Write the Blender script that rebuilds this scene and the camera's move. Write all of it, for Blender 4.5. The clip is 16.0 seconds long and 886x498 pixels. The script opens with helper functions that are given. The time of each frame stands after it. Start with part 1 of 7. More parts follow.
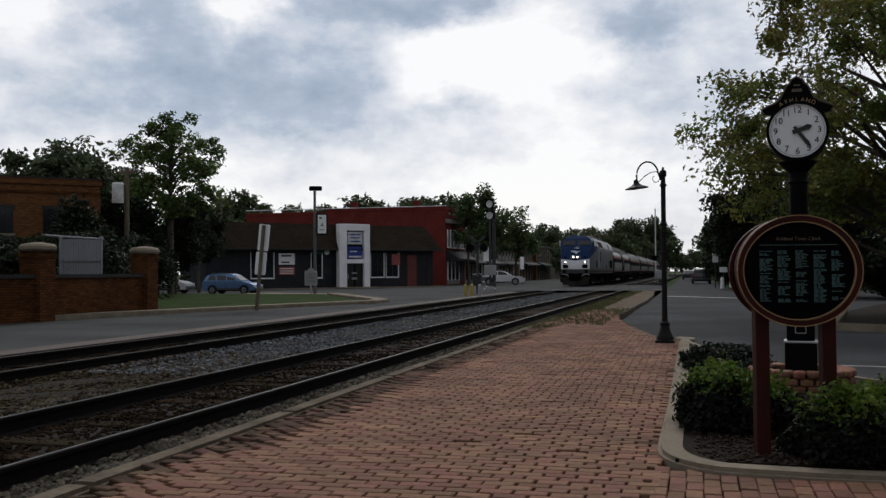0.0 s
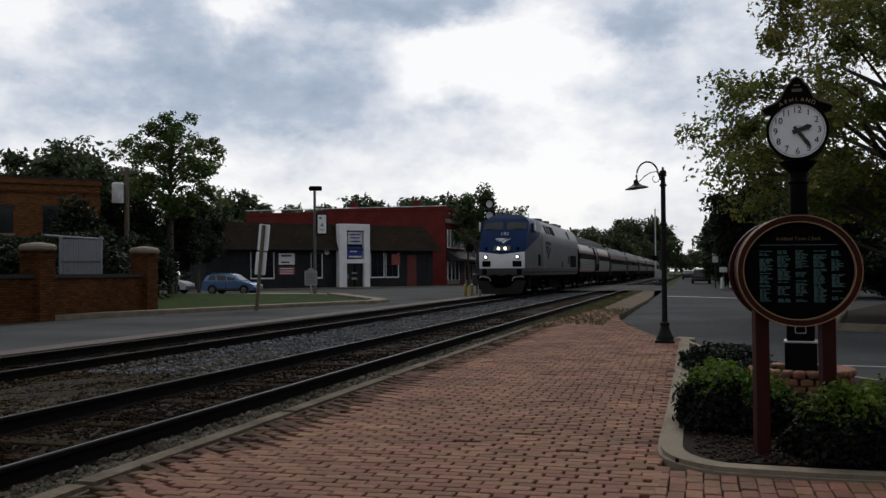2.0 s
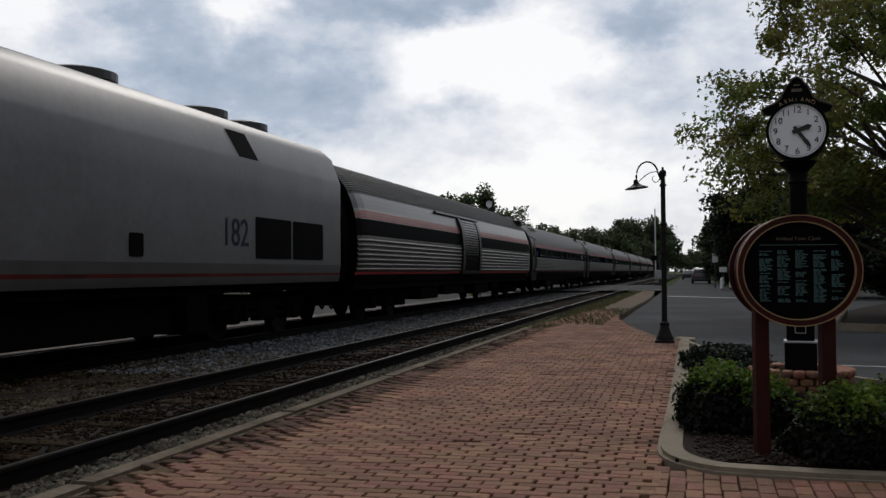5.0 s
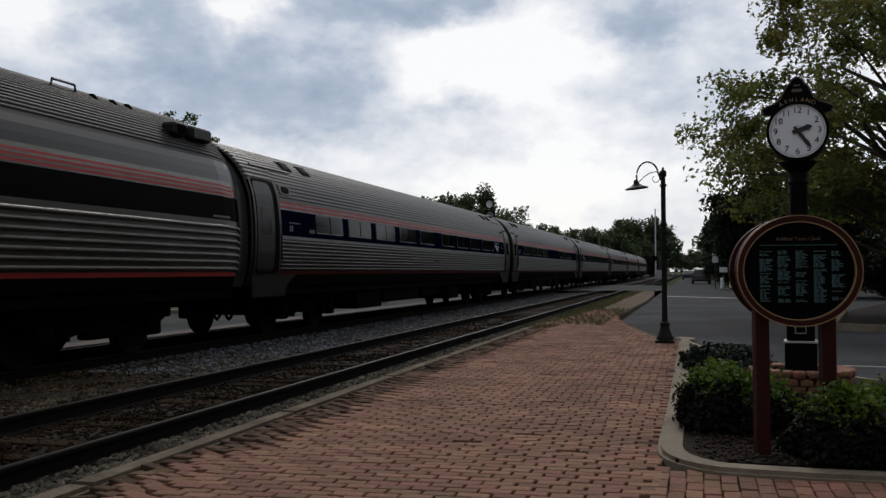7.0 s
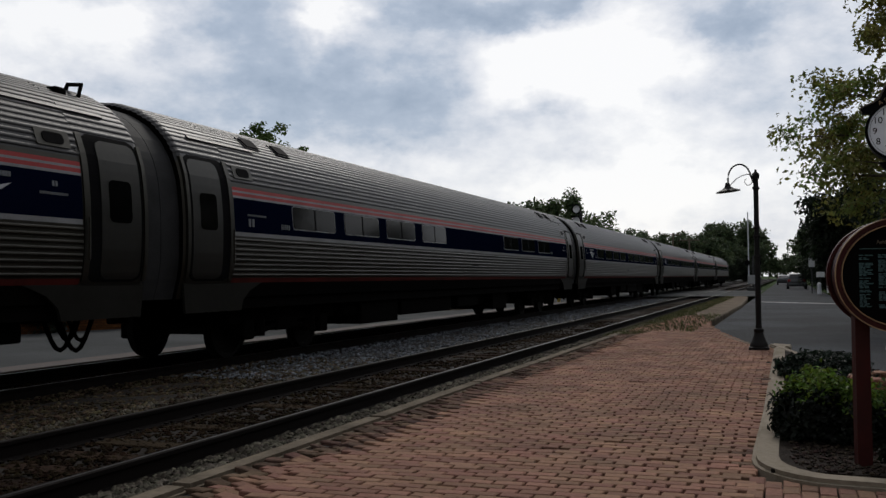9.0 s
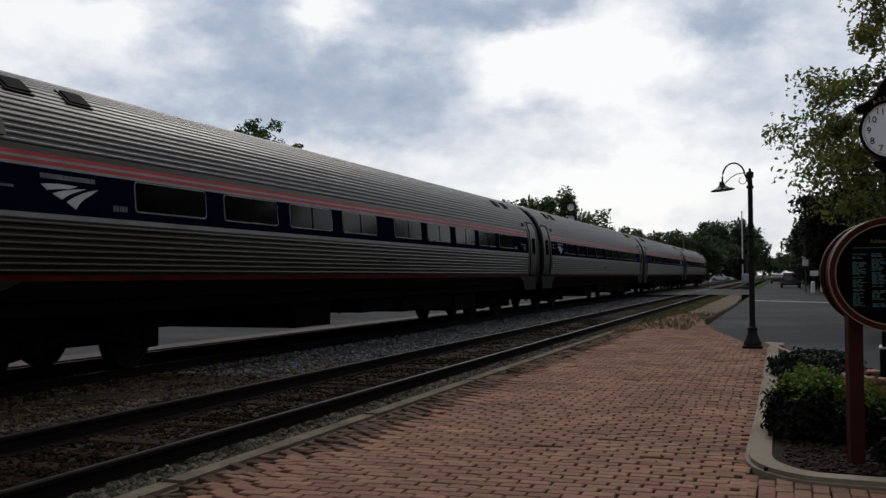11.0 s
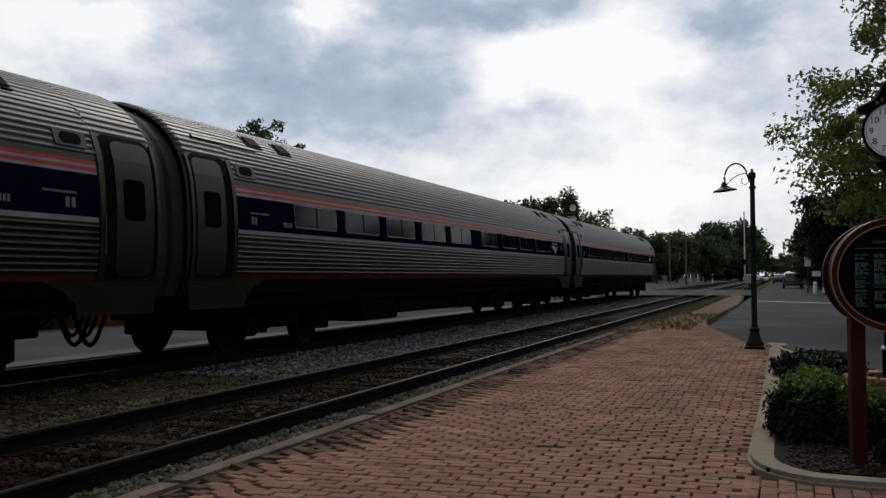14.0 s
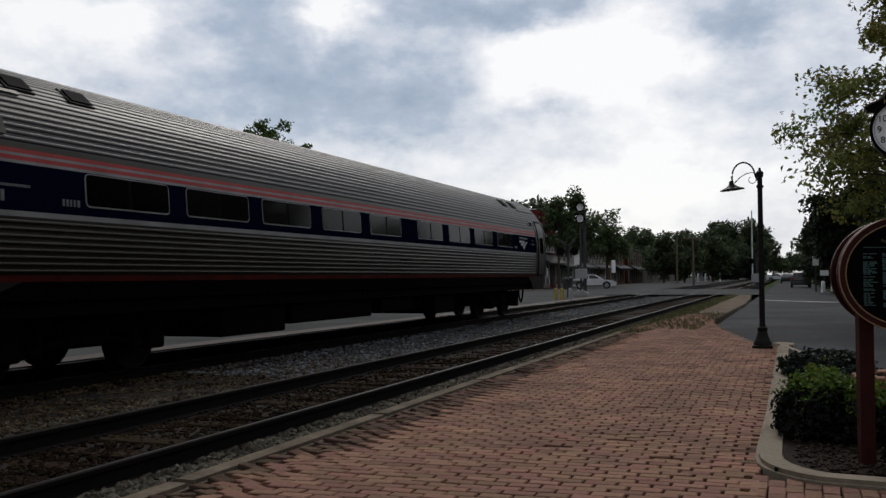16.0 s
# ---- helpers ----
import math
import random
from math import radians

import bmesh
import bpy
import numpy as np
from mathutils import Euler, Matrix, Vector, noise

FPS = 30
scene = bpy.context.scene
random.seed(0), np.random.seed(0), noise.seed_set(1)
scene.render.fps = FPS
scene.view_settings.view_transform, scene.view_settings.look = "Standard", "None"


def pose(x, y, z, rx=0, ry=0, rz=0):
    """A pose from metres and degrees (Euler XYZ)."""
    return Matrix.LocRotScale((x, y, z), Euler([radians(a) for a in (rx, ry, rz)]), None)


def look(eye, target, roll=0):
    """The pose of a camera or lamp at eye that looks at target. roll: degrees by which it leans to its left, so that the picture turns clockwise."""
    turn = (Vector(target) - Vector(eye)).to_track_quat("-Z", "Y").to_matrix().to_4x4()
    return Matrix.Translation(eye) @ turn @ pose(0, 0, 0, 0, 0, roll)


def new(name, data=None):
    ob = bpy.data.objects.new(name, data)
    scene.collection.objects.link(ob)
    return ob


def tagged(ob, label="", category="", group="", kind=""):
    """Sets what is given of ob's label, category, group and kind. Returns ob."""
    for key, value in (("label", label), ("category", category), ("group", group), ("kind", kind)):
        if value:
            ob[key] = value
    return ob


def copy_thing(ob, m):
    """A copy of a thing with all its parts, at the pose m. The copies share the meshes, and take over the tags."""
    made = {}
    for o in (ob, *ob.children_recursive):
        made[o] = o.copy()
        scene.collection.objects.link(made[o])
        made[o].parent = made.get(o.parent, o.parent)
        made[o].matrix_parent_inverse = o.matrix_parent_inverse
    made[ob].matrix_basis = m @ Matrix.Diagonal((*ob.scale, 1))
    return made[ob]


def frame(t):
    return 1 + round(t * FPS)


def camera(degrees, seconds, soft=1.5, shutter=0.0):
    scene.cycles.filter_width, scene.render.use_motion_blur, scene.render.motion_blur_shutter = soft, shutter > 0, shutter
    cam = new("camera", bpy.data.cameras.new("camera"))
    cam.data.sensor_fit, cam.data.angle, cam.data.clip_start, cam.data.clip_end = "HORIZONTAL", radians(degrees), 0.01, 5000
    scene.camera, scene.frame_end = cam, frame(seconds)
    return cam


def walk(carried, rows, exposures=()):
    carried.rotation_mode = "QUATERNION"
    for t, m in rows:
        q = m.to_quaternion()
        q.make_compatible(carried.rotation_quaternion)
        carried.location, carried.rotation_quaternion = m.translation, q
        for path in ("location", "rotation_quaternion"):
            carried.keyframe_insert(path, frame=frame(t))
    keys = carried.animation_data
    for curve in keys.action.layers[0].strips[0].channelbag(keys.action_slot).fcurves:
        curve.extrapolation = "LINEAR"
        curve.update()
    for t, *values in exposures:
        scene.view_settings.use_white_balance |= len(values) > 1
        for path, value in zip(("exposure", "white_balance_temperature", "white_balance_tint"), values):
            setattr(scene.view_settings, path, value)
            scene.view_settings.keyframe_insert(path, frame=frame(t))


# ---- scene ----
# camera: standing on the platform, panned once to the left
cam = camera(50.17, 16.0, soft=1.45)
TURNS = [(0.0, 14.74, 1.41, 0.39), (4.0, 14.73, 1.41, 0.39), (6.5, 14.73, 1.41, 0.41), (7.0, 14.74, 1.42, 0.39),
         (7.25, 14.80, 1.43, 0.42), (7.5, 15.22, 1.48, 0.5), (8.0, 17.41, 1.65, 0.56), (8.5, 19.56, 1.84, 0.62),
         (8.7, 20.02, 1.85, 0.62), (9.4, 19.85, 1.78, 0.55), (11.0, 19.64, 1.68, 0.42), (11.5, 19.54, 1.65, 0.38),
         (12.0, 19.64, 1.68, 0.4), (12.5, 19.78, 1.69, 0.44), (13.0, 19.86, 1.68, 0.4), (13.5, 19.84, 1.68, 0.38),
         (14.0, 19.76, 1.7, 0.38), (14.5, 19.87, 1.68, 0.38), (15.0, 20.01, 1.67, 0.4), (15.5, 20.06, 1.68, 0.42),
         (16.0, 20.18, 1.68, 0.46)]
EYE = 1.24
walk(cam, [(t, pose(0, 0, EYE, 90 + p, r, y)) for t, y, p, r in TURNS])
scene.view_settings.exposure = -0.06

# ---- light: a bright veiled sun ahead, heavy broken cloud ----
SUN_AZ, SUN_EL = -10.0, 38.0


def sky_world():
    w = bpy.data.worlds.new("sky")
    scene.world = w
    w.use_nodes = True
    nt = w.node_tree
    nt.nodes.clear()
    N, L = nt.nodes.new, nt.links.new

    def math_node(op, a, b=None, c=None):
        n = N("ShaderNodeMath")
        n.operation = op
        for i, v in enumerate((a, b, c)):
            if v is None:
                continue
            if isinstance(v, (int, float)):
                n.inputs[i].default_value = v
            else:
                L(v, n.inputs[i])
        return n.outputs[0]

    tc = N("ShaderNodeTexCoord")
    sep = N("ShaderNodeSeparateXYZ")
    L(tc.outputs["Generated"], sep.inputs[0])
    X, Y, Z = sep.outputs
    az = math_node("MULTIPLY", math_node("ARCTAN2", X, Y), 57.296)
    el = math_node("MULTIPLY", math_node("ARCSINE", Z), 57.296)

    def fbm(scale, detail, rough, stretch, seed):
        mp = N("ShaderNodeMapping")
        mp.inputs["Scale"].default_value = (1, 1, stretch)
        mp.inputs["Location"].default_value = (seed, seed * 0.7, seed * 1.3)
        L(tc.outputs["Generated"], mp.inputs[0])
        n = N("ShaderNodeTexNoise")
        n.inputs["Scale"].default_value, n.inputs["Detail"].default_value, n.inputs["Roughness"].default_value = scale, detail, rough
        L(mp.outputs[0], n.inputs[0])
        return n.outputs["Fac"], n.outputs["Color"]

    f1, c1 = fbm(5.5, 9, 0.56, 2.2, 3.1)
    f2, c2 = fbm(17, 7, 0.6, 1.6, 8.4)
    wob, _ = fbm(9, 5, 0.6, 1.5, 1.7)
    wob2, _ = fbm(9, 5, 0.6, 1.5, 5.9)
    waz = math_node("MULTIPLY_ADD", math_node("SUBTRACT", wob, 0.5), 9.0, az)
    wel = math_node("MULTIPLY_ADD", math_node("SUBTRACT", wob2, 0.5), 5.5, el)
    total = math_node("MULTIPLY_ADD", math_node("SUBTRACT", f1, 0.5), 1.15, 0.26)
    total = math_node("MULTIPLY_ADD", math_node("SUBTRACT", f2, 0.5), 0.65, total)
    # cloud banks: azimuth, elevation, spread in both, weight
    for a, e, sa, se, k in ((-25.5, 11.0, 7.0, 3.0, 0.45), (-22.0, 8.6, 4.5, 1.6, 0.14), (-19.0, 16.2, 6.0, 1.5, 0.45),
                            (-31.0, 15.0, 4.0, 2.2, 0.25), (-3.5, 14.5, 3.0, 2.2, 0.08), (-14.5, 9.8, 2.2, 1.2, 0.22),
                            (-39.0, 9.0, 6.0, 3.0, 0.12), (-14.0, 13.2, 4.0, 2.4, -0.42), (-9.0, 12.0, 3.0, 4.0, -0.3),
                            (-26.5, 15.0, 1.6, 1.2, -0.5), (-39.0, 14.8, 3.0, 1.3, -0.5), (-6.0, 5.0, 9.0, 2.5, -0.28),
                            (-30.0, 4.0, 16.0, 2.6, -0.10), (-2.4, 14.6, 2.4, 1.5, 0.4), (-12.5, 16.6, 4.0, 1.1, 0.4),
                            (-30.0, 7.0, 9.0, 2.0, -0.15), (-11.5, 7.6, 5.0, 2.2, 0.2)):
        dx = math_node("DIVIDE", math_node("SUBTRACT", waz, a), sa)
        dy = math_node("DIVIDE", math_node("SUBTRACT", wel, e), se)
        r2 = math_node("ADD", math_node("MULTIPLY", dx, dx), math_node("MULTIPLY", dy, dy))
        total = math_node("MULTIPLY_ADD", math_node("EXPONENT", math_node("MULTIPLY", r2, -1.0)), k, total)
    ramp = N("ShaderNodeValToRGB")
    els = ramp.color_ramp.elements
    els[0].position, els[0].color = 0.05, (1.06, 1.06, 1.07, 1)
    els[1].position, els[1].color = 0.95, (0.25, 0.335, 0.46, 1)
    for p, c in ((0.33, (0.78, 0.81, 0.88)), (0.6, (0.45, 0.53, 0.655))):
        e = els.new(p)
        e.color = (*c, 1)
    L(total, ramp.inputs[0])
    # brighter towards the veiled sun, dimmer on the far side of the sky
    sun = Vector((math.sin(radians(SUN_AZ)) * math.cos(radians(SUN_EL)), math.cos(radians(SUN_AZ)) * math.cos(radians(SUN_EL)), math.sin(radians(SUN_EL))))
    dot = N("ShaderNodeVectorMath")
    dot.operation = "DOT_PRODUCT"
    L(tc.outputs["Generated"], dot.inputs[0])
    dot.inputs[1].default_value = sun
    mr = N("ShaderNodeMapRange")
    mr.interpolation_type = "SMOOTHSTEP"
    L(dot.outputs["Value"], mr.inputs[0])
    for i, v in ((1, 0.42), (2, 0.78), (3, 0.5), (4, 1.0)):
        mr.inputs[i].default_value = v
    cloud = N("ShaderNodeBackground")
    L(ramp.outputs[0], cloud.inputs[0])
    L(mr.outputs[0], cloud.inputs[1])
    sky = N("ShaderNodeTexSky")
    sky.sky_type, sky.sun_disc = "NISHITA", False
    sky.sun_elevation, sky.sun_rotation = radians(SUN_EL), radians(SUN_AZ)
    blue = N("ShaderNodeBackground")
    L(sky.outputs[0], blue.inputs[0])
    blue.inputs[1].default_value = 0.06
    mix = N("ShaderNodeMixShader")
    mix.inputs[0].default_value = 0.12
    L(cloud.outputs[0], mix.inputs[1])
    L(blue.outputs[0], mix.inputs[2])
    out = N("ShaderNodeOutputWorld")
    L(mix.outputs[0], out.inputs[0])


sky_world()
sun_lamp = new("sun", bpy.data.lights.new("sun", "SUN"))
sun_lamp.data.energy, sun_lamp.data.angle, sun_lamp.data.color = 0.95, radians(14), (1.0, 0.95, 0.88)
sun_lamp.matrix_world = look((60 * math.sin(radians(SUN_AZ)), 60 * math.cos(radians(SUN_AZ)), 60 * math.tan(radians(SUN_EL))), (0, 0, 0))


# ---- materials ----
def mat(name, col, rough=0.7, metal=0.0, col2=None, scale=3.0, fine=40.0, amount=0.5, bump=0.15, bump_scale=80.0,
        random_by=None, spread=0.25, stretch=(1, 1, 1), glow=0.0, spec=0.5):
    """Two scales of colour noise, grain relief and, where asked, a tone for each object or island."""
    m = bpy.data.materials.new(name)
    m.use_nodes = True
    nt = m.node_tree
    N, L = nt.nodes.new, nt.links.new
    b = nt.nodes["Principled BSDF"]
    b.inputs["Roughness"].default_value, b.inputs["Metallic"].default_value = rough, metal
    b.inputs["Specular IOR Level"].default_value = spec
    tc = N("ShaderNodeTexCoord")
    mp = N("ShaderNodeMapping")
    mp.inputs["Scale"].default_value = stretch
    L(tc.outputs["Object"], mp.inputs[0])
    src = mp.outputs[0]
    col2 = col2 or tuple(c * 0.6 for c in col)

    def noise_node(s, d):
        n = N("ShaderNodeTexNoise")
        n.inputs["Scale"].default_value, n.inputs["Detail"].default_value = s, d
        L(src, n.inputs[0])
        return n.outputs["Fac"]

    big, small = noise_node(scale, 5), noise_node(fine, 4)
    add = N("ShaderNodeMath")
    add.operation = "MULTIPLY_ADD"
    L(small, add.inputs[0])
    add.inputs[1].default_value = 0.5
    L(big, add.inputs[2])
    mr = N("ShaderNodeMapRange")
    L(add.outputs[0], mr.inputs[0])
    mr.inputs[1].default_value, mr.inputs[2].default_value = 0.55, 0.95
    mr.inputs[3].default_value, mr.inputs[4].default_value = 0.0, amount * 2
    mx = N("ShaderNodeMix")
    mx.data_type = "RGBA"
    L(mr.outputs[0], mx.inputs[0])
    mx.inputs[6].default_value, mx.inputs[7].default_value = (*col, 1), (*col2, 1)
    c = mx.outputs[2]
    if random_by:
        if random_by == "object":
            rnd = N("ShaderNodeObjectInfo").outputs["Random"]
        else:
            rnd = N("ShaderNodeNewGeometry").outputs["Random Per Island"]
        hsv = N("ShaderNodeHueSaturation")
        mv = N("ShaderNodeMapRange")
        L(rnd, mv.inputs[0])
        mv.inputs[3].default_value, mv.inputs[4].default_value = 1 - spread, 1 + spread
        L(mv.outputs[0], hsv.inputs["Value"])
        mh = N("ShaderNodeMapRange")
        frac = N("ShaderNodeMath")
        frac.operation = "PINGPONG"
        L(rnd, frac.inputs[0])
        frac.inputs[1].default_value = 0.13
        L(frac.outputs[0], mh.inputs[0])
        mh.inputs[2].default_value = 0.13
        mh.inputs[3].default_value, mh.inputs[4].default_value = 0.5 - 0.06 * spread, 0.5 + 0.06 * spread
        L(mh.outputs[0], hsv.inputs["Hue"])
        L(c, hsv.inputs["Color"])
        c = hsv.outputs[0]
    L(c, b.inputs["Base Color"])
    if bump:
        bp = N("ShaderNodeBump")
        bp.inputs["Strength"].default_value, bp.inputs["Distance"].default_value = bump, 0.02
        L(noise_node(bump_scale, 3), bp.inputs["Height"])
        L(bp.outputs[0], b.inputs["Normal"])
    if glow:
        b.inputs["Emission Color"].default_value = (*col, 1)
        b.inputs["Emission Strength"].default_value = glow
    return m


def leaf_mat(name, col, col2):
    m = mat(name, col, rough=0.6, col2=col2, scale=0.5, fine=3, amount=0.6, bump=0, random_by="island", spread=0.5, spec=0.25)
    b = m.node_tree.nodes["Principled BSDF"]
    tr = m.node_tree.nodes.new("ShaderNodeBsdfTranslucent")
    mx = m.node_tree.nodes.new("ShaderNodeMixShader")
    mx.inputs[0].default_value = 0.38
    src = b.inputs["Base Color"].links[0].from_socket
    m.node_tree.links.new(src, tr.inputs[0])
    m.node_tree.links.new(b.outputs[0], mx.inputs[1])
    m.node_tree.links.new(tr.outputs[0], mx.inputs[2])
    m.node_tree.links.new(mx.outputs[0], m.node_tree.nodes["Material Output"].inputs[0])
    return m


M = dict(
    paver=mat("paver", (0.262, 0.138, 0.092), 0.9, spec=0.12, col2=(0.15, 0.084, 0.06), scale=1.3, fine=30, random_by="island", spread=0.22, bump=0.35),
    paver_single=mat("paver_single", (0.262, 0.138, 0.092), 0.9, spec=0.12, col2=(0.15, 0.084, 0.06), scale=1.3, fine=30, random_by="object", spread=0.22, bump=0.35),
    paver_dirty=mat("paver_dirty", (0.138, 0.0828, 0.0598), 0.95, spec=0.06, col2=(0.0575, 0.0391, 0.0299), scale=2.2, fine=30, random_by="island", spread=0.35, bump=0.5),
    joint=mat("joint", (0.01008, 0.00819, 0.0063), 0.95, scale=4),
    concrete=mat("concrete", (0.2529, 0.2131, 0.1626), 0.9, spec=0.15, col2=(0.159, 0.13, 0.09392), scale=2.0, fine=25, bump=0.3),
    edging_stone=mat("edging_stone", (0.1639, 0.1327, 0.09751), 0.95, spec=0.1, col2=(0.07806, 0.06242, 0.04526), scale=2.0, fine=20, bump=0.4),
    asphalt=mat("asphalt", (0.051, 0.05525, 0.0612), 0.95, spec=0.12, col2=(0.0306, 0.0323, 0.03485), amount=0.8, scale=0.3, fine=60, bump=0.35, bump_scale=140),
    asphalt_pale=mat("asphalt_pale", (0.0765, 0.0799, 0.0799), 0.95, spec=0.05, col2=(0.03825, 0.0391, 0.0391), scale=0.3, fine=50, bump=0.3, bump_scale=140),
    dirt=mat("dirt", (0.1487, 0.113, 0.07735), 0.95, spec=0.1, col2=(0.0833, 0.0595, 0.04165), scale=1.0, fine=18, bump=0.6, bump_scale=35),
    ballast=mat("ballast", (0.01088, 0.00748, 0.00544), 0.95, spec=0.15, col2=(0.01496, 0.01224, 0.0102), scale=2.0, fine=22, amount=0.8, bump=1.0, bump_scale=22),
    stone_edge=mat("stone_edge", (0.1195, 0.1071, 0.08415), 0.9, spec=0.05, col2=(0.02869, 0.02391, 0.01721), scale=3, random_by="island", spread=0.6, bump=0.3),
    stone=mat("stone", (0.1564, 0.1714, 0.1938), 0.9, spec=0.05, col2=(0.0476, 0.0476, 0.0476), scale=3, random_by="island", spread=0.55, bump=0.3),
    stone_brown=mat("stone_brown", (0.02639, 0.01701, 0.009383), 0.95, spec=0.03, col2=(0.007038, 0.004692, 0.002933), scale=3, random_by="island", spread=0.55, bump=0.3),
    stone_tan=mat("stone_tan", (0.09, 0.0684, 0.0423), 0.95, spec=0.03, col2=(0.018, 0.0126, 0.0081), scale=3, random_by="island", spread=0.6, bump=0.3),
    grass=mat("grass", (0.0306, 0.0578, 0.00952), 0.95, spec=0.05, col2=(0.01496, 0.02856, 0.00544), scale=0.8, fine=25, bump=0.8, bump_scale=60),
    mulch=mat("mulch", (0.0204, 0.01377, 0.0102), 0.95, spec=0.1, col2=(0.0102, 0.00714, 0.0051), scale=5, fine=60, bump=0.8, bump_scale=60),
    chip=mat("chip", (0.03825, 0.0255, 0.01836), 0.9, spec=0.15, random_by="island", spread=0.7),
    tie=mat("tie", (0.0306, 0.01904, 0.01156), 0.95, spec=0.05, col2=(0.01496, 0.00952, 0.00612), scale=2, fine=30, stretch=(1, 8, 8), random_by="object", spread=0.4, bump=0.5),
    rail_side=mat("rail_side", (0.0063, 0.00455, 0.00385), 0.9, spec=0.1, col2=(0.007, 0.0049, 0.00385), scale=4, bump=0.2),
    rail_top=mat("rail_top", (0.0196, 0.0189, 0.0182), 0.4, metal=0.7, spec=0.3, col2=(0.0098, 0.0084, 0.0077), scale=2, bump=0.02, stretch=(1, 0.1, 1)),
    paint_white=mat("paint_white", (0.36, 0.36, 0.35), 0.7, col2=(0.14, 0.14, 0.14), scale=3),
    weed=leaf_mat("weed", (0.0975, 0.0975, 0.0375), (0.0525, 0.06, 0.0225)),
)


# ---- mesh helpers ----
def mesh_of(bm, material, name):
    me = bpy.data.meshes.new(name)
    bm.to_mesh(me)
    bm.free()
    for m in (material if isinstance(material, (list, tuple)) else [material]):
        me.materials.append(m)
    return me


def part(name, bm, material, parent=None, label="", smooth=False):
    me = mesh_of(bm, material, name)
    if smooth:
        me.shade_smooth()
        me.set_sharp_from_angle(angle=radians(35))
    ob = new(name, me)
    ob.parent = parent
    if label:
        ob["label"] = label
    return ob


def thing(name, at, label, category, group="", kind="", rz=0):
    e = tagged(new(name), label, category, group, kind)
    e.matrix_basis = pose(*at, 0, 0, rz)
    return e


def add_box(bm, x0, x1, y0, y1, z0, z1, bevel=0.0, m=None, mi=0):
    t = bmesh.new()
    bmesh.ops.create_cube(t, size=1, matrix=Matrix.Translation(((x0 + x1) / 2, (y0 + y1) / 2, (z0 + z1) / 2)) @ Matrix.Diagonal((x1 - x0, y1 - y0, z1 - z0, 1)))
    if bevel:
        bmesh.ops.bevel(t, geom=t.edges[:], offset=bevel, segments=2, affect="EDGES", profile=0.5)
    join(bm, t, m, mi)
    return bm


def join(bm, t, m=None, mi=0):
    if m is not None:
        bmesh.ops.transform(t, matrix=m, verts=t.verts[:])
    vm = {v: bm.verts.new(v.co) for v in t.verts}
    for f in t.faces:
        g = bm.faces.new([vm[v] for v in f.verts])
        g.material_index, g.smooth = mi or f.material_index, f.smooth
    t.free()


def box(*a, **k):
    return add_box(bmesh.new(), *a, **k)


def add_lathe(bm, prof, at=(0, 0, 0), seg=20, m=None, mi=0):
    """prof: (radius, height) pairs, bottom to top, about the z axis."""
    t = bmesh.new()
    rings = []
    for r, z in prof:
        rings.append([t.verts.new((at[0] + r * math.cos(2 * math.pi * i / seg), at[1] + r * math.sin(2 * math.pi * i / seg), at[2] + z)) for i in range(seg)])
    for a, b in zip(rings, rings[1:]):
        for i in range(seg):
            t.faces.new((a[i], a[(i + 1) % seg], b[(i + 1) % seg], b[i]))
    t.faces.new(rings[0][::-1])
    t.faces.new(rings[-1])
    join(bm, t, m, mi)
    return bm


def lathe(*a, **k):
    return add_lathe(bmesh.new(), *a, **k)


def add_tube(bm, pts, radii, seg=8, mi=0):
    pts = [Vector(p) for p in pts]
    radii = radii if isinstance(radii, (list, tuple)) else [radii] * len(pts)
    rings = []
    for i, p in enumerate(pts):
        d = (pts[min(i + 1, len(pts) - 1)] - pts[max(i - 1, 0)]).normalized()
        a = d.orthogonal().normalized() if abs(d.z) > 0.99 else d.cross(Vector((0, 0, 1))).normalized()
        b = d.cross(a)
        rings.append([bm.verts.new(p + radii[i] * (math.cos(2 * math.pi * k / seg) * a + math.sin(2 * math.pi * k / seg) * b)) for k in range(seg)])
    for a, b in zip(rings, rings[1:]):
        for i in range(seg):
            f = bm.faces.new((a[i], b[i], b[(i + 1) % seg], a[(i + 1) % seg]))
            f.material_index = mi
    for r in (rings[0], rings[-1][::-1]):
        f = bm.faces.new(r)
        f.material_index = mi
    return bm


def tube(*a, **k):
    return add_tube(bmesh.new(), *a, **k)


def add_prism(bm, poly, z0, z1, bevel=0.0, m=None, mi=0):
    """A flat outline (x, y) raised from z0 to z1."""
    t = bmesh.new()
    n = len(poly)
    lo = [t.verts.new((x, y, z0)) for x, y in poly]
    hi = [t.verts.new((x, y, z1)) for x, y in poly]
    t.faces.new(hi)
    t.faces.new(lo[::-1])
    for i in range(n):
        t.faces.new((lo[i], lo[(i + 1) % n], hi[(i + 1) % n], hi[i]))
    bmesh.ops.recalc_face_normals(t, faces=t.faces[:])
    if bevel:
        bmesh.ops.bevel(t, geom=[e for e in t.edges if all(v.co.z > max(z0, z1) - 1e-5 for v in e.verts)], offset=bevel, segments=2, affect="EDGES")
    join(bm, t, m, mi)
    return bm


def prism(*a, **k):
    return add_prism(bmesh.new(), *a, **k)


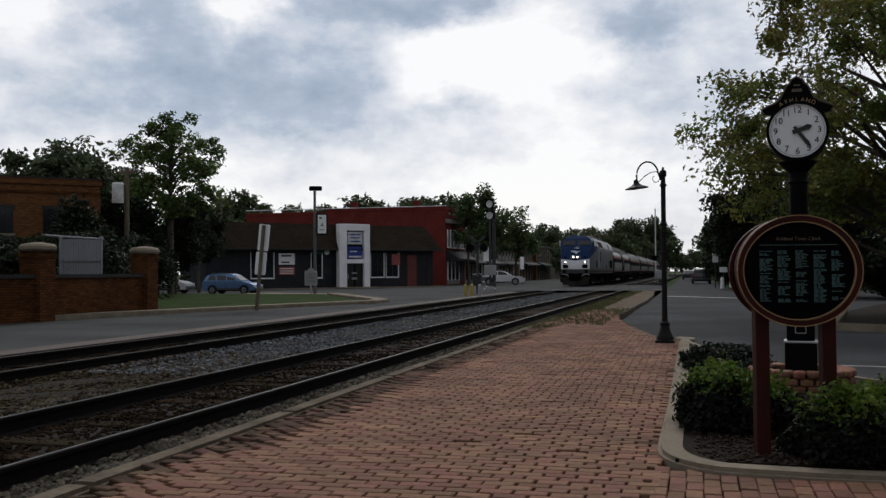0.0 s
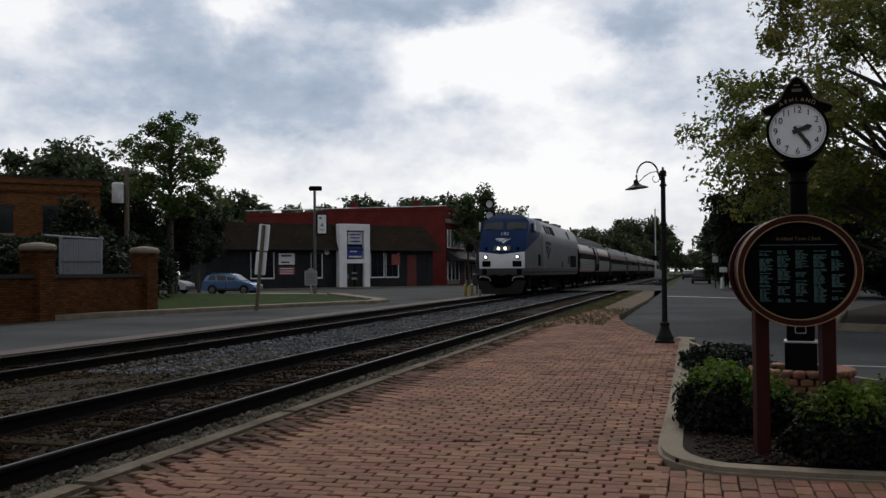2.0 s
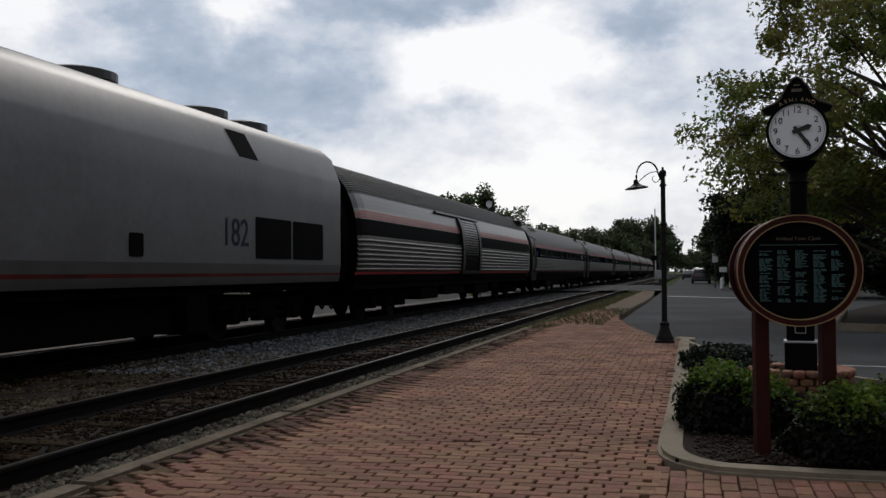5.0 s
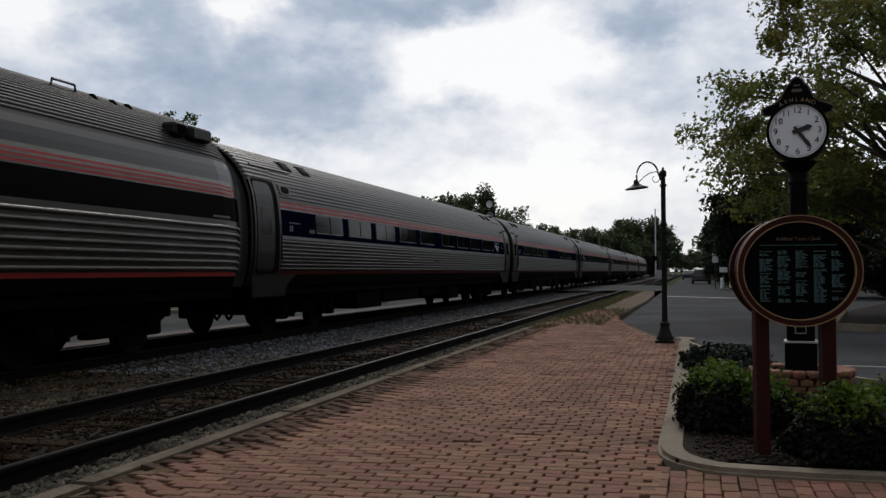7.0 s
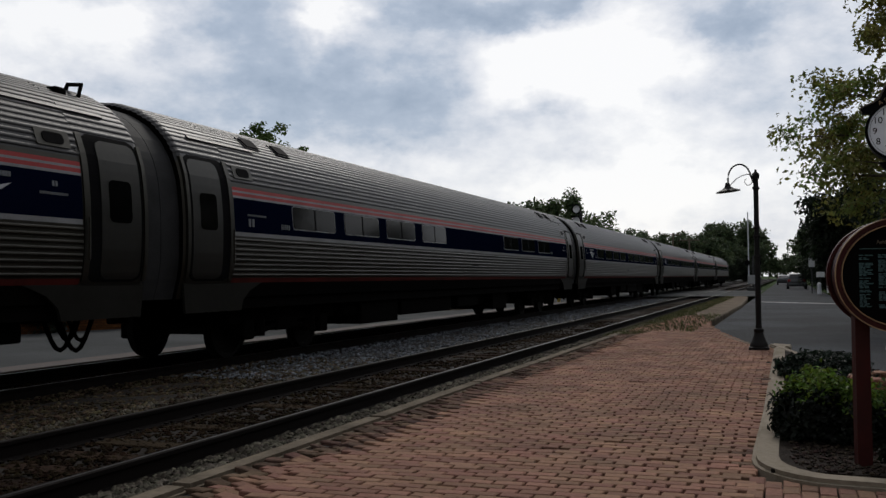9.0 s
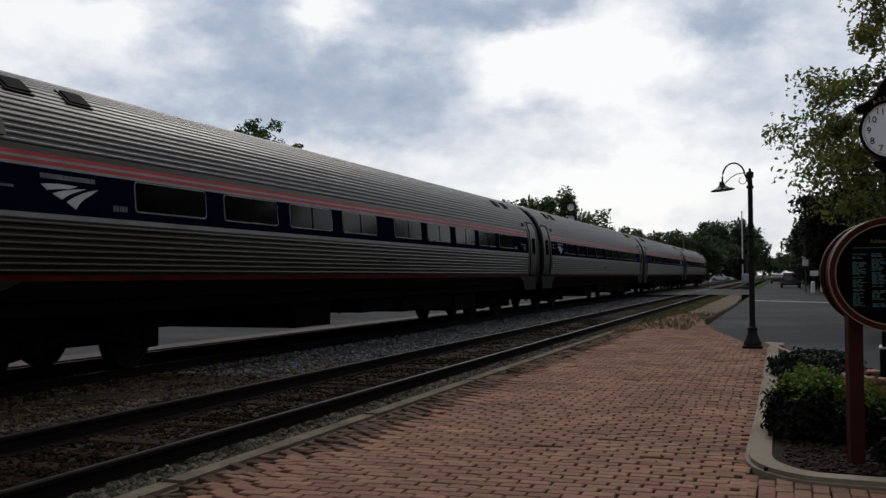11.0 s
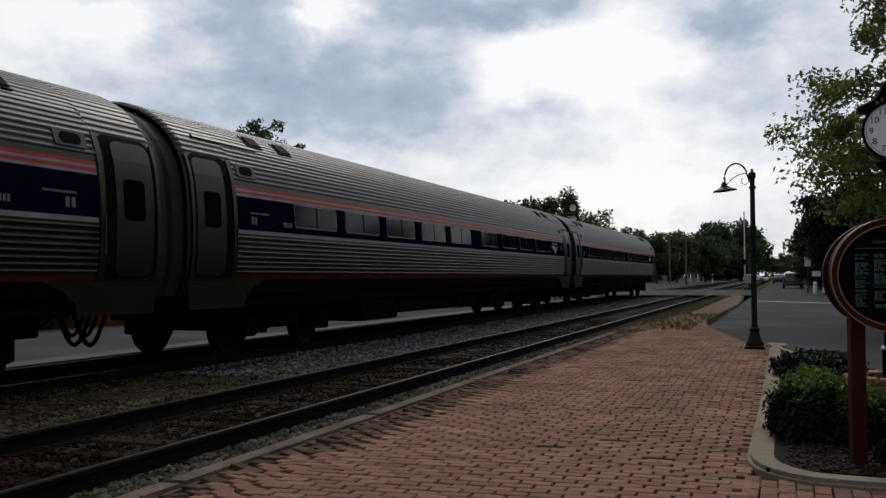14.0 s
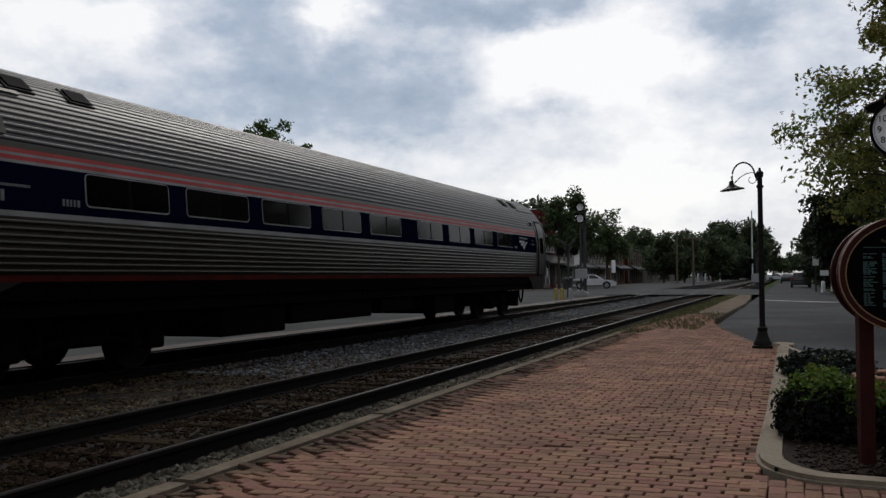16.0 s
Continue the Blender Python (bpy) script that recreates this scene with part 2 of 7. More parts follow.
def strip(path, width, z0, z1, bevel=0.015):
    """A kerb of that width along a plan path (its left side lies on the path)."""
    ps = [Vector((*p, 0)) for p in path]
    inner = []
    for i, p in enumerate(ps):
        d = (ps[min(i + 1, len(ps) - 1)] - ps[max(i - 1, 0)]).normalized()
        inner.append(p + Vector((d.y, -d.x, 0)) * width)
    bm = bmesh.new()
    L0 = [[bm.verts.new((p.x, p.y, z)) for z in (z0, z1)] for p in ps]
    R0 = [[bm.verts.new((p.x, p.y, z)) for z in (z0, z1)] for p in inner]
    for i in range(len(ps) - 1):
        for a, b in ((L0[i], L0[i + 1]), (R0[i + 1], R0[i])):
            bm.faces.new((a[0], a[1], b[1], b[0]))
        bm.faces.new((L0[i][1], R0[i][1], R0[i + 1][1], L0[i + 1][1]))
    bm.faces.new((L0[0][0], R0[0][0], R0[0][1], L0[0][1]))
    bm.faces.new((L0[-1][0], L0[-1][1], R0[-1][1], R0[-1][0]))
    bmesh.ops.recalc_face_normals(bm, faces=bm.faces[:])
    if bevel:
        bmesh.ops.bevel(bm, geom=[e for e in bm.edges if all(abs(v.co.z - z1) < 1e-5 for v in e.verts) and len(e.link_faces) == 2 and e.calc_face_angle(0) > 0.5], offset=bevel, segments=2, affect="EDGES")
    return bm


def inside(p, poly):
    x, y = p
    c = False
    for (x0, y0), (x1, y1) in zip(poly, poly[1:] + poly[:1]):
        if (y0 > y) != (y1 > y) and x < (x1 - x0) * (y - y0) / (y1 - y0) + x0:
            c = not c
    return c


def text_mesh(body, size, depth=0.004, align="CENTER"):
    cu = bpy.data.curves.new("lettering", "FONT")
    cu.body, cu.size, cu.extrude, cu.align_x, cu.align_y = body, size, depth, align, "CENTER"
    ob = bpy.data.objects.new("lettering", cu)
    me = bpy.data.meshes.new_from_object(ob)
    bpy.data.objects.remove(ob)
    bm = bmesh.new()
    bm.from_mesh(me)
    return bm


# ---- ground ----
def lie(x, y):
    """Height of the land west of the tracks: it falls a little towards the shops."""
    return -0.06 - 0.16 * min(1, max(0, (-16 - x) / 11))


def sheet(name, xs, ys, zf, material, label):
    bm = bmesh.new()
    v = [[bm.verts.new((x, y, zf(x, y))) for x in xs] for y in ys]
    for j in range(len(ys) - 1):
        for i in range(len(xs) - 1):
            bm.faces.new((v[j][i], v[j][i + 1], v[j + 1][i + 1], v[j + 1][i]))
    return tagged(part(name, bm, material), label, "ground", kind="structure")


sheet("ground", [-2500, -700, -200, -80, 0, 80, 200, 700, 2500], [-2500, -700, -100, 0, 60, 120, 250, 700, 2500], lambda x, y: -0.45,
      M["grass"], "wide level land with worn grass and earth")
XS_W = [-75, -50, -40, -34, -28, -24, -20, -16, -13, -11.42]
sheet("road_west", XS_W, [-30, -10, 0, 10, 20, 30, 40, 50, 60, 64, 70, 80, 90, 130, 420], lie, M["asphalt_pale"], "worn pale grey asphalt street and forecourt")
sheet("road_east", [-1.9, 0, 3, 8, 14, 20], [18.4, 30, 45, 60, 90, 130, 420], lambda x, y: -0.13, M["asphalt"], "dark worn asphalt street beside the platform")
sheet("parking", [-0.15, 2, 6, 14, 20], [10.4, 14, 18.4], lambda x, y: -0.134, M["asphalt"], "dark asphalt parking area behind the planting bed")
sheet("crossing_road", [-11.42, -10.3, -8.5, -4.4, -1.9], [62, 74, 86], lambda x, y: -0.02, M["asphalt_pale"], "asphalt road laid level across the tracks")

# ---- railway: two tracks on ballast ----
T1, T2, GAUGE = -5.09, -9.36, 1.435


def ballast_bed():
    rng = random.Random(4)
    xs = [-11.4, -11.1, -10.8, -10.6, -10.2, -9.9, -9.36, -8.8, -8.5, -8.2, -7.9, -7.5, -7.1, -6.7, -6.3, -6.0, -5.7, -5.09, -4.5, -4.2, -3.95, -3.72, -3.6]
    ys = [-40 + 0.5 * i for i in range(200)] + [62, 90, 140, 260, 420]
    bm = bmesh.new()

    def z(x, y):
        d = min(abs(x - T1), abs(x - T2))
        base = -0.175 if d < 1.45 else -0.13
        if x < -10.75 or x > -3.75:
            base = -0.09
        return base + (rng.uniform(-0.02, 0.02) if y < 40 else 0)
    v = [[bm.verts.new((x + rng.uniform(-0.03, 0.03) * (x not in (xs[0], xs[-1])), y, z(x, y))) for x in xs] for y in ys]
    for j in range(len(ys) - 1):
        for i in range(len(xs) - 1):
            bm.faces.new((v[j][i], v[j][i + 1], v[j + 1][i + 1], v[j + 1][i]))
    tagged(part("ballast_bed", bm, M["ballast"]), "dark oily stone ballast between the rails", "ballast", kind="structure")


def rail_mesh():
    prof = [(-0.068, -0.172), (-0.068, -0.158), (-0.012, -0.138), (-0.010, -0.045), (-0.035, -0.035), (-0.036, -0.006), (-0.028, 0.0), (-0.013, 0.0006),
            (0.013, 0.0006), (0.028, 0.0), (0.036, -0.006), (0.035, -0.035), (0.010, -0.045), (0.012, -0.138), (0.068, -0.158), (0.068, -0.172)]
    bm = bmesh.new()
    ys = [-40, 0, 40, 90, 420]
    rings = [[bm.verts.new((x, y, z)) for x, z in prof] for y in ys]
    n = len(prof)
    for a, b in zip(rings, rings[1:]):
        for i in range(n):
            f = bm.faces.new((a[i], b[i], b[(i + 1) % n], a[(i + 1) % n]))
            f.material_index = 1 if i == 7 else 0
    bm.faces.new(rings[0])
    bm.faces.new(rings[-1][::-1])
    bmesh.ops.recalc_face_normals(bm, faces=bm.faces[:])
    return mesh_of(bm, [M["rail_side"], M["rail_top"]], "rail")


def tie_mesh():
    bm = box(-1.3, 1.3, -0.115, 0.115, -0.3, -0.165, bevel=0.012)
    return mesh_of(bm, M["tie"], "tie")


def fastener_mesh():
    bm = box(-0.13, 0.13, -0.09, 0.09, -0.175, -0.152, bevel=0.004)
    for sx in (-0.1, 0.1):
        for sy in (-0.05, 0.05):
            add_box(bm, sx - 0.018, sx + 0.018, sy - 0.018, sy + 0.018, -0.155, -0.135)
    return mesh_of(bm, M["rail_side"], "tie_plate")


def tracks():
    rail, tie, plate = rail_mesh(), tie_mesh(), fastener_mesh()
    rng = random.Random(9)
    for x, label in ((T1, "straight railway track with worn steel rails on oily ties"), (T2, "straight railway track that the passenger train runs on")):
        t = thing("railway_track", (x, 0, 0), label, "railway track", "parallel tracks", kind="structure")
        for s in (-1, 1):
            r = new("rail", rail)
            r.parent, r.location = t, (s * (GAUGE / 2 + 0.035), 0, 0)
        far = bmesh.new()
        for i in range(290):
            y = -2 + 0.52 * i
            if y < 62:
                o = new("tie", tie)
                o.parent = t
                o.matrix_basis = pose(rng.uniform(-0.04, 0.04), y + rng.uniform(-0.03, 0.03), rng.uniform(-0.012, 0.012), 0, 0, rng.uniform(-1.2, 1.2))
                if y < 30:
                    for s in (-1, 1):
                        p = new("tie_plate", plate)
                        p.parent, p.location = t, (s * (GAUGE / 2 + 0.035), y, 0)
            elif y > 87:
                add_box(far, -1.3, 1.3, y - 0.115, y + 0.115, -0.3, -0.165)
        part("far_ties", far, M["tie"], t)["kind"] = "stuff"


def stones(name, count, region, size, material, label, seed, zf):
    """Loose broken stones scattered over a stretch of the plan."""
    rng = np.random.default_rng(seed)
    base = np.array([(0, 0, 1), (0.9, 0, 0.35), (0.28, 0.85, 0.4), (-0.72, 0.53, 0.35), (-0.72, -0.53, 0.3), (0.28, -0.85, 0.4), (0.4, 0.3, -0.6), (-0.5, 0.1, -0.6), (0.2, -0.5, -0.6)])
    tri = np.array([(0, 1, 2), (0, 2, 3), (0, 3, 4), (0, 4, 5), (0, 5, 1), (1, 6, 2), (2, 7, 3), (3, 7, 4), (4, 8, 5), (5, 8, 1), (1, 8, 6), (2, 6, 7), (4, 7, 8)])
    vs, fs, k = [], [], 0
    for x, y in region(rng, count):
        s = size * rng.uniform(0.55, 1.3)
        a = rng.uniform(0, 6.28)
        c, d = math.cos(a), math.sin(a)
        p = base * rng.uniform(0.7, 1.2, (9, 1)) * s * np.array([1, rng.uniform(0.6, 1), rng.uniform(0.5, 0.9)])
        q = np.stack([p[:, 0] * c - p[:, 1] * d + x, p[:, 0] * d + p[:, 1] * c + y, p[:, 2] + zf(x, y)], 1)
        vs.append(q)
        fs.append(tri + k)
        k += 9
    me = bpy.data.meshes.new(name)
    me.from_pydata(np.concatenate(vs).tolist(), [], np.concatenate(fs).tolist())
    me.materials.append(material)
    return tagged(new(name, me), label, "gravel", kind="stuff")


def spread(x0, x1, near=3.6, far=40.0):
    def region(rng, n):
        y = near * (far / near) ** rng.uniform(0, 1, n)
        return zip(rng.uniform(x0, x1, n), y)
    return region


ballast_bed()
tracks()
stones("gravel_edge", 5200, spread(-4.22, -3.7, 3.6, 30), 0.034, M["stone_edge"], "pale grey crushed stone beside the platform kerb", 1, lambda x, y: -0.13 + 0.05 * (x > -3.9))
stones("gravel_between", 6500, spread(-8.4, -6.0, 11.5, 60), 0.038, M["stone"], "fresh blue-grey crushed stone between the two tracks", 2, lambda x, y: -0.13)
stones("gravel_old", 6500, spread(-8.5, -6.0, 5, 15), 0.034, M["stone_tan"], "old brown crushed stone between the two tracks", 22, lambda x, y: -0.132)
stones("gravel_mixed", 1300, spread(-6.7, -6.0, 5, 14), 0.034, M["stone_edge"], "grey crushed stone beside the near rail", 23, lambda x, y: -0.125)
stones("gravel_near", 7000, spread(-5.75, -4.42, 3.8, 30), 0.03, M["stone_brown"], "brown oil-stained ballast between the rails", 3, lambda x, y: -0.168)
stones("gravel_far", 4500, spread(-10.0, -8.7, 6, 40), 0.034, M["stone_brown"], "brown oil-stained ballast between the far rails", 5, lambda x, y: -0.168)
stones("gravel_west", 1800, spread(-10.75, -10.2, 6, 40), 0.034, M["stone_brown"], "brown ballast shoulder", 6, lambda x, y: -0.13)

# ---- the train ----
M.update(
    # dark olive tint stands in for the surroundings that the steel mirrors
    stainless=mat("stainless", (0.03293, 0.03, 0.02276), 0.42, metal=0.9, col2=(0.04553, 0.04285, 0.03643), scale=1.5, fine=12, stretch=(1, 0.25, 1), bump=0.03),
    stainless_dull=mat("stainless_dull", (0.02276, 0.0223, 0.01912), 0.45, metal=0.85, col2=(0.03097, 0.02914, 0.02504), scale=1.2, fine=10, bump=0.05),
    stainless_bright=mat("stainless_bright", (0.1275, 0.123, 0.114), 0.38, metal=0.9, col2=(0.0825, 0.078, 0.069), scale=1.5, fine=12, stretch=(1, 0.25, 1), bump=0.03),
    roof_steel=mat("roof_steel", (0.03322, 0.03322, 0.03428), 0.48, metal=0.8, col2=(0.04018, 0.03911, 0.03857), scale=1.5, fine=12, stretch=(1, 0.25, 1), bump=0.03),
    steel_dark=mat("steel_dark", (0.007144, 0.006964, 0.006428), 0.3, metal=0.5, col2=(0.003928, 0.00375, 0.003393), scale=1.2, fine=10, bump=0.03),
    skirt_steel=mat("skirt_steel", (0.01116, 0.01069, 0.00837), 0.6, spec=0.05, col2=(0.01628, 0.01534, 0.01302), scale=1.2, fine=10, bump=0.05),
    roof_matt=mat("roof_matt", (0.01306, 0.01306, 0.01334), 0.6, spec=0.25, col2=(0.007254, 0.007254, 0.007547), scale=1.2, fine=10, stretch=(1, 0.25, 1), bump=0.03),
    loco_silver=mat("loco_silver", (0.1428, 0.1451, 0.1518), 0.45, metal=0.1, spec=0.3, col2=(0.1071, 0.1071, 0.1116), scale=0.8, fine=9, bump=0.03),
    loco_white=mat("loco_white", (0.72, 0.73, 0.76), 0.4, col2=(0.62, 0.63, 0.66), scale=0.8, fine=9, bump=0.03),
    loco_grey=mat("loco_grey", (0.0491, 0.0491, 0.05), 0.5, col2=(0.03125, 0.03125, 0.03125), scale=1.5, bump=0.05),
    loco_blue=mat("loco_blue", (0.0036, 0.0228, 0.08696), 0.42, spec=0.1, col2=(0.003, 0.018, 0.069), scale=1.2, fine=9, bump=0.03),
    band_blue=mat("band_blue", (0.0024, 0.0046, 0.0155), 0.6, spec=0.0, col2=(0.002, 0.0035, 0.014), scale=1.5, bump=0.02),
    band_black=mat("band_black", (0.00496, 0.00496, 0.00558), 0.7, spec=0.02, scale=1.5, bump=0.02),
    stripe_red=mat("stripe_red", (0.3744, 0.052, 0.052), 0.5, spec=0.15, col2=(0.2808, 0.0364, 0.03432), scale=2, bump=0.02),
    stripe_white=mat("stripe_white", (0.5, 0.51, 0.54), 0.45, col2=(0.36, 0.36, 0.37), scale=2, bump=0.02),
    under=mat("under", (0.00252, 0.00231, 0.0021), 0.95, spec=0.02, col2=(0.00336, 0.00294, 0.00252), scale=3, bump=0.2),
    wheel=mat("wheel", (0.00756, 0.00672, 0.00588), 0.8, spec=0.15, scale=4, bump=0.1),
    rubber=mat("rubber", (0.00588, 0.00588, 0.00588), 0.9, spec=0.02, scale=3, bump=0.1),
    plow=mat("plow", (0.0231, 0.021, 0.01785), 0.8, spec=0.2, col2=(0.0147, 0.0126, 0.0105), scale=2, bump=0.15),
    pane=mat("pane", (0.002, 0.0022, 0.0025), 0.1, scale=1, bump=0, spec=0.07),
    cab_pane=mat("cab_pane", (0.006, 0.007, 0.009), 0.35, scale=1, bump=0, spec=0.04),
    windshield=mat("windshield", (0.03, 0.036, 0.04), 0.12, scale=1, bump=0, spec=0.4),
    lamp_on=mat("lamp_on", (1.0, 0.97, 0.9), 0.3, glow=4.0, bump=0),
    lamp_rim=mat("lamp_rim", (0.12, 0.112, 0.1), 0.4, metal=0.6, bump=0),
    stripe_low=mat("stripe_low", (0.1, 0.014, 0.011), 0.6, spec=0.08, col2=(0.05, 0.01, 0.008), scale=2, bump=0.02),
    stripe_pale=mat("stripe_pale", (0.2535, 0.2535, 0.262), 0.5, spec=0.2, col2=(0.169, 0.169, 0.169), scale=2, bump=0.02),
    window_rim=mat("window_rim", (0.3, 0.3, 0.3), 0.4, metal=0.4, col2=(0.2, 0.2, 0.2), scale=2, bump=0.02),
    shroud=mat("shroud", (0.03, 0.03, 0.031), 0.7, spec=0.1, col2=(0.018, 0.018, 0.018), scale=2, bump=0.1),
    mark_pale=mat("mark_pale", (0.5, 0.52, 0.54), 0.5, bump=0),
    mark_grey=mat("mark_grey", (0.14, 0.15, 0.16), 0.5, bump=0),
    mark_dark=mat("mark_dark", (0.014, 0.026, 0.055), 0.6, spec=0.1, bump=0),
    mark_white=mat("mark_white", (0.68, 0.7, 0.73), 0.5, bump=0),
)


def add_panel(bm, pts, n, out=0.012, sink=0.03, mi=0):
    """A plate with that outline, standing proud of a surface whose normal is n."""
    n = Vector(n).normalized()
    a = [bm.verts.new(Vector(p) + n * out) for p in pts]
    b = [bm.verts.new(Vector(p) - n * sink) for p in pts]
    fs = [bm.faces.new(a), bm.faces.new(b[::-1])]
    k = len(pts)
    fs += [bm.faces.new((a[i], b[i], b[(i + 1) % k], a[(i + 1) % k])) for i in range(k)]
    for f in fs:
        f.material_index = mi
    bmesh.ops.recalc_face_normals(bm, faces=fs)
    return bm


def panel(*a, **k):
    return add_panel(bmesh.new(), *a, **k)


def rounded(x0, x1, y0, y1, r, seg=4):
    pts = []
    for cx, cy, a0 in ((x1 - r, y0 + r, -90), (x1 - r, y1 - r, 0), (x0 + r, y1 - r, 90), (x0 + r, y0 + r, 180)):
        for i in range(seg + 1):
            a = radians(a0 + 90 * i / seg)
            pts.append((cx + r * math.cos(a), cy + r * math.sin(a)))
    return pts


def swoosh(bm, place):
    """Three tapering curved bands, an emblem about one unit wide."""
    for k, (a, b, c, d) in enumerate((((-0.5, 0.38), (0.12, 0.42), (-0.02, 0.30), (-0.40, 0.16)), ((-0.32, 0.06), (0.28, 0.36), (0.16, 0.26), (-0.16, -0.14)),
                                      ((-0.08, -0.22), (0.5, 0.40), (0.36, 0.16), (0.08, -0.48)))):
        def arc(p, q, bend):
            (px_, py_), (qx, qy) = p, q
            return [(px_ + (qx - px_) * t - bend * (qy - py_) * t * (1 - t) * 2, py_ + (qy - py_) * t + bend * (qx - px_) * t * (1 - t) * 2) for t in (0, 0.25, 0.5, 0.75, 1)]
        pts = arc(a, b, 0.16) + arc(c, d, -0.12)
        add_panel(bm, *place(pts))
    return bm


WHEEL_R = 0.46


def wheelset(parent, y):
    bm = bmesh.new()
    turn = Matrix.Rotation(radians(90), 4, "Y")
    for s in (-1, 1):
        prof = [(0.10, -0.07), (0.12, -0.03), (0.38, -0.03), (0.40, -0.06), (WHEEL_R, -0.06), (WHEEL_R - 0.006, 0.05), (WHEEL_R + 0.03, 0.055), (WHEEL_R + 0.03, 0.08), (0.38, 0.08), (0.36, 0.03), (0.12, 0.04), (0.1, 0.09)]
        add_lathe(bm, [(r, -z * s) for r, z in prof], seg=28, m=Matrix.Translation((s * (GAUGE / 2 + 0.035), 0, 0)) @ turn)
    add_lathe(bm, [(0.085, -0.8), (0.085, 0.8)], seg=12, m=turn)
    bmesh.ops.recalc_face_normals(bm, faces=bm.faces[:])
    o = part("wheelset", bm, M["wheel"], parent)
    o.location = (0, y, WHEEL_R)
    return o


def truck_frame(parent, y, base, heavy):
    bm = bmesh.new()
    for s in (-1, 1):
        x0, x1 = sorted((s * 0.98, s * 1.16))
        add_box(bm, x0, x1, y - base / 2 - 0.55, y + base / 2 + 0.55, 0.56, 0.78, bevel=0.03)
        for e in (-1, 1):
            add_box(bm, x0 - 0.02, x1 + 0.06, y + e * base / 2 - 0.17, y + e * base / 2 + 0.17, 0.3, 0.62, bevel=0.04)
            add_lathe(bm, [(0.13, 0), (0.13, 0.34)], at=(s * 1.1, y + e * (base / 2 - 0.42), 0.34), seg=12)
            add_tube(bm, [(s * 1.12, y + e * 0.3, 0.5), (s * 1.12, y + e * (base / 2 - 0.2), 0.36)], 0.05, 8)
        add_box(bm, x0, x1 + 0.03, y - 0.38, y + 0.38, 0.32 if heavy else 0.4, 0.92, bevel=0.04)
    add_box(bm, -1.1, 1.1, y - 0.3, y + 0.3, 0.42, 0.82, bevel=0.03)
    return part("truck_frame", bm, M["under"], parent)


WHEELSETS = []


def running_gear(car, centres, base, heavy=False):
    for y in centres:
        truck_frame(car, y, base, heavy)
        for e in (-1, 1):
            WHEELSETS.append(wheelset(car, y + e * base / 2))


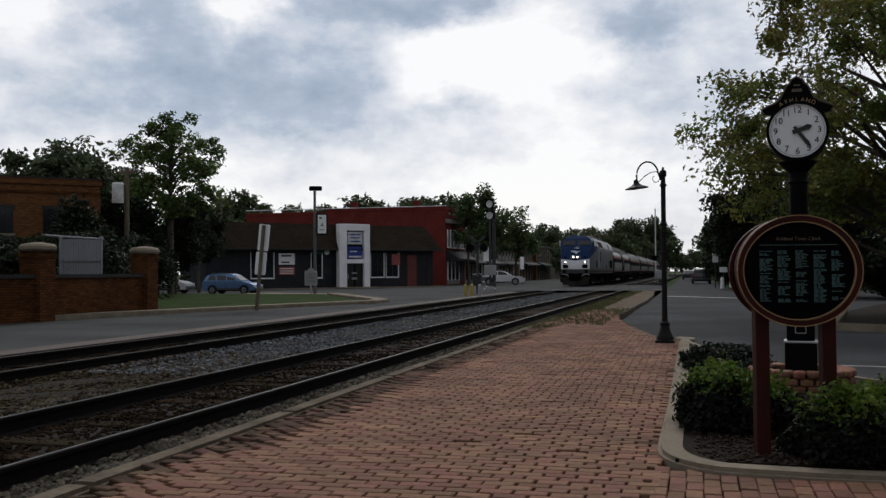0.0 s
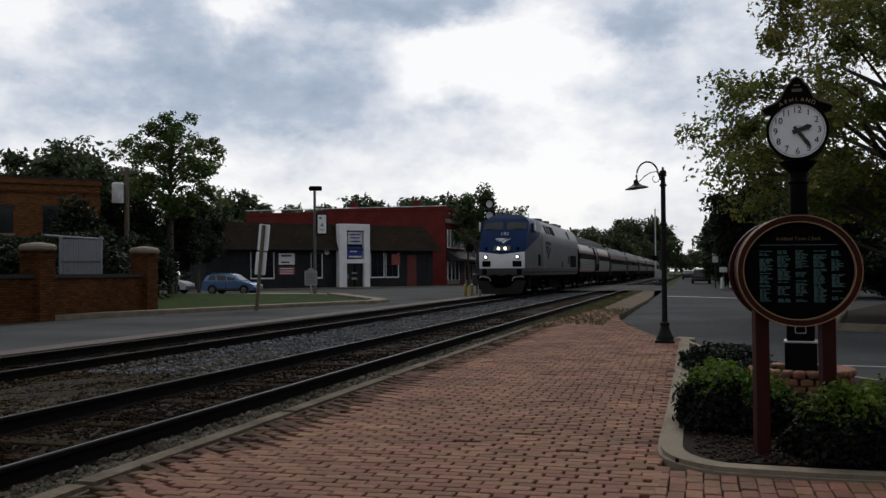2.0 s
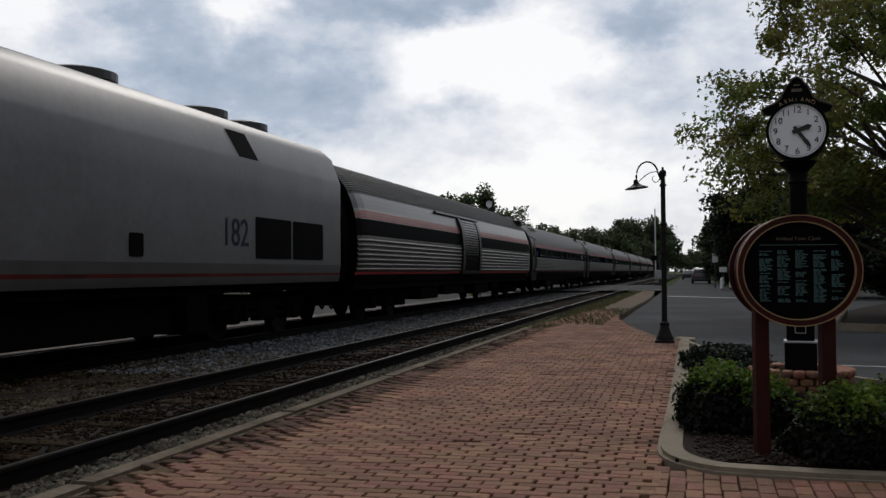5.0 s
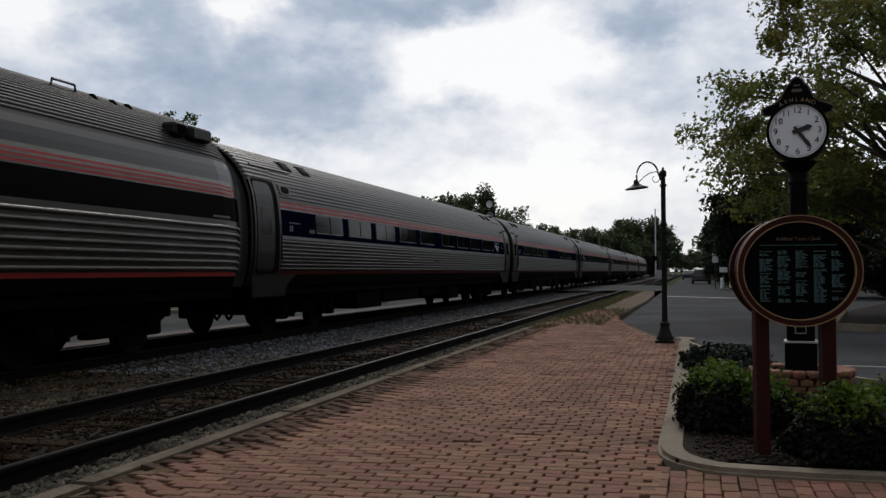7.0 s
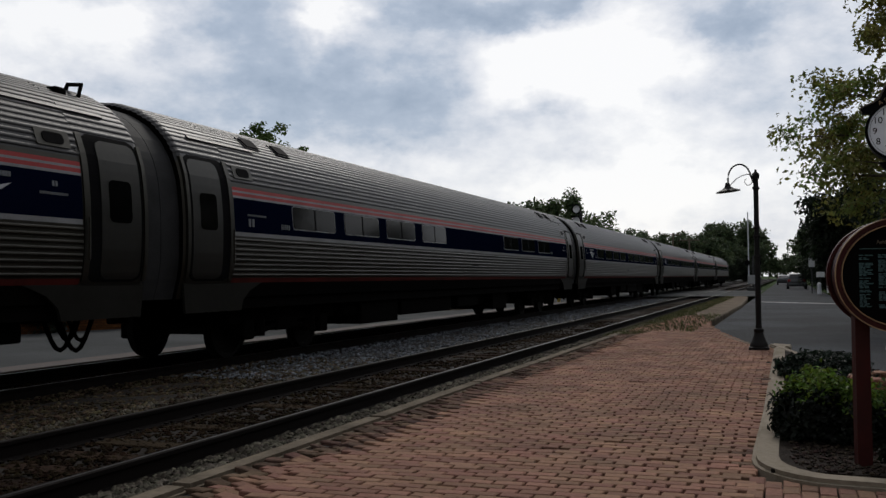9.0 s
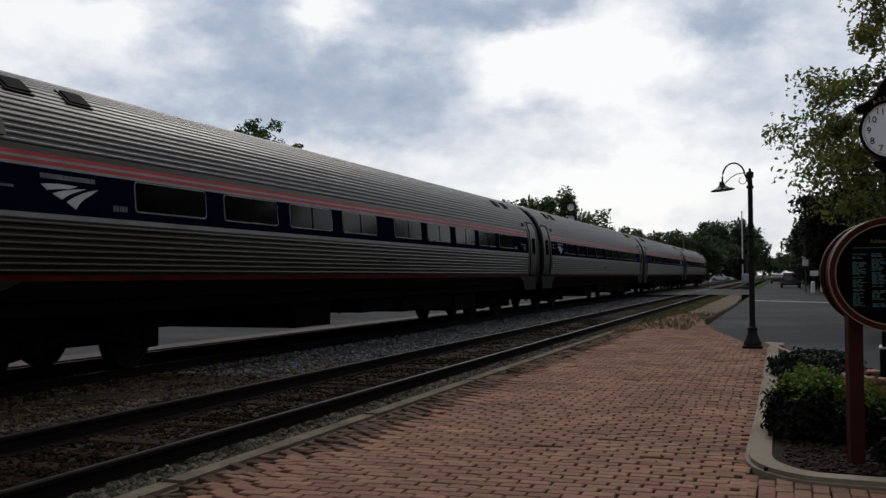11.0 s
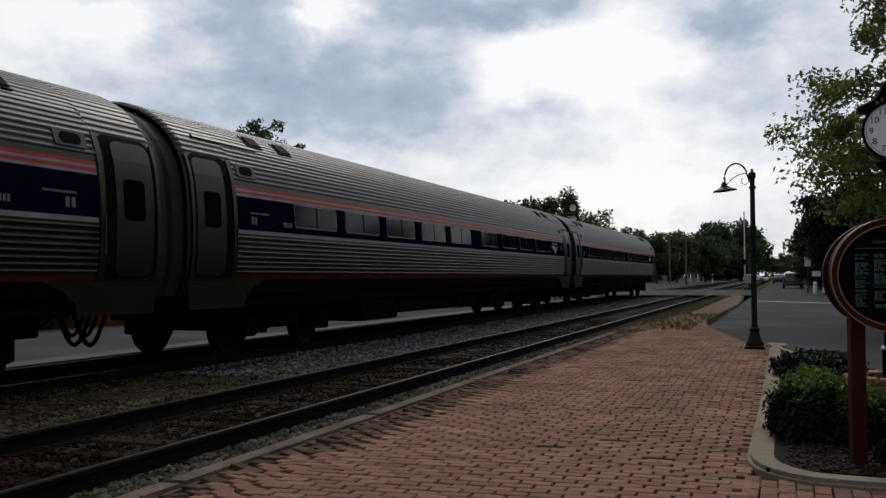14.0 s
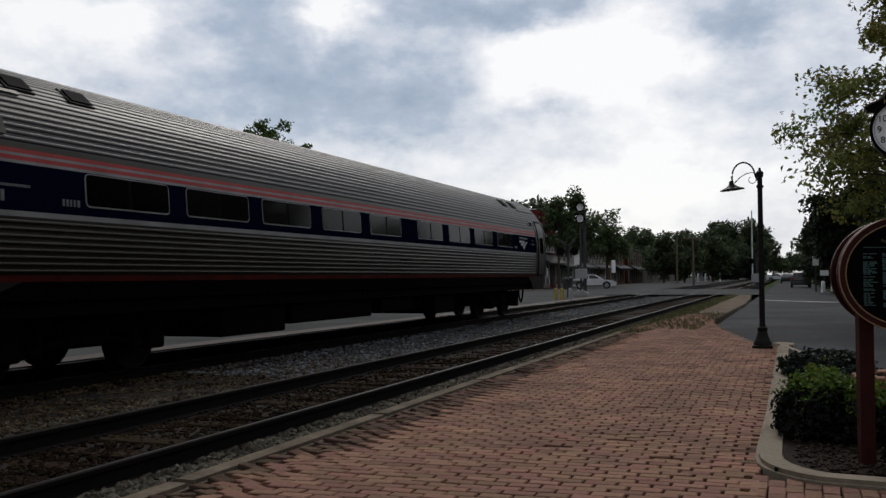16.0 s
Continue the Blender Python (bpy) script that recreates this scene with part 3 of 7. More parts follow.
def locomotive():
    L_ = 20.6
    car = thing("locomotive", (0, 0, 0), "blue and silver diesel locomotive with lit headlights", "locomotive")
    lev = [(1.05, 1.47, 0.02, 0.16), (1.19, 1.5, 0.0, 0.18), (1.25, 1.5, 0.0, 0.18), (1.42, 1.52, 0.0, 0.2), (2.27, 1.52, 0.0, 0.2), (2.75, 1.52, 0.36, 0.16), (3.28, 1.52, 0.78, 0.12),
           (3.36, 1.49, 0.85, 0.11), (3.86, 1.30, 1.24, 0.08), (4.10, 1.02, 1.5, 0.05), (4.25, 0.62, 1.68, 0.02), (4.30, 0.0, 1.72, 0.0)]
    zs = [l[0] for l in lev]

    def half(z):
        return float(np.interp(z, zs, [l[1] for l in lev]))

    def face_y(x, z):
        return float(np.interp(z, zs, [l[2] for l in lev]) - np.interp(z, zs, [l[3] for l in lev]) * max(0, 1 - abs(x) / 1.2))

    nose = [1.15, 1.17, 1.17, 1.18, 1.18, 1.2, 1.22, 1.22, 1.2, 0.98, 0.6, 0.0]
    stations = [0.0, 2.4, 4.2, 8.0, 14.0, L_ - 0.5]
    bm = bmesh.new()
    rings = []
    for st in stations:
        ring = []
        for s in (1, -1):
            seq = lev if s == 1 else lev[-2::-1]
            for (z, w, yf, rg), wn in zip(seq, nose if s == 1 else nose[-2::-1]):
                ring.append(bm.verts.new((s * (wn if st == 0 else w), yf if st == 0 else st, z)))
        rings.append(ring)
    n = len(rings[0])
    for a, b in zip(rings, rings[1:]):
        for i in range(n - 1):
            bm.faces.new((a[i], b[i], b[i + 1], a[i + 1]))
        bm.faces.new((a[n - 1], b[n - 1], b[0], a[0]))
    bm.faces.new(rings[-1])
    # the nose: two halves that meet in a low ridge
    ridge = []
    for z, w, yf, rg in lev[:-1]:
        ridge.append(bm.verts.new((0, yf - rg, z - (0.14 if abs(z - 2.27) < 0.01 else 0))))
    ridge.append(rings[0][len(lev) - 1])
    for i in range(len(lev) - 1):
        r0, r1 = rings[0][i], rings[0][i + 1]
        l0, l1 = rings[0][(n - 1) - i], rings[0][(n - 2) - i]
        if i == len(lev) - 2:
            bm.faces.new((ridge[i], r0, r1))
            bm.faces.new((l0, ridge[i], r1))
        else:
            bm.faces.new((ridge[i], r0, r1, ridge[i + 1]))
            bm.faces.new((l0, ridge[i], ridge[i + 1], l1))
    bmesh.ops.bisect_plane(bm, geom=bm.verts[:] + bm.edges[:] + bm.faces[:], plane_co=(0, 0, 2.27), plane_no=(0, -1.45, 4.3))
    bmesh.ops.recalc_face_normals(bm, faces=bm.faces[:])
    for f in bm.faces:
        c = f.calc_center_median()
        front = f.normal.y < -0.3
        if front:
            f.material_index = 1 if c.z > 2.2 else (3 if c.z < 1.4 else 2)
        elif c.z > 2.27 + c.y * 1.45 / 4.3 and c.y < 6:
            f.material_index = 1
        elif c.z < 1.19:
            f.material_index = 3
        elif c.z < 1.26:
            f.material_index = 4
        elif c.z < 1.41:
            f.material_index = 3
        elif c.z < 3.34:
            f.material_index = 0
        elif c.z < 4.0:
            f.material_index = 0
        else:
            f.material_index = 3
    part("body", bm, [M["loco_silver"], M["loco_blue"], M["loco_white"], M["loco_grey"], M["stripe_low"]], car, "blue nose and silver sides with a red sill line", smooth=True)

    def on_front(pts):
        (x0, z0), (x1, z1) = pts[0], pts[len(pts) // 2]
        s = (x0 + x1) / 2
        a = Vector((s, face_y(s, z0), z0))
        e = 0.05
        zm = (z0 + z1) / 2
        du = Vector((2 * e, face_y(s + e, zm) - face_y(s - e, zm), 0))
        dv = Vector((0, face_y(s, zm + e) - face_y(s, zm - e), 2 * e))
        return [(x, face_y(x, z), z) for x, z in pts], du.cross(dv)

    for s in (1, -1):
        w = [(s * x, z) for x, z in ((0.09, 3.42), (1.12, 3.42), (1.1, 3.8), (0.12, 3.84))]
        part("windshield", panel(*on_front(w), out=0.012, sink=0.05), M["windshield"], car, "dark sloping windshield")
        part("wiper", tube([(s * 0.95, face_y(0.95, 3.46) - 0.03, 3.46), (s * 0.5, face_y(0.5, 3.5) - 0.03, 3.49)], 0.012, 6), M["rubber"], car)
        # low lights in round rims
        y0 = face_y(0.81, 2.0)
        part("ditch_light_rim", lathe([(0.13, 0), (0.13, 0.05), (0.1, 0.06)], seg=20, m=Matrix.Translation((s * 0.81, y0 + 0.02, 2.0)) @ Matrix.Rotation(radians(90), 4, "X")), M["lamp_rim"], car)
        part("ditch_light", lathe([(0.062, 0.05), (0.062, 0.085)], seg=20, m=Matrix.Translation((s * 0.81, y0 + 0.0, 2.0)) @ Matrix.Rotation(radians(90), 4, "X")), M["lamp_on"], car, "glowing round lamp")
        part("number_light", panel(*on_front([(s * x, z) for x, z in rounded(0.57, 1.02, 1.5, 1.8, 0.04)]), out=0.01), M["pane"], car, "dark recessed lamp box")
        part("step_box", panel(*on_front([(s * x, z) for x, z in rounded(0.78, 1.02, 1.1, 1.38, 0.03)]), out=0.012), M["band_black"], car)
        part("headlight", lathe([(0.068, 0), (0.068, 0.05)], seg=20, m=Matrix.Translation((s * 0.17 + 0.02, face_y(0.17, 2.42) - 0.02, 2.43)) @ Matrix.Rotation(radians(75), 4, "X")), M["lamp_on"], car, "glowing round headlight")
        part("horn_grille", lathe([(0.085, 0), (0.085, 0.03)], seg=16, m=Matrix.Translation((s * 0.82, face_y(0.82, 2.42) + 0.01, 2.42)) @ Matrix.Rotation(radians(70), 4, "X")), M["band_black"], car)
        # side: cab window, mirror, vents, door, ladder
        sx = Vector((s, 0, 0))
        def side(pts):
            return [(s * half(z), y, z) for y, z in pts], (s, 0, 0.35 if pts[0][1] > 3.3 else 0)
        part("cab_window", panel(*side([(1.62, 3.34), (3.3, 3.34), (3.05, 3.82), (1.8, 3.82)]), out=0.01), M["cab_pane"], car)
        part("mirror", box(*sorted((s * 1.42, s * 1.50)), 1.42, 1.62, 3.36, 3.86, bevel=0.02), M["loco_white"], car, "upright white mirror housing")
        for y0_, w_ in ((5.0, 0.62), (5.95, 0.65), (6.95, 0.8), (7.85, 0.8), (14.9, 0.75)):
            part("air_vent", panel(*side([(y0_ + 0.22, 3.36), (y0_ + w_ + 0.22, 3.36), (y0_ + w_, 3.84), (y0_, 3.84)]), out=0.012), M["band_black"], car, "black louvred vent")
        part("cab_door", panel(*side([(2.3, 1.55), (3.0, 1.55), (3.0, 2.15), (2.3, 2.15)]), out=0.008), M["band_black"], car)
        for y0_ in (3.35, 4.15):
            part("grab_rail", tube([(s * 1.53, y0_, 1.4), (s * 1.6, y0_, 1.5), (s * 1.6, y0_, 3.3), (s * 1.52, y0_, 3.4)], 0.022, 6), M["stripe_white"], car)
        for k in range(8):
            part("rung", box(*sorted((s * 1.5, s * 1.57)), 3.55, 3.95, 0.45 + 0.3 * k, 0.48 + 0.3 * k), M["loco_grey"], car)
        part("ladder_recess", panel(*side([(3.42, 1.45), (4.08, 1.45), (4.08, 3.25), (3.42, 3.25)]), out=0.004), M["loco_grey"], car)
        for y0_, z0_, z1_ in ((15.7, 1.52, 2.3), (17.4, 1.52, 2.3)):
            part("radiator_grille", panel(*side(rounded(y0_, y0_ + 1.6, z0_, z1_, 0.05)), out=0.012), M["band_black"], car, "black square grille")
        part("fuel_filler", panel(*side(rounded(11.6, 11.95, 1.5, 1.85, 0.04)), out=0.02), M["band_black"], car)

        def flank(pts):
            return [(s * 1.522, 5.75 + s * x * 2.4, 2.3 + z * 0.82) for x, z in pts], (s, 0, 0), 0.006
        part("emblem", swoosh(bmesh.new(), flank), M["mark_dark"], car, "dark slate emblem of curved bands")
        bm = bmesh.new()
        for k in range(6):
            add_panel(bm, *side([(4.8 + 0.36 * k, 2.74), (5.06 + 0.36 * k, 2.74), (5.06 + 0.36 * k, 2.92), (4.8 + 0.36 * k, 2.92)]), out=0.006)
        part("lettering", bm, M["mark_dark"], car)
        t = text_mesh("182", 0.7)
        bmesh.ops.transform(t, matrix=Matrix.Translation((s * 1.526, 14.9, 1.95)) @ (Matrix.Rotation(radians(90 * s), 4, "Z") @ Matrix.Rotation(radians(90), 4, "X")), verts=t.verts[:])
        part("number", t, M["mark_dark"], car)

    def nose(pts):
        return [(x * 0.85, face_y(x * 0.85, 2.83 + z * 0.3), 2.83 + z * 0.3) for x, z in pts], (0, -1, 0.8), 0.02
    part("emblem", swoosh(bmesh.new(), nose), M["mark_white"], car, "white emblem of curved bands")
    part("headlight_box", panel(*on_front(rounded(-0.42, 0.44, 2.3, 2.56, 0.06)), out=0.03), M["lamp_rim"], car)
    t = text_mesh("182", 0.3)
    bmesh.ops.transform(t, matrix=Matrix.Translation((0.05, face_y(0, 3.2) - 0.01, 3.2)) @ Matrix.Rotation(radians(52), 4, "X"), verts=t.verts[:])
    part("number", t, M["mark_white"], car)
    # pilot, coupler, hoses
    bm = bmesh.new()
    for s in (1, -1):
        add_panel(bm, [(0, -0.42, 0.12), (s * 1.02, -0.1, 0.12), (s * 1.24, 0.02, 0.8), (s * 0.7, -0.12, 0.8), (s * 0.5, -0.2, 0.55), (s * 0.25, -0.28, 0.45), (0, -0.34, 0.42)], (s * 0.3, -1, 0.25), out=0.02)
    part("pilot_plow", bm, M["plow"], car, "grey steel pilot plate close above the rails")
    bm = box(-0.5, 0.5, -0.12, 0.7, 0.85, 1.1, bevel=0.03)
    add_box(bm, -0.14, 0.14, -0.62, 0.2, 0.72, 0.98, bevel=0.04)
    add_box(bm, -0.24, 0.2, -0.72, -0.5, 0.68, 1.0, bevel=0.05)
    part("coupler", bm, M["under"], car)
    for s in (1, -1):
        part("step_rail", tube([(s * 0.55, -0.16, 0.78), (s * 0.62, -0.22, 0.95), (s * 1.05, -0.15, 1.02), (s * 1.15, -0.08, 0.95)], 0.028, 6), M["stripe_white"], car)
        part("air_hose", tube([(s * 0.35, -0.2, 0.85), (s * 0.38, -0.38, 0.6), (s * 0.3, -0.42, 0.42)], 0.03, 6), M["rubber"], car)
    bm = box(-1.35, 1.35, 0.25, L_ - 0.6, 0.9, 1.06)
    part("fuel_tank", prism([(-1.3, 0.3), (-1.1, 0.92), (1.1, 0.92), (1.3, 0.3)][::-1], -13.2, -8.2, m=Matrix.Rotation(radians(90), 4, "X")), M["under"], car)
    part("underframe", bm, M["under"], car)
    for name, a, b, w, z0_, z1_ in (("air_tank", 7.4, 8.1, 1.35, 0.3, 0.92), ("front_beam", 0.3, 1.2, 1.3, 0.35, 0.92), ("battery_box", 13.4, 14.1, 1.42, 0.25, 0.9)):
        part(name, box(-w, w, a, b, z0_, z1_, bevel=0.04), M["under"], car)
    for y0_ in (9.5, 12.5, 16.2, 18.0):
        part("roof_fan", lathe([(0.62, 0), (0.62, 0.14), (0.5, 0.18)], at=(0, y0_, 4.28), seg=24), M["loco_grey"], car)
    part("horn", box(-0.5, -0.3, 2.4, 2.8, 4.26, 4.42, bevel=0.03), M["loco_grey"], car)
    part("diaphragm", box(-0.8, 0.8, L_ - 0.52, L_ + 0.3, 1.0, 3.6, bevel=0.08), M["rubber"], car)
    running_gear(car, (3.9, 16.9), 2.74, heavy=True)
    return car


CAR = 26.01
SECTION = [(1.47, 1.0), (1.52, 1.2), (1.56, 1.3), (1.595, 1.6), (1.6, 1.95), (1.595, 2.2), (1.57, 2.5), (1.535, 2.74), (1.44, 3.02), (1.28, 3.28), (1.04, 3.52), (0.72, 3.70), (0.36, 3.81), (0.0, 3.845)]


def section_curve(step=0.012):
    """Points along the right half of the car's section with their normals, closely spaced."""
    pts = [Vector((x, z)) for x, z in SECTION]
    out = []
    for a, b in zip(pts, pts[1:]):
        n = max(1, int((b - a).length / step))
        for i in range(n):
            out.append(a.lerp(b, i / n))
    out.append(pts[-1])
    sm = [sum((out[max(0, min(len(out) - 1, i + k))] for k in range(-6, 7)), Vector((0, 0))) / 13 if 8 < i < len(out) - 1 else p for i, p in enumerate(out)]
    return sm


def half_width(z):
    a = section_curve()
    return float(np.interp(z, [p.y for p in a], [p.x for p in a]))


def fluted_profile(zones, pitch, keep):
    """Half profile with flutes in the given height zones: (z0, z1, pitch, depth)."""
    curve = section_curve()
    d = [0]
    for a, b in zip(curve, curve[1:]):
        d.append(d[-1] + (b - a).length)
    out = []

    def at(s):
        x, z = np.interp(s, d, [p.x for p in curve]), np.interp(s, d, [p.y for p in curve])
        x2, z2 = np.interp(s + 0.02, d, [p.x for p in curve]), np.interp(s + 0.02, d, [p.y for p in curve])
        x1, z1 = np.interp(s - 0.02, d, [p.x for p in curve]), np.interp(s - 0.02, d, [p.y for p in curve])
        t = Vector((x2 - x1, z2 - z1)).normalized()
        return Vector((x, z)), Vector((t.y, -t.x))
    s_of = lambda z: float(np.interp(z, [p.y for p in curve], d))
    stops = sorted({s_of(z) for z in keep} | {0.0, d[-1]} | {s_of(z) for zn in zones for z in zn[:2]})
    for s0, s1 in zip(stops, stops[1:]):
        zm = at((s0 + s1) / 2)[0].y
        zn = next((q for q in zones if q[0] - 1e-4 <= zm <= q[1] + 1e-4), None)
        if zn:
            k = max(1, round((s1 - s0) / zn[2]))
            for i in range(k):
                for f, h in ((0.0, 0), (0.06, 0.55), (0.18, 0.9), (0.32, 1), (0.46, 0.9), (0.58, 0.55), (0.64, 0)):
                    p, nn = at(s0 + (s1 - s0) * (i + f) / k)
                    out.append(p + nn * h * zn[3])
        else:
            k = max(1, round((s1 - s0) / 0.12))
            for i in range(k):
                out.append(at(s0 + (s1 - s0) * i / k)[0])
    out.append(at(d[-1])[0])
    return out


def loft(profile, stations, colour, caps=True):
    """stations: (y, scale, lift) rings of the mirrored profile."""
    bm = bmesh.new()
    whole = [(p.x, p.y) for p in profile] + [(-p.x, p.y) for p in profile[-2::-1]]
    rings = []
    for y, k in stations:
        rings.append([bm.verts.new((x * k, y, 1.0 + (z - 1.0) * (0.5 + 0.5 * k))) for x, z in whole])
    n = len(whole)
    for a, b in zip(rings, rings[1:]):
        for i in range(n):
            f = bm.faces.new((a[i], b[i], b[(i + 1) % n], a[(i + 1) % n]))
            f.material_index = colour(f.calc_center_median().z)
    if caps:
        for r in (rings[0], rings[-1]):
            f = bm.faces.new(r)
            f.material_index = colour(0)
    bmesh.ops.recalc_face_normals(bm, faces=bm.faces[:])
    return bm


def under_gear(car, boxes, length=CAR):
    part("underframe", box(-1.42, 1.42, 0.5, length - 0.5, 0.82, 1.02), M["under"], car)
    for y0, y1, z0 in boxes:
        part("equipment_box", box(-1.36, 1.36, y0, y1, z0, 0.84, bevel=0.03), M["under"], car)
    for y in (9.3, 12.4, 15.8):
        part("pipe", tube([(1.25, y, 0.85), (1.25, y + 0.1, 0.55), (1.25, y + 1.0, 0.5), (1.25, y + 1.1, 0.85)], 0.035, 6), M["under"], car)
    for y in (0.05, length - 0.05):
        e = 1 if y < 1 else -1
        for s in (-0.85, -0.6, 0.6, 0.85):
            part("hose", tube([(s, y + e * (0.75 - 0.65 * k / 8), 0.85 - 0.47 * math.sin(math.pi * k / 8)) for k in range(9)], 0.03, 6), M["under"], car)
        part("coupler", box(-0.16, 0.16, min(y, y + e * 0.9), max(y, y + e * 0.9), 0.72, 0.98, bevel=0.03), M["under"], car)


def side_panel(s, y0, y1, z0, z1, r=0.0, out=0.012, sink=0.03):
    """Outline on the flank between two heights, following its lean."""
    flat = rounded(y0, y1, z0, z1, r) if r else [(y0, z0), (y1, z0), (y1, z1), (y0, z1)]
    xa, xb = half_width(z0), half_width(z1)
    if z1 - z0 > 0.6:
        return bent_panel(s, y0, y1, z0, z1, r, out)
    n = Vector((s, 0, (xa - xb) / (z1 - z0)))
    return panel([(s * (xa + (xb - xa) * (z - z0) / (z1 - z0)), y, z) for y, z in flat], n, out=out, sink=sink)


def bent_panel(s, y0, y1, z0, z1, r, out):
    """A tall plate bent to the curve of the flank, with rounded corners."""
    bm = bmesh.new()
    zs = sorted({z0 + (z1 - z0) * k / 14 for k in range(15)} | {z0 + r * k / 3 for k in range(4)} | {z1 - r * k / 3 for k in range(4)})
    rows = []
    for z in zs:
        d = max(0.0, r - (z - z0), r - (z1 - z))
        cut = r - math.sqrt(max(0.0, r * r - d * d))
        row = []
        for x in (half_width(z) + out, half_width(z) - 0.04):
            row.append([bm.verts.new((s * x, y, z)) for y in (y0 + cut, y1 - cut)])
        rows.append(row)
    for (a, b), (c, d) in zip(rows, rows[1:]):
        bm.faces.new((a[0], a[1], c[1], c[0]))
        bm.faces.new((a[0], c[0], d[0], b[0]))
        bm.faces.new((a[1], b[1], d[1], c[1]))
    bmesh.ops.recalc_face_normals(bm, faces=bm.faces[:])
    return bm


COACH = 25.2
WINDOW_W = 1.6
FULL_ROW = (3.0, 4.98, 6.97, 9.0, 11.02, 13.56, 15.6, 17.6, 19.66)
CAFE_ROW = (3.0, 4.98, 6.97, 9.0, 15.6, 17.6, 19.66)


def bars(bm, s, y0, y1, z0, z1, rng, gap=0.3):
    """A short line of writing too small to read: upright strokes side by side."""
    n = max(2, round((y1 - y0) / (0.75 * (z1 - z0))))
    w = (y1 - y0) / n
    for k in range(n):
        ya = y0 + k * w
        yb = ya + w * (1 - gap) * rng.uniform(0.7, 1)
        add_panel(bm, [(s * half_width(z0), ya, z0), (s * half_width(z0), yb, z0), (s * half_width(z1), yb, z1), (s * half_width(z1), ya, z1)], (s, 0, 0.05), out=0.006)
    return bm


def coach(row, label, emblem=True):
    """Car body from y = 0 to COACH; its window row starts nearer the y = 0 end."""
    car = thing("passenger_coach", (0, 0, 0), label, "railway coach", "coaches of the train")
    rng = random.Random(len(row))
    keep = (1.22, 1.29, 1.925, 1.985, 2.5, 2.535, 2.585, 2.615, 2.665, 2.72)

    def colour(z):
        if z < 1.22:
            return 4
        if z < 1.29:
            return 7
        if 1.93 < z < 1.985:
            return 3
        if 1.985 < z < 2.5:
            return 1
        if 2.535 < z < 2.585 or 2.615 < z < 2.665:
            return 2
        if 2.585 < z < 2.615 or 2.5 < z < 2.535:
            return 3
        return 6 if z > 2.73 else 0
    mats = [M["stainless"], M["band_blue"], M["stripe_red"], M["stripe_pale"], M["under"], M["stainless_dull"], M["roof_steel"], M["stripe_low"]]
    prof = fluted_profile([(1.31, 1.92, 0.076, 0.018), (2.74, 3.84, 0.082, 0.011)], 0.1, keep)
    IN = 1.22
    part("body", loft(prof, [(IN, 1.0), (COACH - IN, 1.0)], colour, caps=False), mats, car, "fluted stainless steel body with painted bands")
    smooth_end = fluted_profile([], 0.1, keep)
    plain = fluted_profile([(3.05, 3.84, 0.1, 0.012)], 0.1, keep)
    for y0, k in ((0.0, 1), (COACH, -1)):
        def span(p, q):
            return sorted((y0 + k * p, y0 + k * q))
        part("vestibule", loft(plain, [(y0, 0.97), (y0 + k * 0.04, 0.99), (y0 + k * 0.1, 1.0), (y0 + k * IN, 1.0)], lambda z: 4 if z == 0 else 6 if z > 2.95 else 0), mats, car, "smooth stainless steel end section")
        part("diaphragm", loft(smooth_end, [(y, 0.93) for y in span(-0.4, 0.05)], lambda z: 0), M["shroud"], car, "dark grey shroud between coaches")
        part("buffer_plate", box(-0.8, 0.8, *span(-0.39, 0.0), 1.0, 1.5, bevel=0.03), M["under"], car)
        # roof step where the fluting of the body meets the end section
        a, b = span(IN - 0.03, IN + 0.04)
        for s in (1, -1):
            part("roof_seam", side_panel(s, a, b, 2.76, 3.3, out=0.014), M["stainless_dull"], car)
            part("corner_post", side_panel(s, *span(0.03, 0.1), 1.25, 3.0, 0.02, out=0.02), M["stainless"], car, "bright steel corner post")
            ya, yb = span(0.12, 1.12)
            # black plate in place of a recess, its rim painting the shadow line
            part("doorway", side_panel(s, ya, yb, 1.25, 3.04, 0.13, out=0.004), M["band_black"], car, "black plate drawn as the shadow round the recessed door")
            ya, yb = span(0.16, 0.9)
            d = part("door", side_panel(s, ya, yb, 1.28, 2.98, 0.12, out=0.012), M["stainless_dull"], car, "stainless steel side door")
            ya, yb = span(0.34, 0.76)
            part("door_window", side_panel(s, ya, yb, 1.98, 2.5, 0.08, out=0.02), M["pane"], d)
            part("door_frame", side_panel(s, *span(1.1, 1.2), 1.25, 3.04, 0.02, out=0.016), M["stainless"], car, "steel door frame")
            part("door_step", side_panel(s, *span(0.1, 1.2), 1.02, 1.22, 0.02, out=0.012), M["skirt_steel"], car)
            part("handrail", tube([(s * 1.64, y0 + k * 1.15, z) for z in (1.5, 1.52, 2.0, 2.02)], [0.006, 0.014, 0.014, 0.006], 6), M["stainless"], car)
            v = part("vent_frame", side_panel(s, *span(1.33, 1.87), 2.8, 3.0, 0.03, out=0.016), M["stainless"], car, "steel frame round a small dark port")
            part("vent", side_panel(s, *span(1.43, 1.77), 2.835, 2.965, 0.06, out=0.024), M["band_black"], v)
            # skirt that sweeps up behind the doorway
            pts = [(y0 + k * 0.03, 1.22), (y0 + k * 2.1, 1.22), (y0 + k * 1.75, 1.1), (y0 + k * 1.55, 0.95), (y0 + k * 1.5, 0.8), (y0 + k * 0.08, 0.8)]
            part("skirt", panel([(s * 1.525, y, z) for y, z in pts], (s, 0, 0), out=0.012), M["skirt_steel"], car)
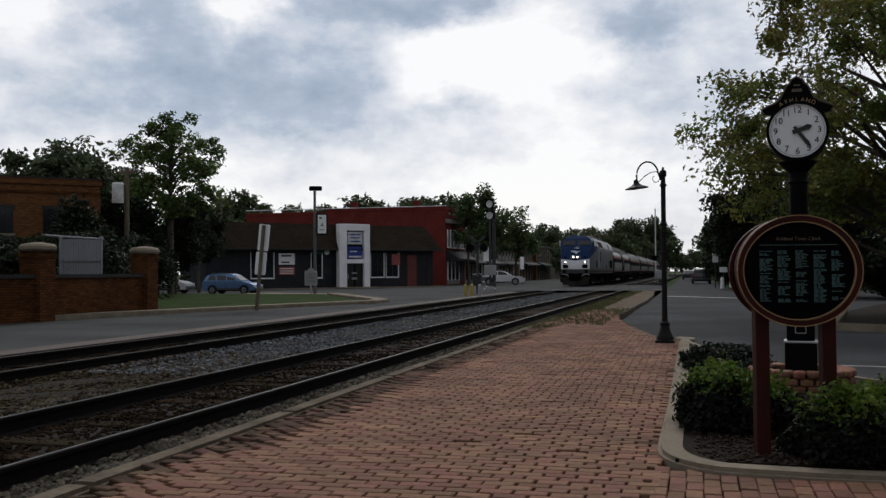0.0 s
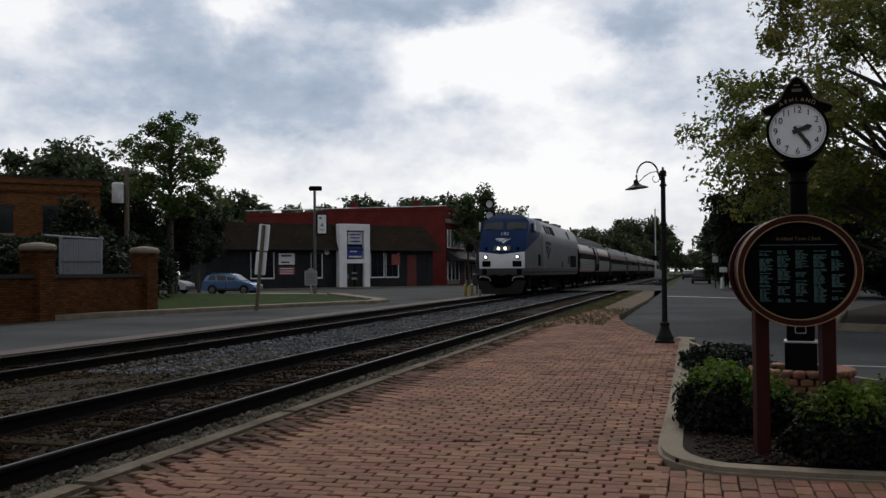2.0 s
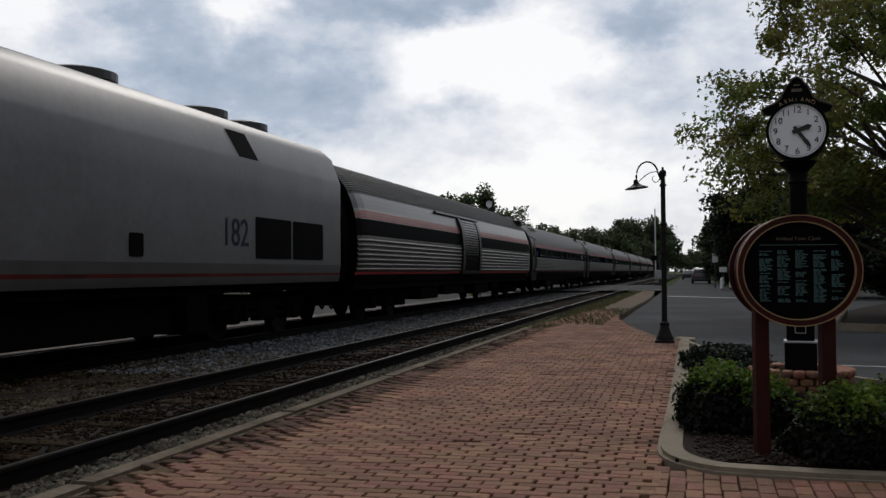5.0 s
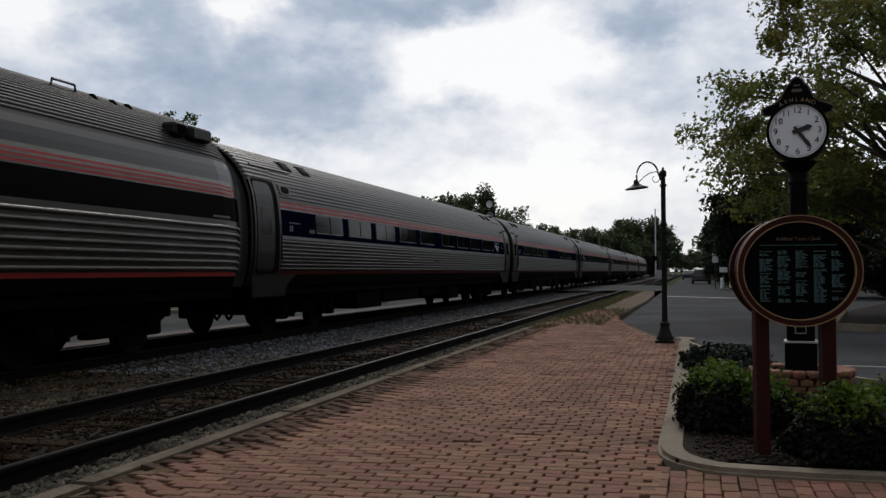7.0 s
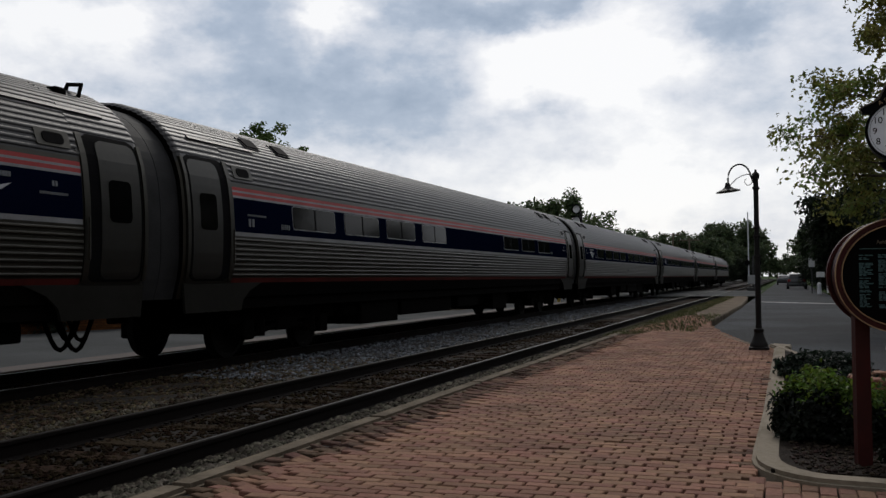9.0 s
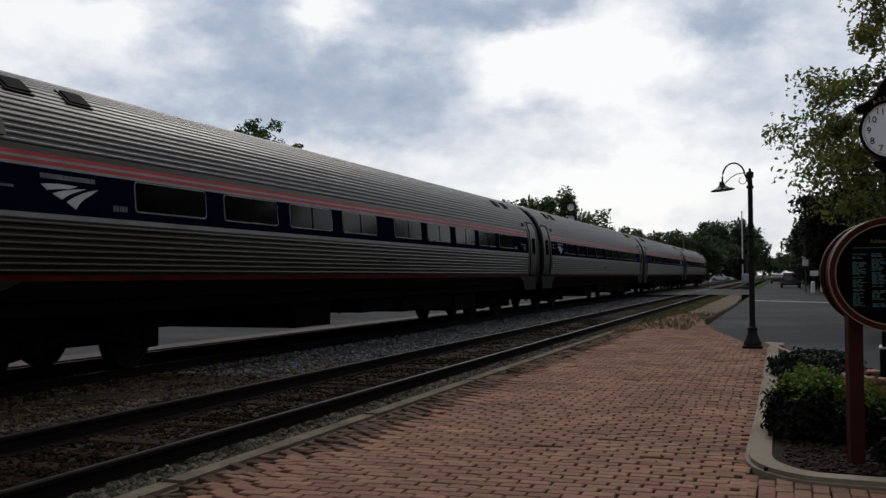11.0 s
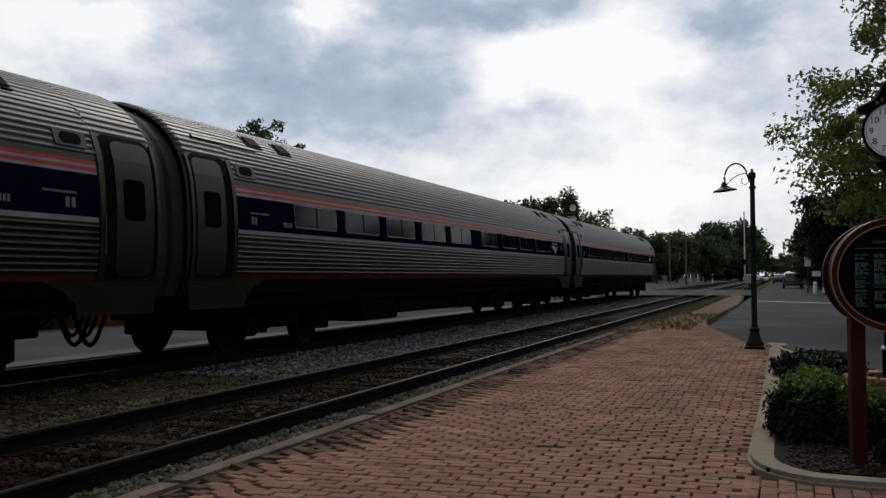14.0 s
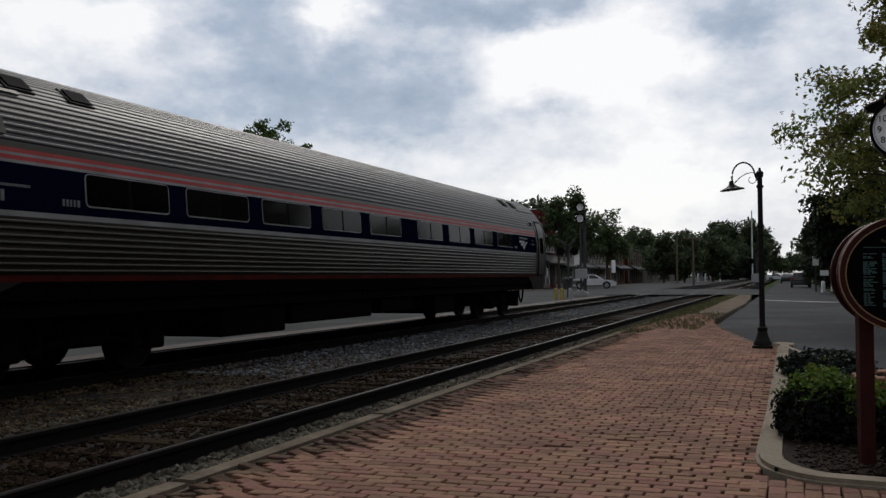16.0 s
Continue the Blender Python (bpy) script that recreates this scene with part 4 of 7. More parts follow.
        for q in (2.15, 3.15):
            for s in (1, -1):
                h = part("roof_hatch", side_panel(s, *span(q + 0.03, q + 0.47), 3.37, 3.56, out=0.03), M["roof_matt"], car, "framed roof hatch")
                part("hatch_opening", side_panel(s, *span(q + 0.07, q + 0.43), 3.39, 3.54, out=0.045), M["band_black"], h)
        part("roof_rib", side_panel(1, *span(0.5, 2.3), 3.3, 3.34, out=0.03), M["roof_steel"], car)
    for y in row:
        for s in (1, -1):
            w = part("window", side_panel(s, y, y + WINDOW_W, 2.09, 2.49, 0.07, out=0.008), M["window_rim"], car, "thin steel window rim")
            for a, b in ((y + 0.02, y + 0.77), (y + 0.83, y + WINDOW_W - 0.02)):
                part("window_pane", side_panel(s, a, b, 2.108, 2.478, 0.05, out=0.014), M["pane"], w)
            part("mullion", side_panel(s, y + 0.74, y + 0.86, 2.108, 2.478, out=0.0125), M["band_black"], w)
    for s in (1, -1):
        def flank(pts):
            return [(s * (half_width(2.22 + z * 0.3) + 0.004), 22.42 + (x * 0.95 if s > 0 else -x * 0.95), 2.2 + z * 0.3) for x, z in pts], (s, 0, 0.1), 0.004
        if emblem:
            part("emblem", swoosh(bmesh.new(), flank), M["mark_pale"], car, "pale emblem of curved bands")
            part("lettering", bars(bmesh.new(), s, 22.0, 22.9, 2.385, 2.44, rng, 0.15), M["mark_grey"], car)
        for a, b, z0, z1 in ((2.62, 2.92, 2.08, 2.16), (1.6, 2.15, 2.24, 2.27), (1.62, 1.82, 2.08, 2.2), (21.42, 21.7, 2.08, 2.15), (23.3, 23.75, 2.24, 2.27), (23.5, 23.6, 2.34, 2.4)):
            part("lettering", bars(bmesh.new(), s, a, b, z0, z1, rng), M["mark_grey"], car)
        part("car_mark", bars(bmesh.new(), s, 12.55, 13.2, 1.55, 1.66, rng), M["band_black"], car, "dark stencilled mark on the fluting")
    under_gear(car, ((6.2, 8.1, 0.36), (8.3, 11.6, 0.46), (12.1, 13.8, 0.52), (15.2, 16.6, 0.36)), COACH)
    running_gear(car, (3.55, COACH - 3.55), 2.6)
    for y, w in ((5.6, 0.5), (8.3, 0.35), (13.9, 0.3), (16.4, 0.45)):
        part("air_tank", lathe([(0.0001, 0), (0.12, 0.02), (0.14, 0.06), (0.14, w + 0.5), (0.12, w + 0.54), (0.0001, w + 0.56)], seg=12, m=Matrix.Translation((1.1, y, 0.66)) @ Matrix.Rotation(radians(-90), 4, "X")), M["under"], car)
    return car


def baggage_car():
    car = thing("baggage_car", (0, 0, 0), "dull stainless steel baggage car with a roll-up door", "railway car")
    keep = (1.2, 1.27, 2.13, 2.17, 2.58, 2.605, 2.645, 2.675, 2.715, 2.745, 2.785, 2.85, 3.15, 3.18)

    def colour(z):
        if z < 1.2:
            return 4
        if z < 1.27 or 2.605 < z < 2.645 or 2.675 < z < 2.715 or 2.745 < z < 2.785:
            return 2
        if 2.17 < z < 2.58:
            return 1
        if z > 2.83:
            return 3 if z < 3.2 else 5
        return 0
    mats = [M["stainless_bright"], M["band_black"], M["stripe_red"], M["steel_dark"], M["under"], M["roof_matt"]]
    prof = fluted_profile([(1.29, 2.13, 0.12, 0.04), (3.2, 3.84, 0.06, 0.012)], 0.1, keep)
    prof = [Vector((p.x, p.y if p.y < 2.85 else 2.85 + (p.y - 2.85) * 1.24)) for p in prof]
    part("body", loft(prof, [(0.45, 0.955), (0.7, 0.985), (1.1, 1.0), (CAR - 1.1, 1.0), (CAR - 0.7, 0.985), (CAR - 0.45, 0.955)], colour), mats, car, "broadly fluted steel body with red pinstripes")
    for y in (0.05, CAR - 0.5):
        part("diaphragm", loft(prof, [(y, 0.82), (y + 0.45, 0.82)], lambda z: 0), M["rubber"], car)
    for s in (1, -1):
        for y0 in (11.2,):
            d = part("roll_door", side_panel(s, y0, y0 + 2.3, 1.3, 3.1, out=0.055), M["band_black"], car, "dark slatted roll-up door")
            for k in range(14):
                part("slat", side_panel(s, y0 + 0.08, y0 + 2.22, 1.85 + 0.088 * k, 1.905 + 0.088 * k, out=0.072), M["steel_dark"], d)
            for a, b in ((y0 - 0.32, y0), (y0 + 2.3, y0 + 2.62)):
                part("door_post", side_panel(s, a, b, 1.22, 3.16, out=0.09), M["stainless_dull"], car)
            part("door_rail", side_panel(s, y0 - 3.2, y0 + 2.9, 3.1, 3.17, out=0.1), M["stainless_dull"], car)
            part("door_sill", side_panel(s, y0 - 0.3, y0 + 2.6, 1.2, 1.3, out=0.095), M["stainless_dull"], car)
    for y in (CAR - 2.4, CAR - 4.6, 2.0):
        part("roof_vent", box(-0.9, -0.2, y, y + 0.6, 3.98, 4.16, bevel=0.04), M["under"], car)
    for ya, yb, m_ in ((CAR - 2.2, CAR - 1.85, "under"), (CAR - 1.7, CAR - 1.0, "roof_steel")):
        h = part("marker_housing", box(1.02, 1.3, ya, yb, 3.5, 3.74, bevel=0.06), M["stainless_dull"], car, "steel housing on the roof edge")
        part("housing_face", box(1.295, 1.312, ya + 0.06, yb - 0.06, 3.54, 3.69), M[m_], h)
    part("roof_rail", tube([(0.75, CAR - 4.6, 3.8), (0.75, CAR - 4.55, 3.99), (0.75, CAR - 4.05, 3.99), (0.75, CAR - 4.0, 3.8)], 0.02, 6), M["stainless_dull"], car)
    for y in (CAR - 3.6, CAR - 3.1, CAR - 2.7):
        part("roof_fitting", lathe([(0.09, 3.9), (0.09, 4.04), (0.04, 4.1)], at=(0.72, y, -0.16), seg=10), M["under"], car)
    for s in (1, -1):
        part("end_post", side_panel(s, CAR - 0.52, CAR - 0.4, 1.25, 2.8, out=-0.03), M["roof_matt"], car)
        part("side_mark", bars(bmesh.new(), s, CAR - 1.5, CAR - 0.9, 2.2, 2.24, random.Random(6)), M["mark_grey"], car)
    under_gear(car, ((6.6, 8.6, 0.42), (9.4, 12.2, 0.5), (14.0, 16.4, 0.42), (17.2, 18.6, 0.55)))
    running_gear(car, (3.95, CAR - 3.95), 2.6, heavy=True)
    return car


SPEED, GAP_AT_7 = 15.654, 15.885
TRAIN = []


def build_train():
    TRAIN.append((locomotive(), GAP_AT_7 - CAR - 20.75, 0))
    TRAIN.append((baggage_car(), GAP_AT_7 - CAR, 0))
    full = coach(FULL_ROW, "stainless steel coach with a dark blue window band and red stripes")
    cafe = coach(CAFE_ROW, "stainless steel cafe coach with a blind stretch amid its windows", emblem=False)
    # the third and fourth coaches run the other way round
    for k in range(6):
        back = k in (2, 3)
        c = full if k == 0 else cafe if k == 1 else copy_thing(full, Matrix())
        if k > 1:
            WHEELSETS.extend(o for o in c.children if o.name.startswith("wheelset"))
        TRAIN.append((c, GAP_AT_7 + CAR * k + (COACH + 0.15 if back else 0), 180 if back else 0))
    # fittings that stand on the first coach alone
    part("roof_gear", tube([(0.9, COACH - 0.5, 3.62), (0.9, COACH - 0.45, 3.78), (0.55, COACH - 0.3, 3.84), (0.5, COACH - 0.3, 3.72)], 0.03, 6), M["under"], full)
    part("roof_gear", box(0.6, 0.95, COACH - 0.95, COACH - 0.75, 3.5, 3.68, bevel=0.04), M["under"], full)


build_train()

# ---- platform: brick paving, kerbs, planting bed ----
PLATFORM = [(-3.46, -4), (-0.24, -4), (-0.24, 6.0), (-0.14, 7.2), (-0.14, 17.5), (-0.56, 18.1), (-1.0, 19.8), (-1.5, 22.4), (-1.9, 25.0), (-2.1, 27.5), (-2.6, 31), (-3.0, 31), (-3.46, 24)]
APRON = [(-0.24, -4), (4.0, -4), (4.0, 6.2), (0.6, 6.2), (0.3, 6.22), (0.0, 6.34), (-0.17, 6.6), (-0.24, 7.0)]


def paver_verts(rng, lx, ly, wob):
    a, b, c = lx / 2, ly / 2, 0.006
    vs = []
    for z, inset in ((-0.075, 0), (-c, 0), (0, c)):
        for sx, sy in ((-1, -1), (1, -1), (1, 1), (-1, 1)):
            vs.append((sx * (a - inset) + rng.uniform(-wob, wob), sy * (b - inset) + rng.uniform(-wob, wob), z + rng.uniform(-wob, wob) * 0.5))
    return vs


PAVER_FACES = [(8, 9, 10, 11)] + [(i + k, (i + 1) % 4 + k, (i + 1) % 4 + k + 4, i + k + 4) for k in (0, 4) for i in range(4)]


def paving():
    rng = random.Random(21)
    floor = thing("platform_paving", (0, 0, 0), "worn red brick paving laid in running bond", "paving", kind="structure")
    bm = bmesh.new()
    for poly in (PLATFORM, APRON):
        bm.faces.new([bm.verts.new((x, y, -0.055)) for x, y in poly])
    part("joint_bed", bm, M["joint"], floor)
    variants = []
    for k in range(5):
        for w, h in ((0.181, 0.0935), (0.0935, 0.181)):
            me = bpy.data.meshes.new("brick")
            me.from_pydata(paver_verts(rng, w, h, 0.0025), [], PAVER_FACES)
            me.materials.append(M["paver_single"])
            variants.append(me)
    cells = []
    j = 0
    y = -3.95
    while y < 31:
        off = 0.1 * (j % 2) + rng.uniform(-0.02, 0.02)
        x = -3.5 + off
        while x < -0.2:
            if inside((x, y), PLATFORM) and (inside((x + 0.03, y), PLATFORM) or x < -1):
                cells.append((x, y, 0))
            elif inside((x - 0.07, y), PLATFORM):
                cells.append((x - 0.05, y, 2))
            x += 0.2
        y += 0.1
        j += 1
    x, j = -0.2, 0
    while x < 3.95:
        y = -3.9 + 0.1 * (j % 2) + rng.uniform(-0.03, 0.03)
        while y < 6.2:
            if inside((x, y + 0.05), APRON) and inside((x, y - 0.1), APRON):
                cells.append((x, y, 1))
            y += 0.2
        x += 0.1
        j += 1
    vs, fs, singles = [], [], 0
    dirty_vs, dirty_fs = [], []
    for x, y, kind in cells:
        edge = min(1.0, max(0.0, (0.52 - (x + 3.46)) / 0.22)) if y < 22 and not kind else 0.0
        rough = edge * (0.55 + 0.45 * math.sin(y * 1.7) ** 2)
        z = rng.gauss(0, 0.0014) - 0.03 * rough + 0.008 * math.sin(x * 2.1 + y * 0.7)
        m = pose(x + rng.gauss(0, 0.002 + 0.012 * rough), y + rng.gauss(0, 0.002 + 0.012 * rough), z, rng.gauss(0, 0.45 + 5 * rough), rng.gauss(0, 0.4 + 5 * rough), rng.gauss(-22 * rough, 0.7 + 8 * rough))
        if rng.random() < 0.004:
            m = m @ Matrix.Translation((0, 0, -0.012))
        if 4.4 < y < 6.3 and singles < 300 and not kind and x > -3.3:
            o = new("brick", variants[2 * rng.randrange(5)])
            o.parent, o.matrix_basis = floor, m
            singles += 1
            continue
        worn = edge > 0.35 or (y < 20 and not kind and x > -0.42 and rng.random() < 0.12)
        to_v, to_f = (dirty_vs, dirty_fs) if worn else (vs, fs)
        k = len(to_v)
        w, h = ((0.181, 0.0935), (0.0935, 0.181), (0.09, 0.0935))[kind]
        to_v.extend(tuple(m @ Vector(v)) for v in paver_verts(rng, w, h, 0.0025))
        to_f.extend(tuple(i + k for i in f) for f in PAVER_FACES)
    for v_list, f_list, material in ((vs, fs, M["paver"]), (dirty_vs, dirty_fs, M["paver_dirty"])):
        me = bpy.data.meshes.new("bricks")
        me.from_pydata(v_list, [], f_list)
        me.materials.append(material)
        o = new("bricks", me)
        o.parent = floor
        tagged(o, kind="stuff")


def kerbs():
    def kerb(path, w, z0, z1, label, stone="concrete"):
        tagged(part("kerb", strip(path, w, z0, z1, 0.028), M[stone]), label, "kerb", kind="structure")
    # edging beside the track, in lengths
    y = -4.0
    rng = random.Random(3)
    while y < 26:
        kerb([(-3.67 + rng.uniform(-0.006, 0.006), y), (-3.67 + rng.uniform(-0.006, 0.006), y + 2.98)], 0.19, -0.25, -0.012 + rng.uniform(-0.006, 0.006), "weathered brown-grey edging stone along the platform", "edging_stone")
        y += 3.0
    # planting bed: left side, rounded corner, front
    path = [(-0.23, 17.75), (-0.23, 13), (-0.23, 9), (-0.25, 7.2)]
    for i in range(7):
        a = radians(180 + 15 * i)
        path.append((0.28 + 0.53 * math.cos(a), 6.75 + 0.72 * math.sin(a)))
    path += [(0.7, 5.99), (2, 5.98), (4.6, 5.98)]
    kerb([(x, y) for x, y in path[::-1]], 0.2, -0.2, 0.036, "weathered concrete kerb round the planting bed")
    kerb([(4.6, 9.6), (2.2, 10.9), (1.3, 12.3), (0.76, 13.5), (0.2, 15.6), (-0.2, 17.75)][::-1], 0.14, -0.25, 0.04, "weathered concrete kerb behind the planting bed")
    kerb([(-0.2, 17.8), (-0.55, 18.15), (-1.0, 19.9), (-1.5, 22.5), (-1.9, 25.1), (-2.05, 27.5), (-1.95, 34), (-1.85, 42), (-2.0, 52), (-2.25, 60)][::-1], 0.14, -0.25, -0.005, "concrete kerb between paving and street", "edging_stone")


paving()
kerbs()
tagged(part("platform_rear", prism([(-3.6, -40), (5.9, -40), (5.9, -4.02), (-3.6, -4.02)], -0.4, -0.01), M["concrete"]), "plain concrete platform before the unseen station house", "platform", kind="structure")
tagged(part("platform_side", prism([(4.02, -4.0), (5.98, -4.0), (5.98, 5.95), (4.02, 5.95)], -0.4, -0.01), M["concrete"]), "plain concrete strip before the unseen station house", "platform", kind="structure")
tagged(part("kerb_corner", prism([(-0.32, 17.5), (0.02, 17.3), (0.05, 17.85), (-0.25, 18.1)], -0.25, 0.024, bevel=0.015), M["concrete"]), "weathered concrete corner block of the kerb", "kerb", kind="structure")
bm = prism([(-0.12, 6.3), (4.6, 6.08), (4.6, 9.6), (2.2, 10.9), (1.3, 12.3), (0.72, 13.5), (0.15, 15.6), (-0.18, 17.6)], -0.2, 0.03)
tagged(part("planting_bed", bm, M["mulch"]), "dark wood mulch in the planting bed", "planting bed", kind="structure")


def bed_region(rng, n):
    out = []
    while len(out) < n:
        y = 6.2 * (15.5 / 6.2) ** rng.uniform(0, 1)
        x = rng.uniform(-0.1, 3.2)
        if 0.0 < x < 0.1 + (17 - y) * 0.25 and y > 6.26 and (x > 0.28 or y > 6.75 or ((x - 0.28) / 0.3) ** 2 + ((y - 6.75) / 0.48) ** 2 < 1):
            out.append((x, y))
    return out


stones("mulch_chips", 7000, bed_region, 0.02, M["chip"], "loose brown bark chips", 12, lambda x, y: 0.035)
bm = bmesh.new()
for poly in ([(-3.62, 26), (-2.9, 24), (-2.1, 27.5), (-1.95, 42), (-2.25, 60), (-2.6, 62), (-3.62, 62)],):
    add_prism(bm, poly, -0.3, -0.03)
tagged(part("verge", bm, M["dirt"]), "bare earth strip with weeds beside the track", "verge", kind="structure")
bm = prism([(-11.42, -20), (-10.78, -20), (-10.78, 60), (-11.42, 60)], -0.3, -0.05)
tagged(part("brick_edging", bm, mat("edging", (0.066, 0.0396, 0.03135), 0.85, col2=(0.0396, 0.0264, 0.02145), scale=2, fine=14)), "red brick strip between street and track", "paving", kind="structure")
for name, pts in (("parking_line", [(0.95, 14.6), (3.4, 14.25), (3.4, 14.35), (0.95, 14.7)]), ("stop_line", [(-1.5, 52.2), (4.8, 45.6), (4.9, 46.2), (-1.4, 52.9)])):
    tagged(part(name, prism(pts, -0.15, -0.122), M["paint_white"]), "worn white painted line on the asphalt", "road marking", kind="structure")


def blades(name, count, region, height, label, seed, zf):
    """Thin upright weeds and grass."""
    rng = np.random.default_rng(seed)
    vs, fs = [], []
    for x, y in region(rng, count):
        h, a = height * rng.uniform(0.4, 1.2), rng.uniform(0, 6.28)
        w = 0.012 * rng.uniform(0.6, 1.6)
        lx, ly = h * 0.6 * math.cos(a), h * 0.6 * math.sin(a)
        z = zf(x, y)
        k = len(vs)
        vs += [(x - w * math.sin(a), y + w * math.cos(a), z), (x + w * math.sin(a), y - w * math.cos(a), z), (x + lx * 0.5, y + ly * 0.5, z + h * 0.7), (x + lx, y + ly, z + h * 0.9)]
        fs += [(k, k + 1, k + 2), (k + 1, k + 3, k + 2)]
    me = bpy.data.meshes.new(name)
    me.from_pydata(vs, [], fs)
    me.materials.append(M["weed"])
    return tagged(new(name, me), label, "weeds", kind="stuff")


blades("weeds", 9000, spread(-3.95, -2.95, 21, 60), 0.1, "dry yellow-green weeds along the track edge", 31, lambda x, y: -0.06 if x > -3.6 else -0.13)
blades("kerb_weeds", 700, spread(-2.9, -2.0, 22, 32), 0.1, "tufts of weeds at the end of the paving", 32, lambda x, y: -0.02)

# ---- street clock, board, lamp and signs ----
M.update(
    iron=mat("iron", (0.00294, 0.00294, 0.00336), 0.6, spec=0.06, col2=(0.00294, 0.00294, 0.00294), scale=5, bump=0.06),
    dial=mat("dial", (0.82, 0.84, 0.88), 0.35, col2=(0.76, 0.78, 0.82), scale=4, bump=0.0),
    ink=mat("ink", (0.012, 0.012, 0.014), 0.5, bump=0),
    gilt=mat("gilt", (0.3689, 0.2499, 0.1309), 0.5, col2=(0.2677, 0.1666, 0.0833), bump=0),
    bronze=mat("bronze", (0.112, 0.084, 0.056), 0.5, bump=0),
    post_red=mat("post_red", (0.045, 0.0063, 0.00495), 0.6, spec=0.2, col2=(0.027, 0.00495, 0.00405), scale=4, fine=30, bump=0.1),
    board_black=mat("board_black", (0.0018, 0.0018, 0.0018), 0.7, spec=0.05, scale=4, bump=0.02),
    board_text=mat("board_text", (0.0585, 0.1346, 0.1404), 0.6, bump=0),
    lamp_black=mat("lamp_black", (0.00504, 0.0042, 0.0042), 0.6, spec=0.2, col2=(0.00756, 0.00588, 0.00504), scale=6, bump=0.08),
    sign_grey=mat("sign_grey", (0.345, 0.3525, 0.3525), 0.5, col2=(0.27, 0.2775, 0.2775), scale=3),
    sign_white=mat("sign_white", (0.88, 0.89, 0.9), 0.5, col2=(0.78, 0.79, 0.8), scale=3, bump=0.02),
    wood_post=mat("wood_post", (0.15, 0.12, 0.0825), 0.85, col2=(0.0825, 0.06375, 0.045), scale=3, fine=30, stretch=(6, 6, 1)),
    steel=mat("steel", (0.165, 0.165, 0.165), 0.55, metal=0.5, scale=3),
    yellow=mat("yellow", (0.45, 0.33, 0.05), 0.6, col2=(0.3, 0.22, 0.05), scale=4),
    ring_brick=mat("ring_brick", (0.27, 0.12, 0.06), 0.85, col2=(0.14, 0.06, 0.035), scale=6, random_by="object", spread=0.35, bump=0.3),
    mast=mat("mast", (0.0546, 0.0546, 0.0567), 0.6, metal=0.3, scale=3),
    teal=mat("teal", (0.0225, 0.12, 0.105), 0.6),
    sign_blue=mat("sign_blue", (0.02, 0.045, 0.30), 0.5, bump=0),
    sign_red=mat("sign_red", (0.375, 0.09, 0.075), 0.5, bump=0),
    lens=mat("lens", (0.75, 0.76, 0.77), 0.4, bump=0),
)
UP = Matrix.Rotation(radians(90), 4, "X")


def ellipse(a, b, n=56):
    return [(a * math.cos(2 * math.pi * i / n), b * math.sin(2 * math.pi * i / n)) for i in range(n)]


def disc(a, b, y0, y1, z, bevel=0.0, n=56):
    """An upright elliptic plate, front at -y."""
    return prism(ellipse(a, b, n), -y1, -y0, bevel=bevel, m=Matrix.Translation((0, 0, z)) @ UP)


def ring(a, b, w, y0, y1, z, n=64):
    bm = bmesh.new()
    o, i_ = ellipse(a, b, n), ellipse(a - w, b - w, n)
    rows = [[bm.verts.new((x, y, z + q)) for x, q in e] for e, y in ((o, y1), (o, y0), (i_, y0), (i_, y1))]
    for r0, r1 in zip(rows, rows[1:] + rows[:1]):
        for k in range(n):
            bm.faces.new((r0[k], r0[(k + 1) % n], r1[(k + 1) % n], r1[k]))
    bmesh.ops.recalc_face_normals(bm, faces=bm.faces[:])
    return bm


def put_text(body, size, x, y, z, material, parent, turn=0.0, depth=0.003, name="lettering"):
    t = text_mesh(body, size, depth)
    bmesh.ops.transform(t, matrix=Matrix.Translation((x, y, z)) @ UP @ Matrix.Rotation(radians(turn), 4, "Z"), verts=t.verts[:])
    return part(name, t, material, parent)


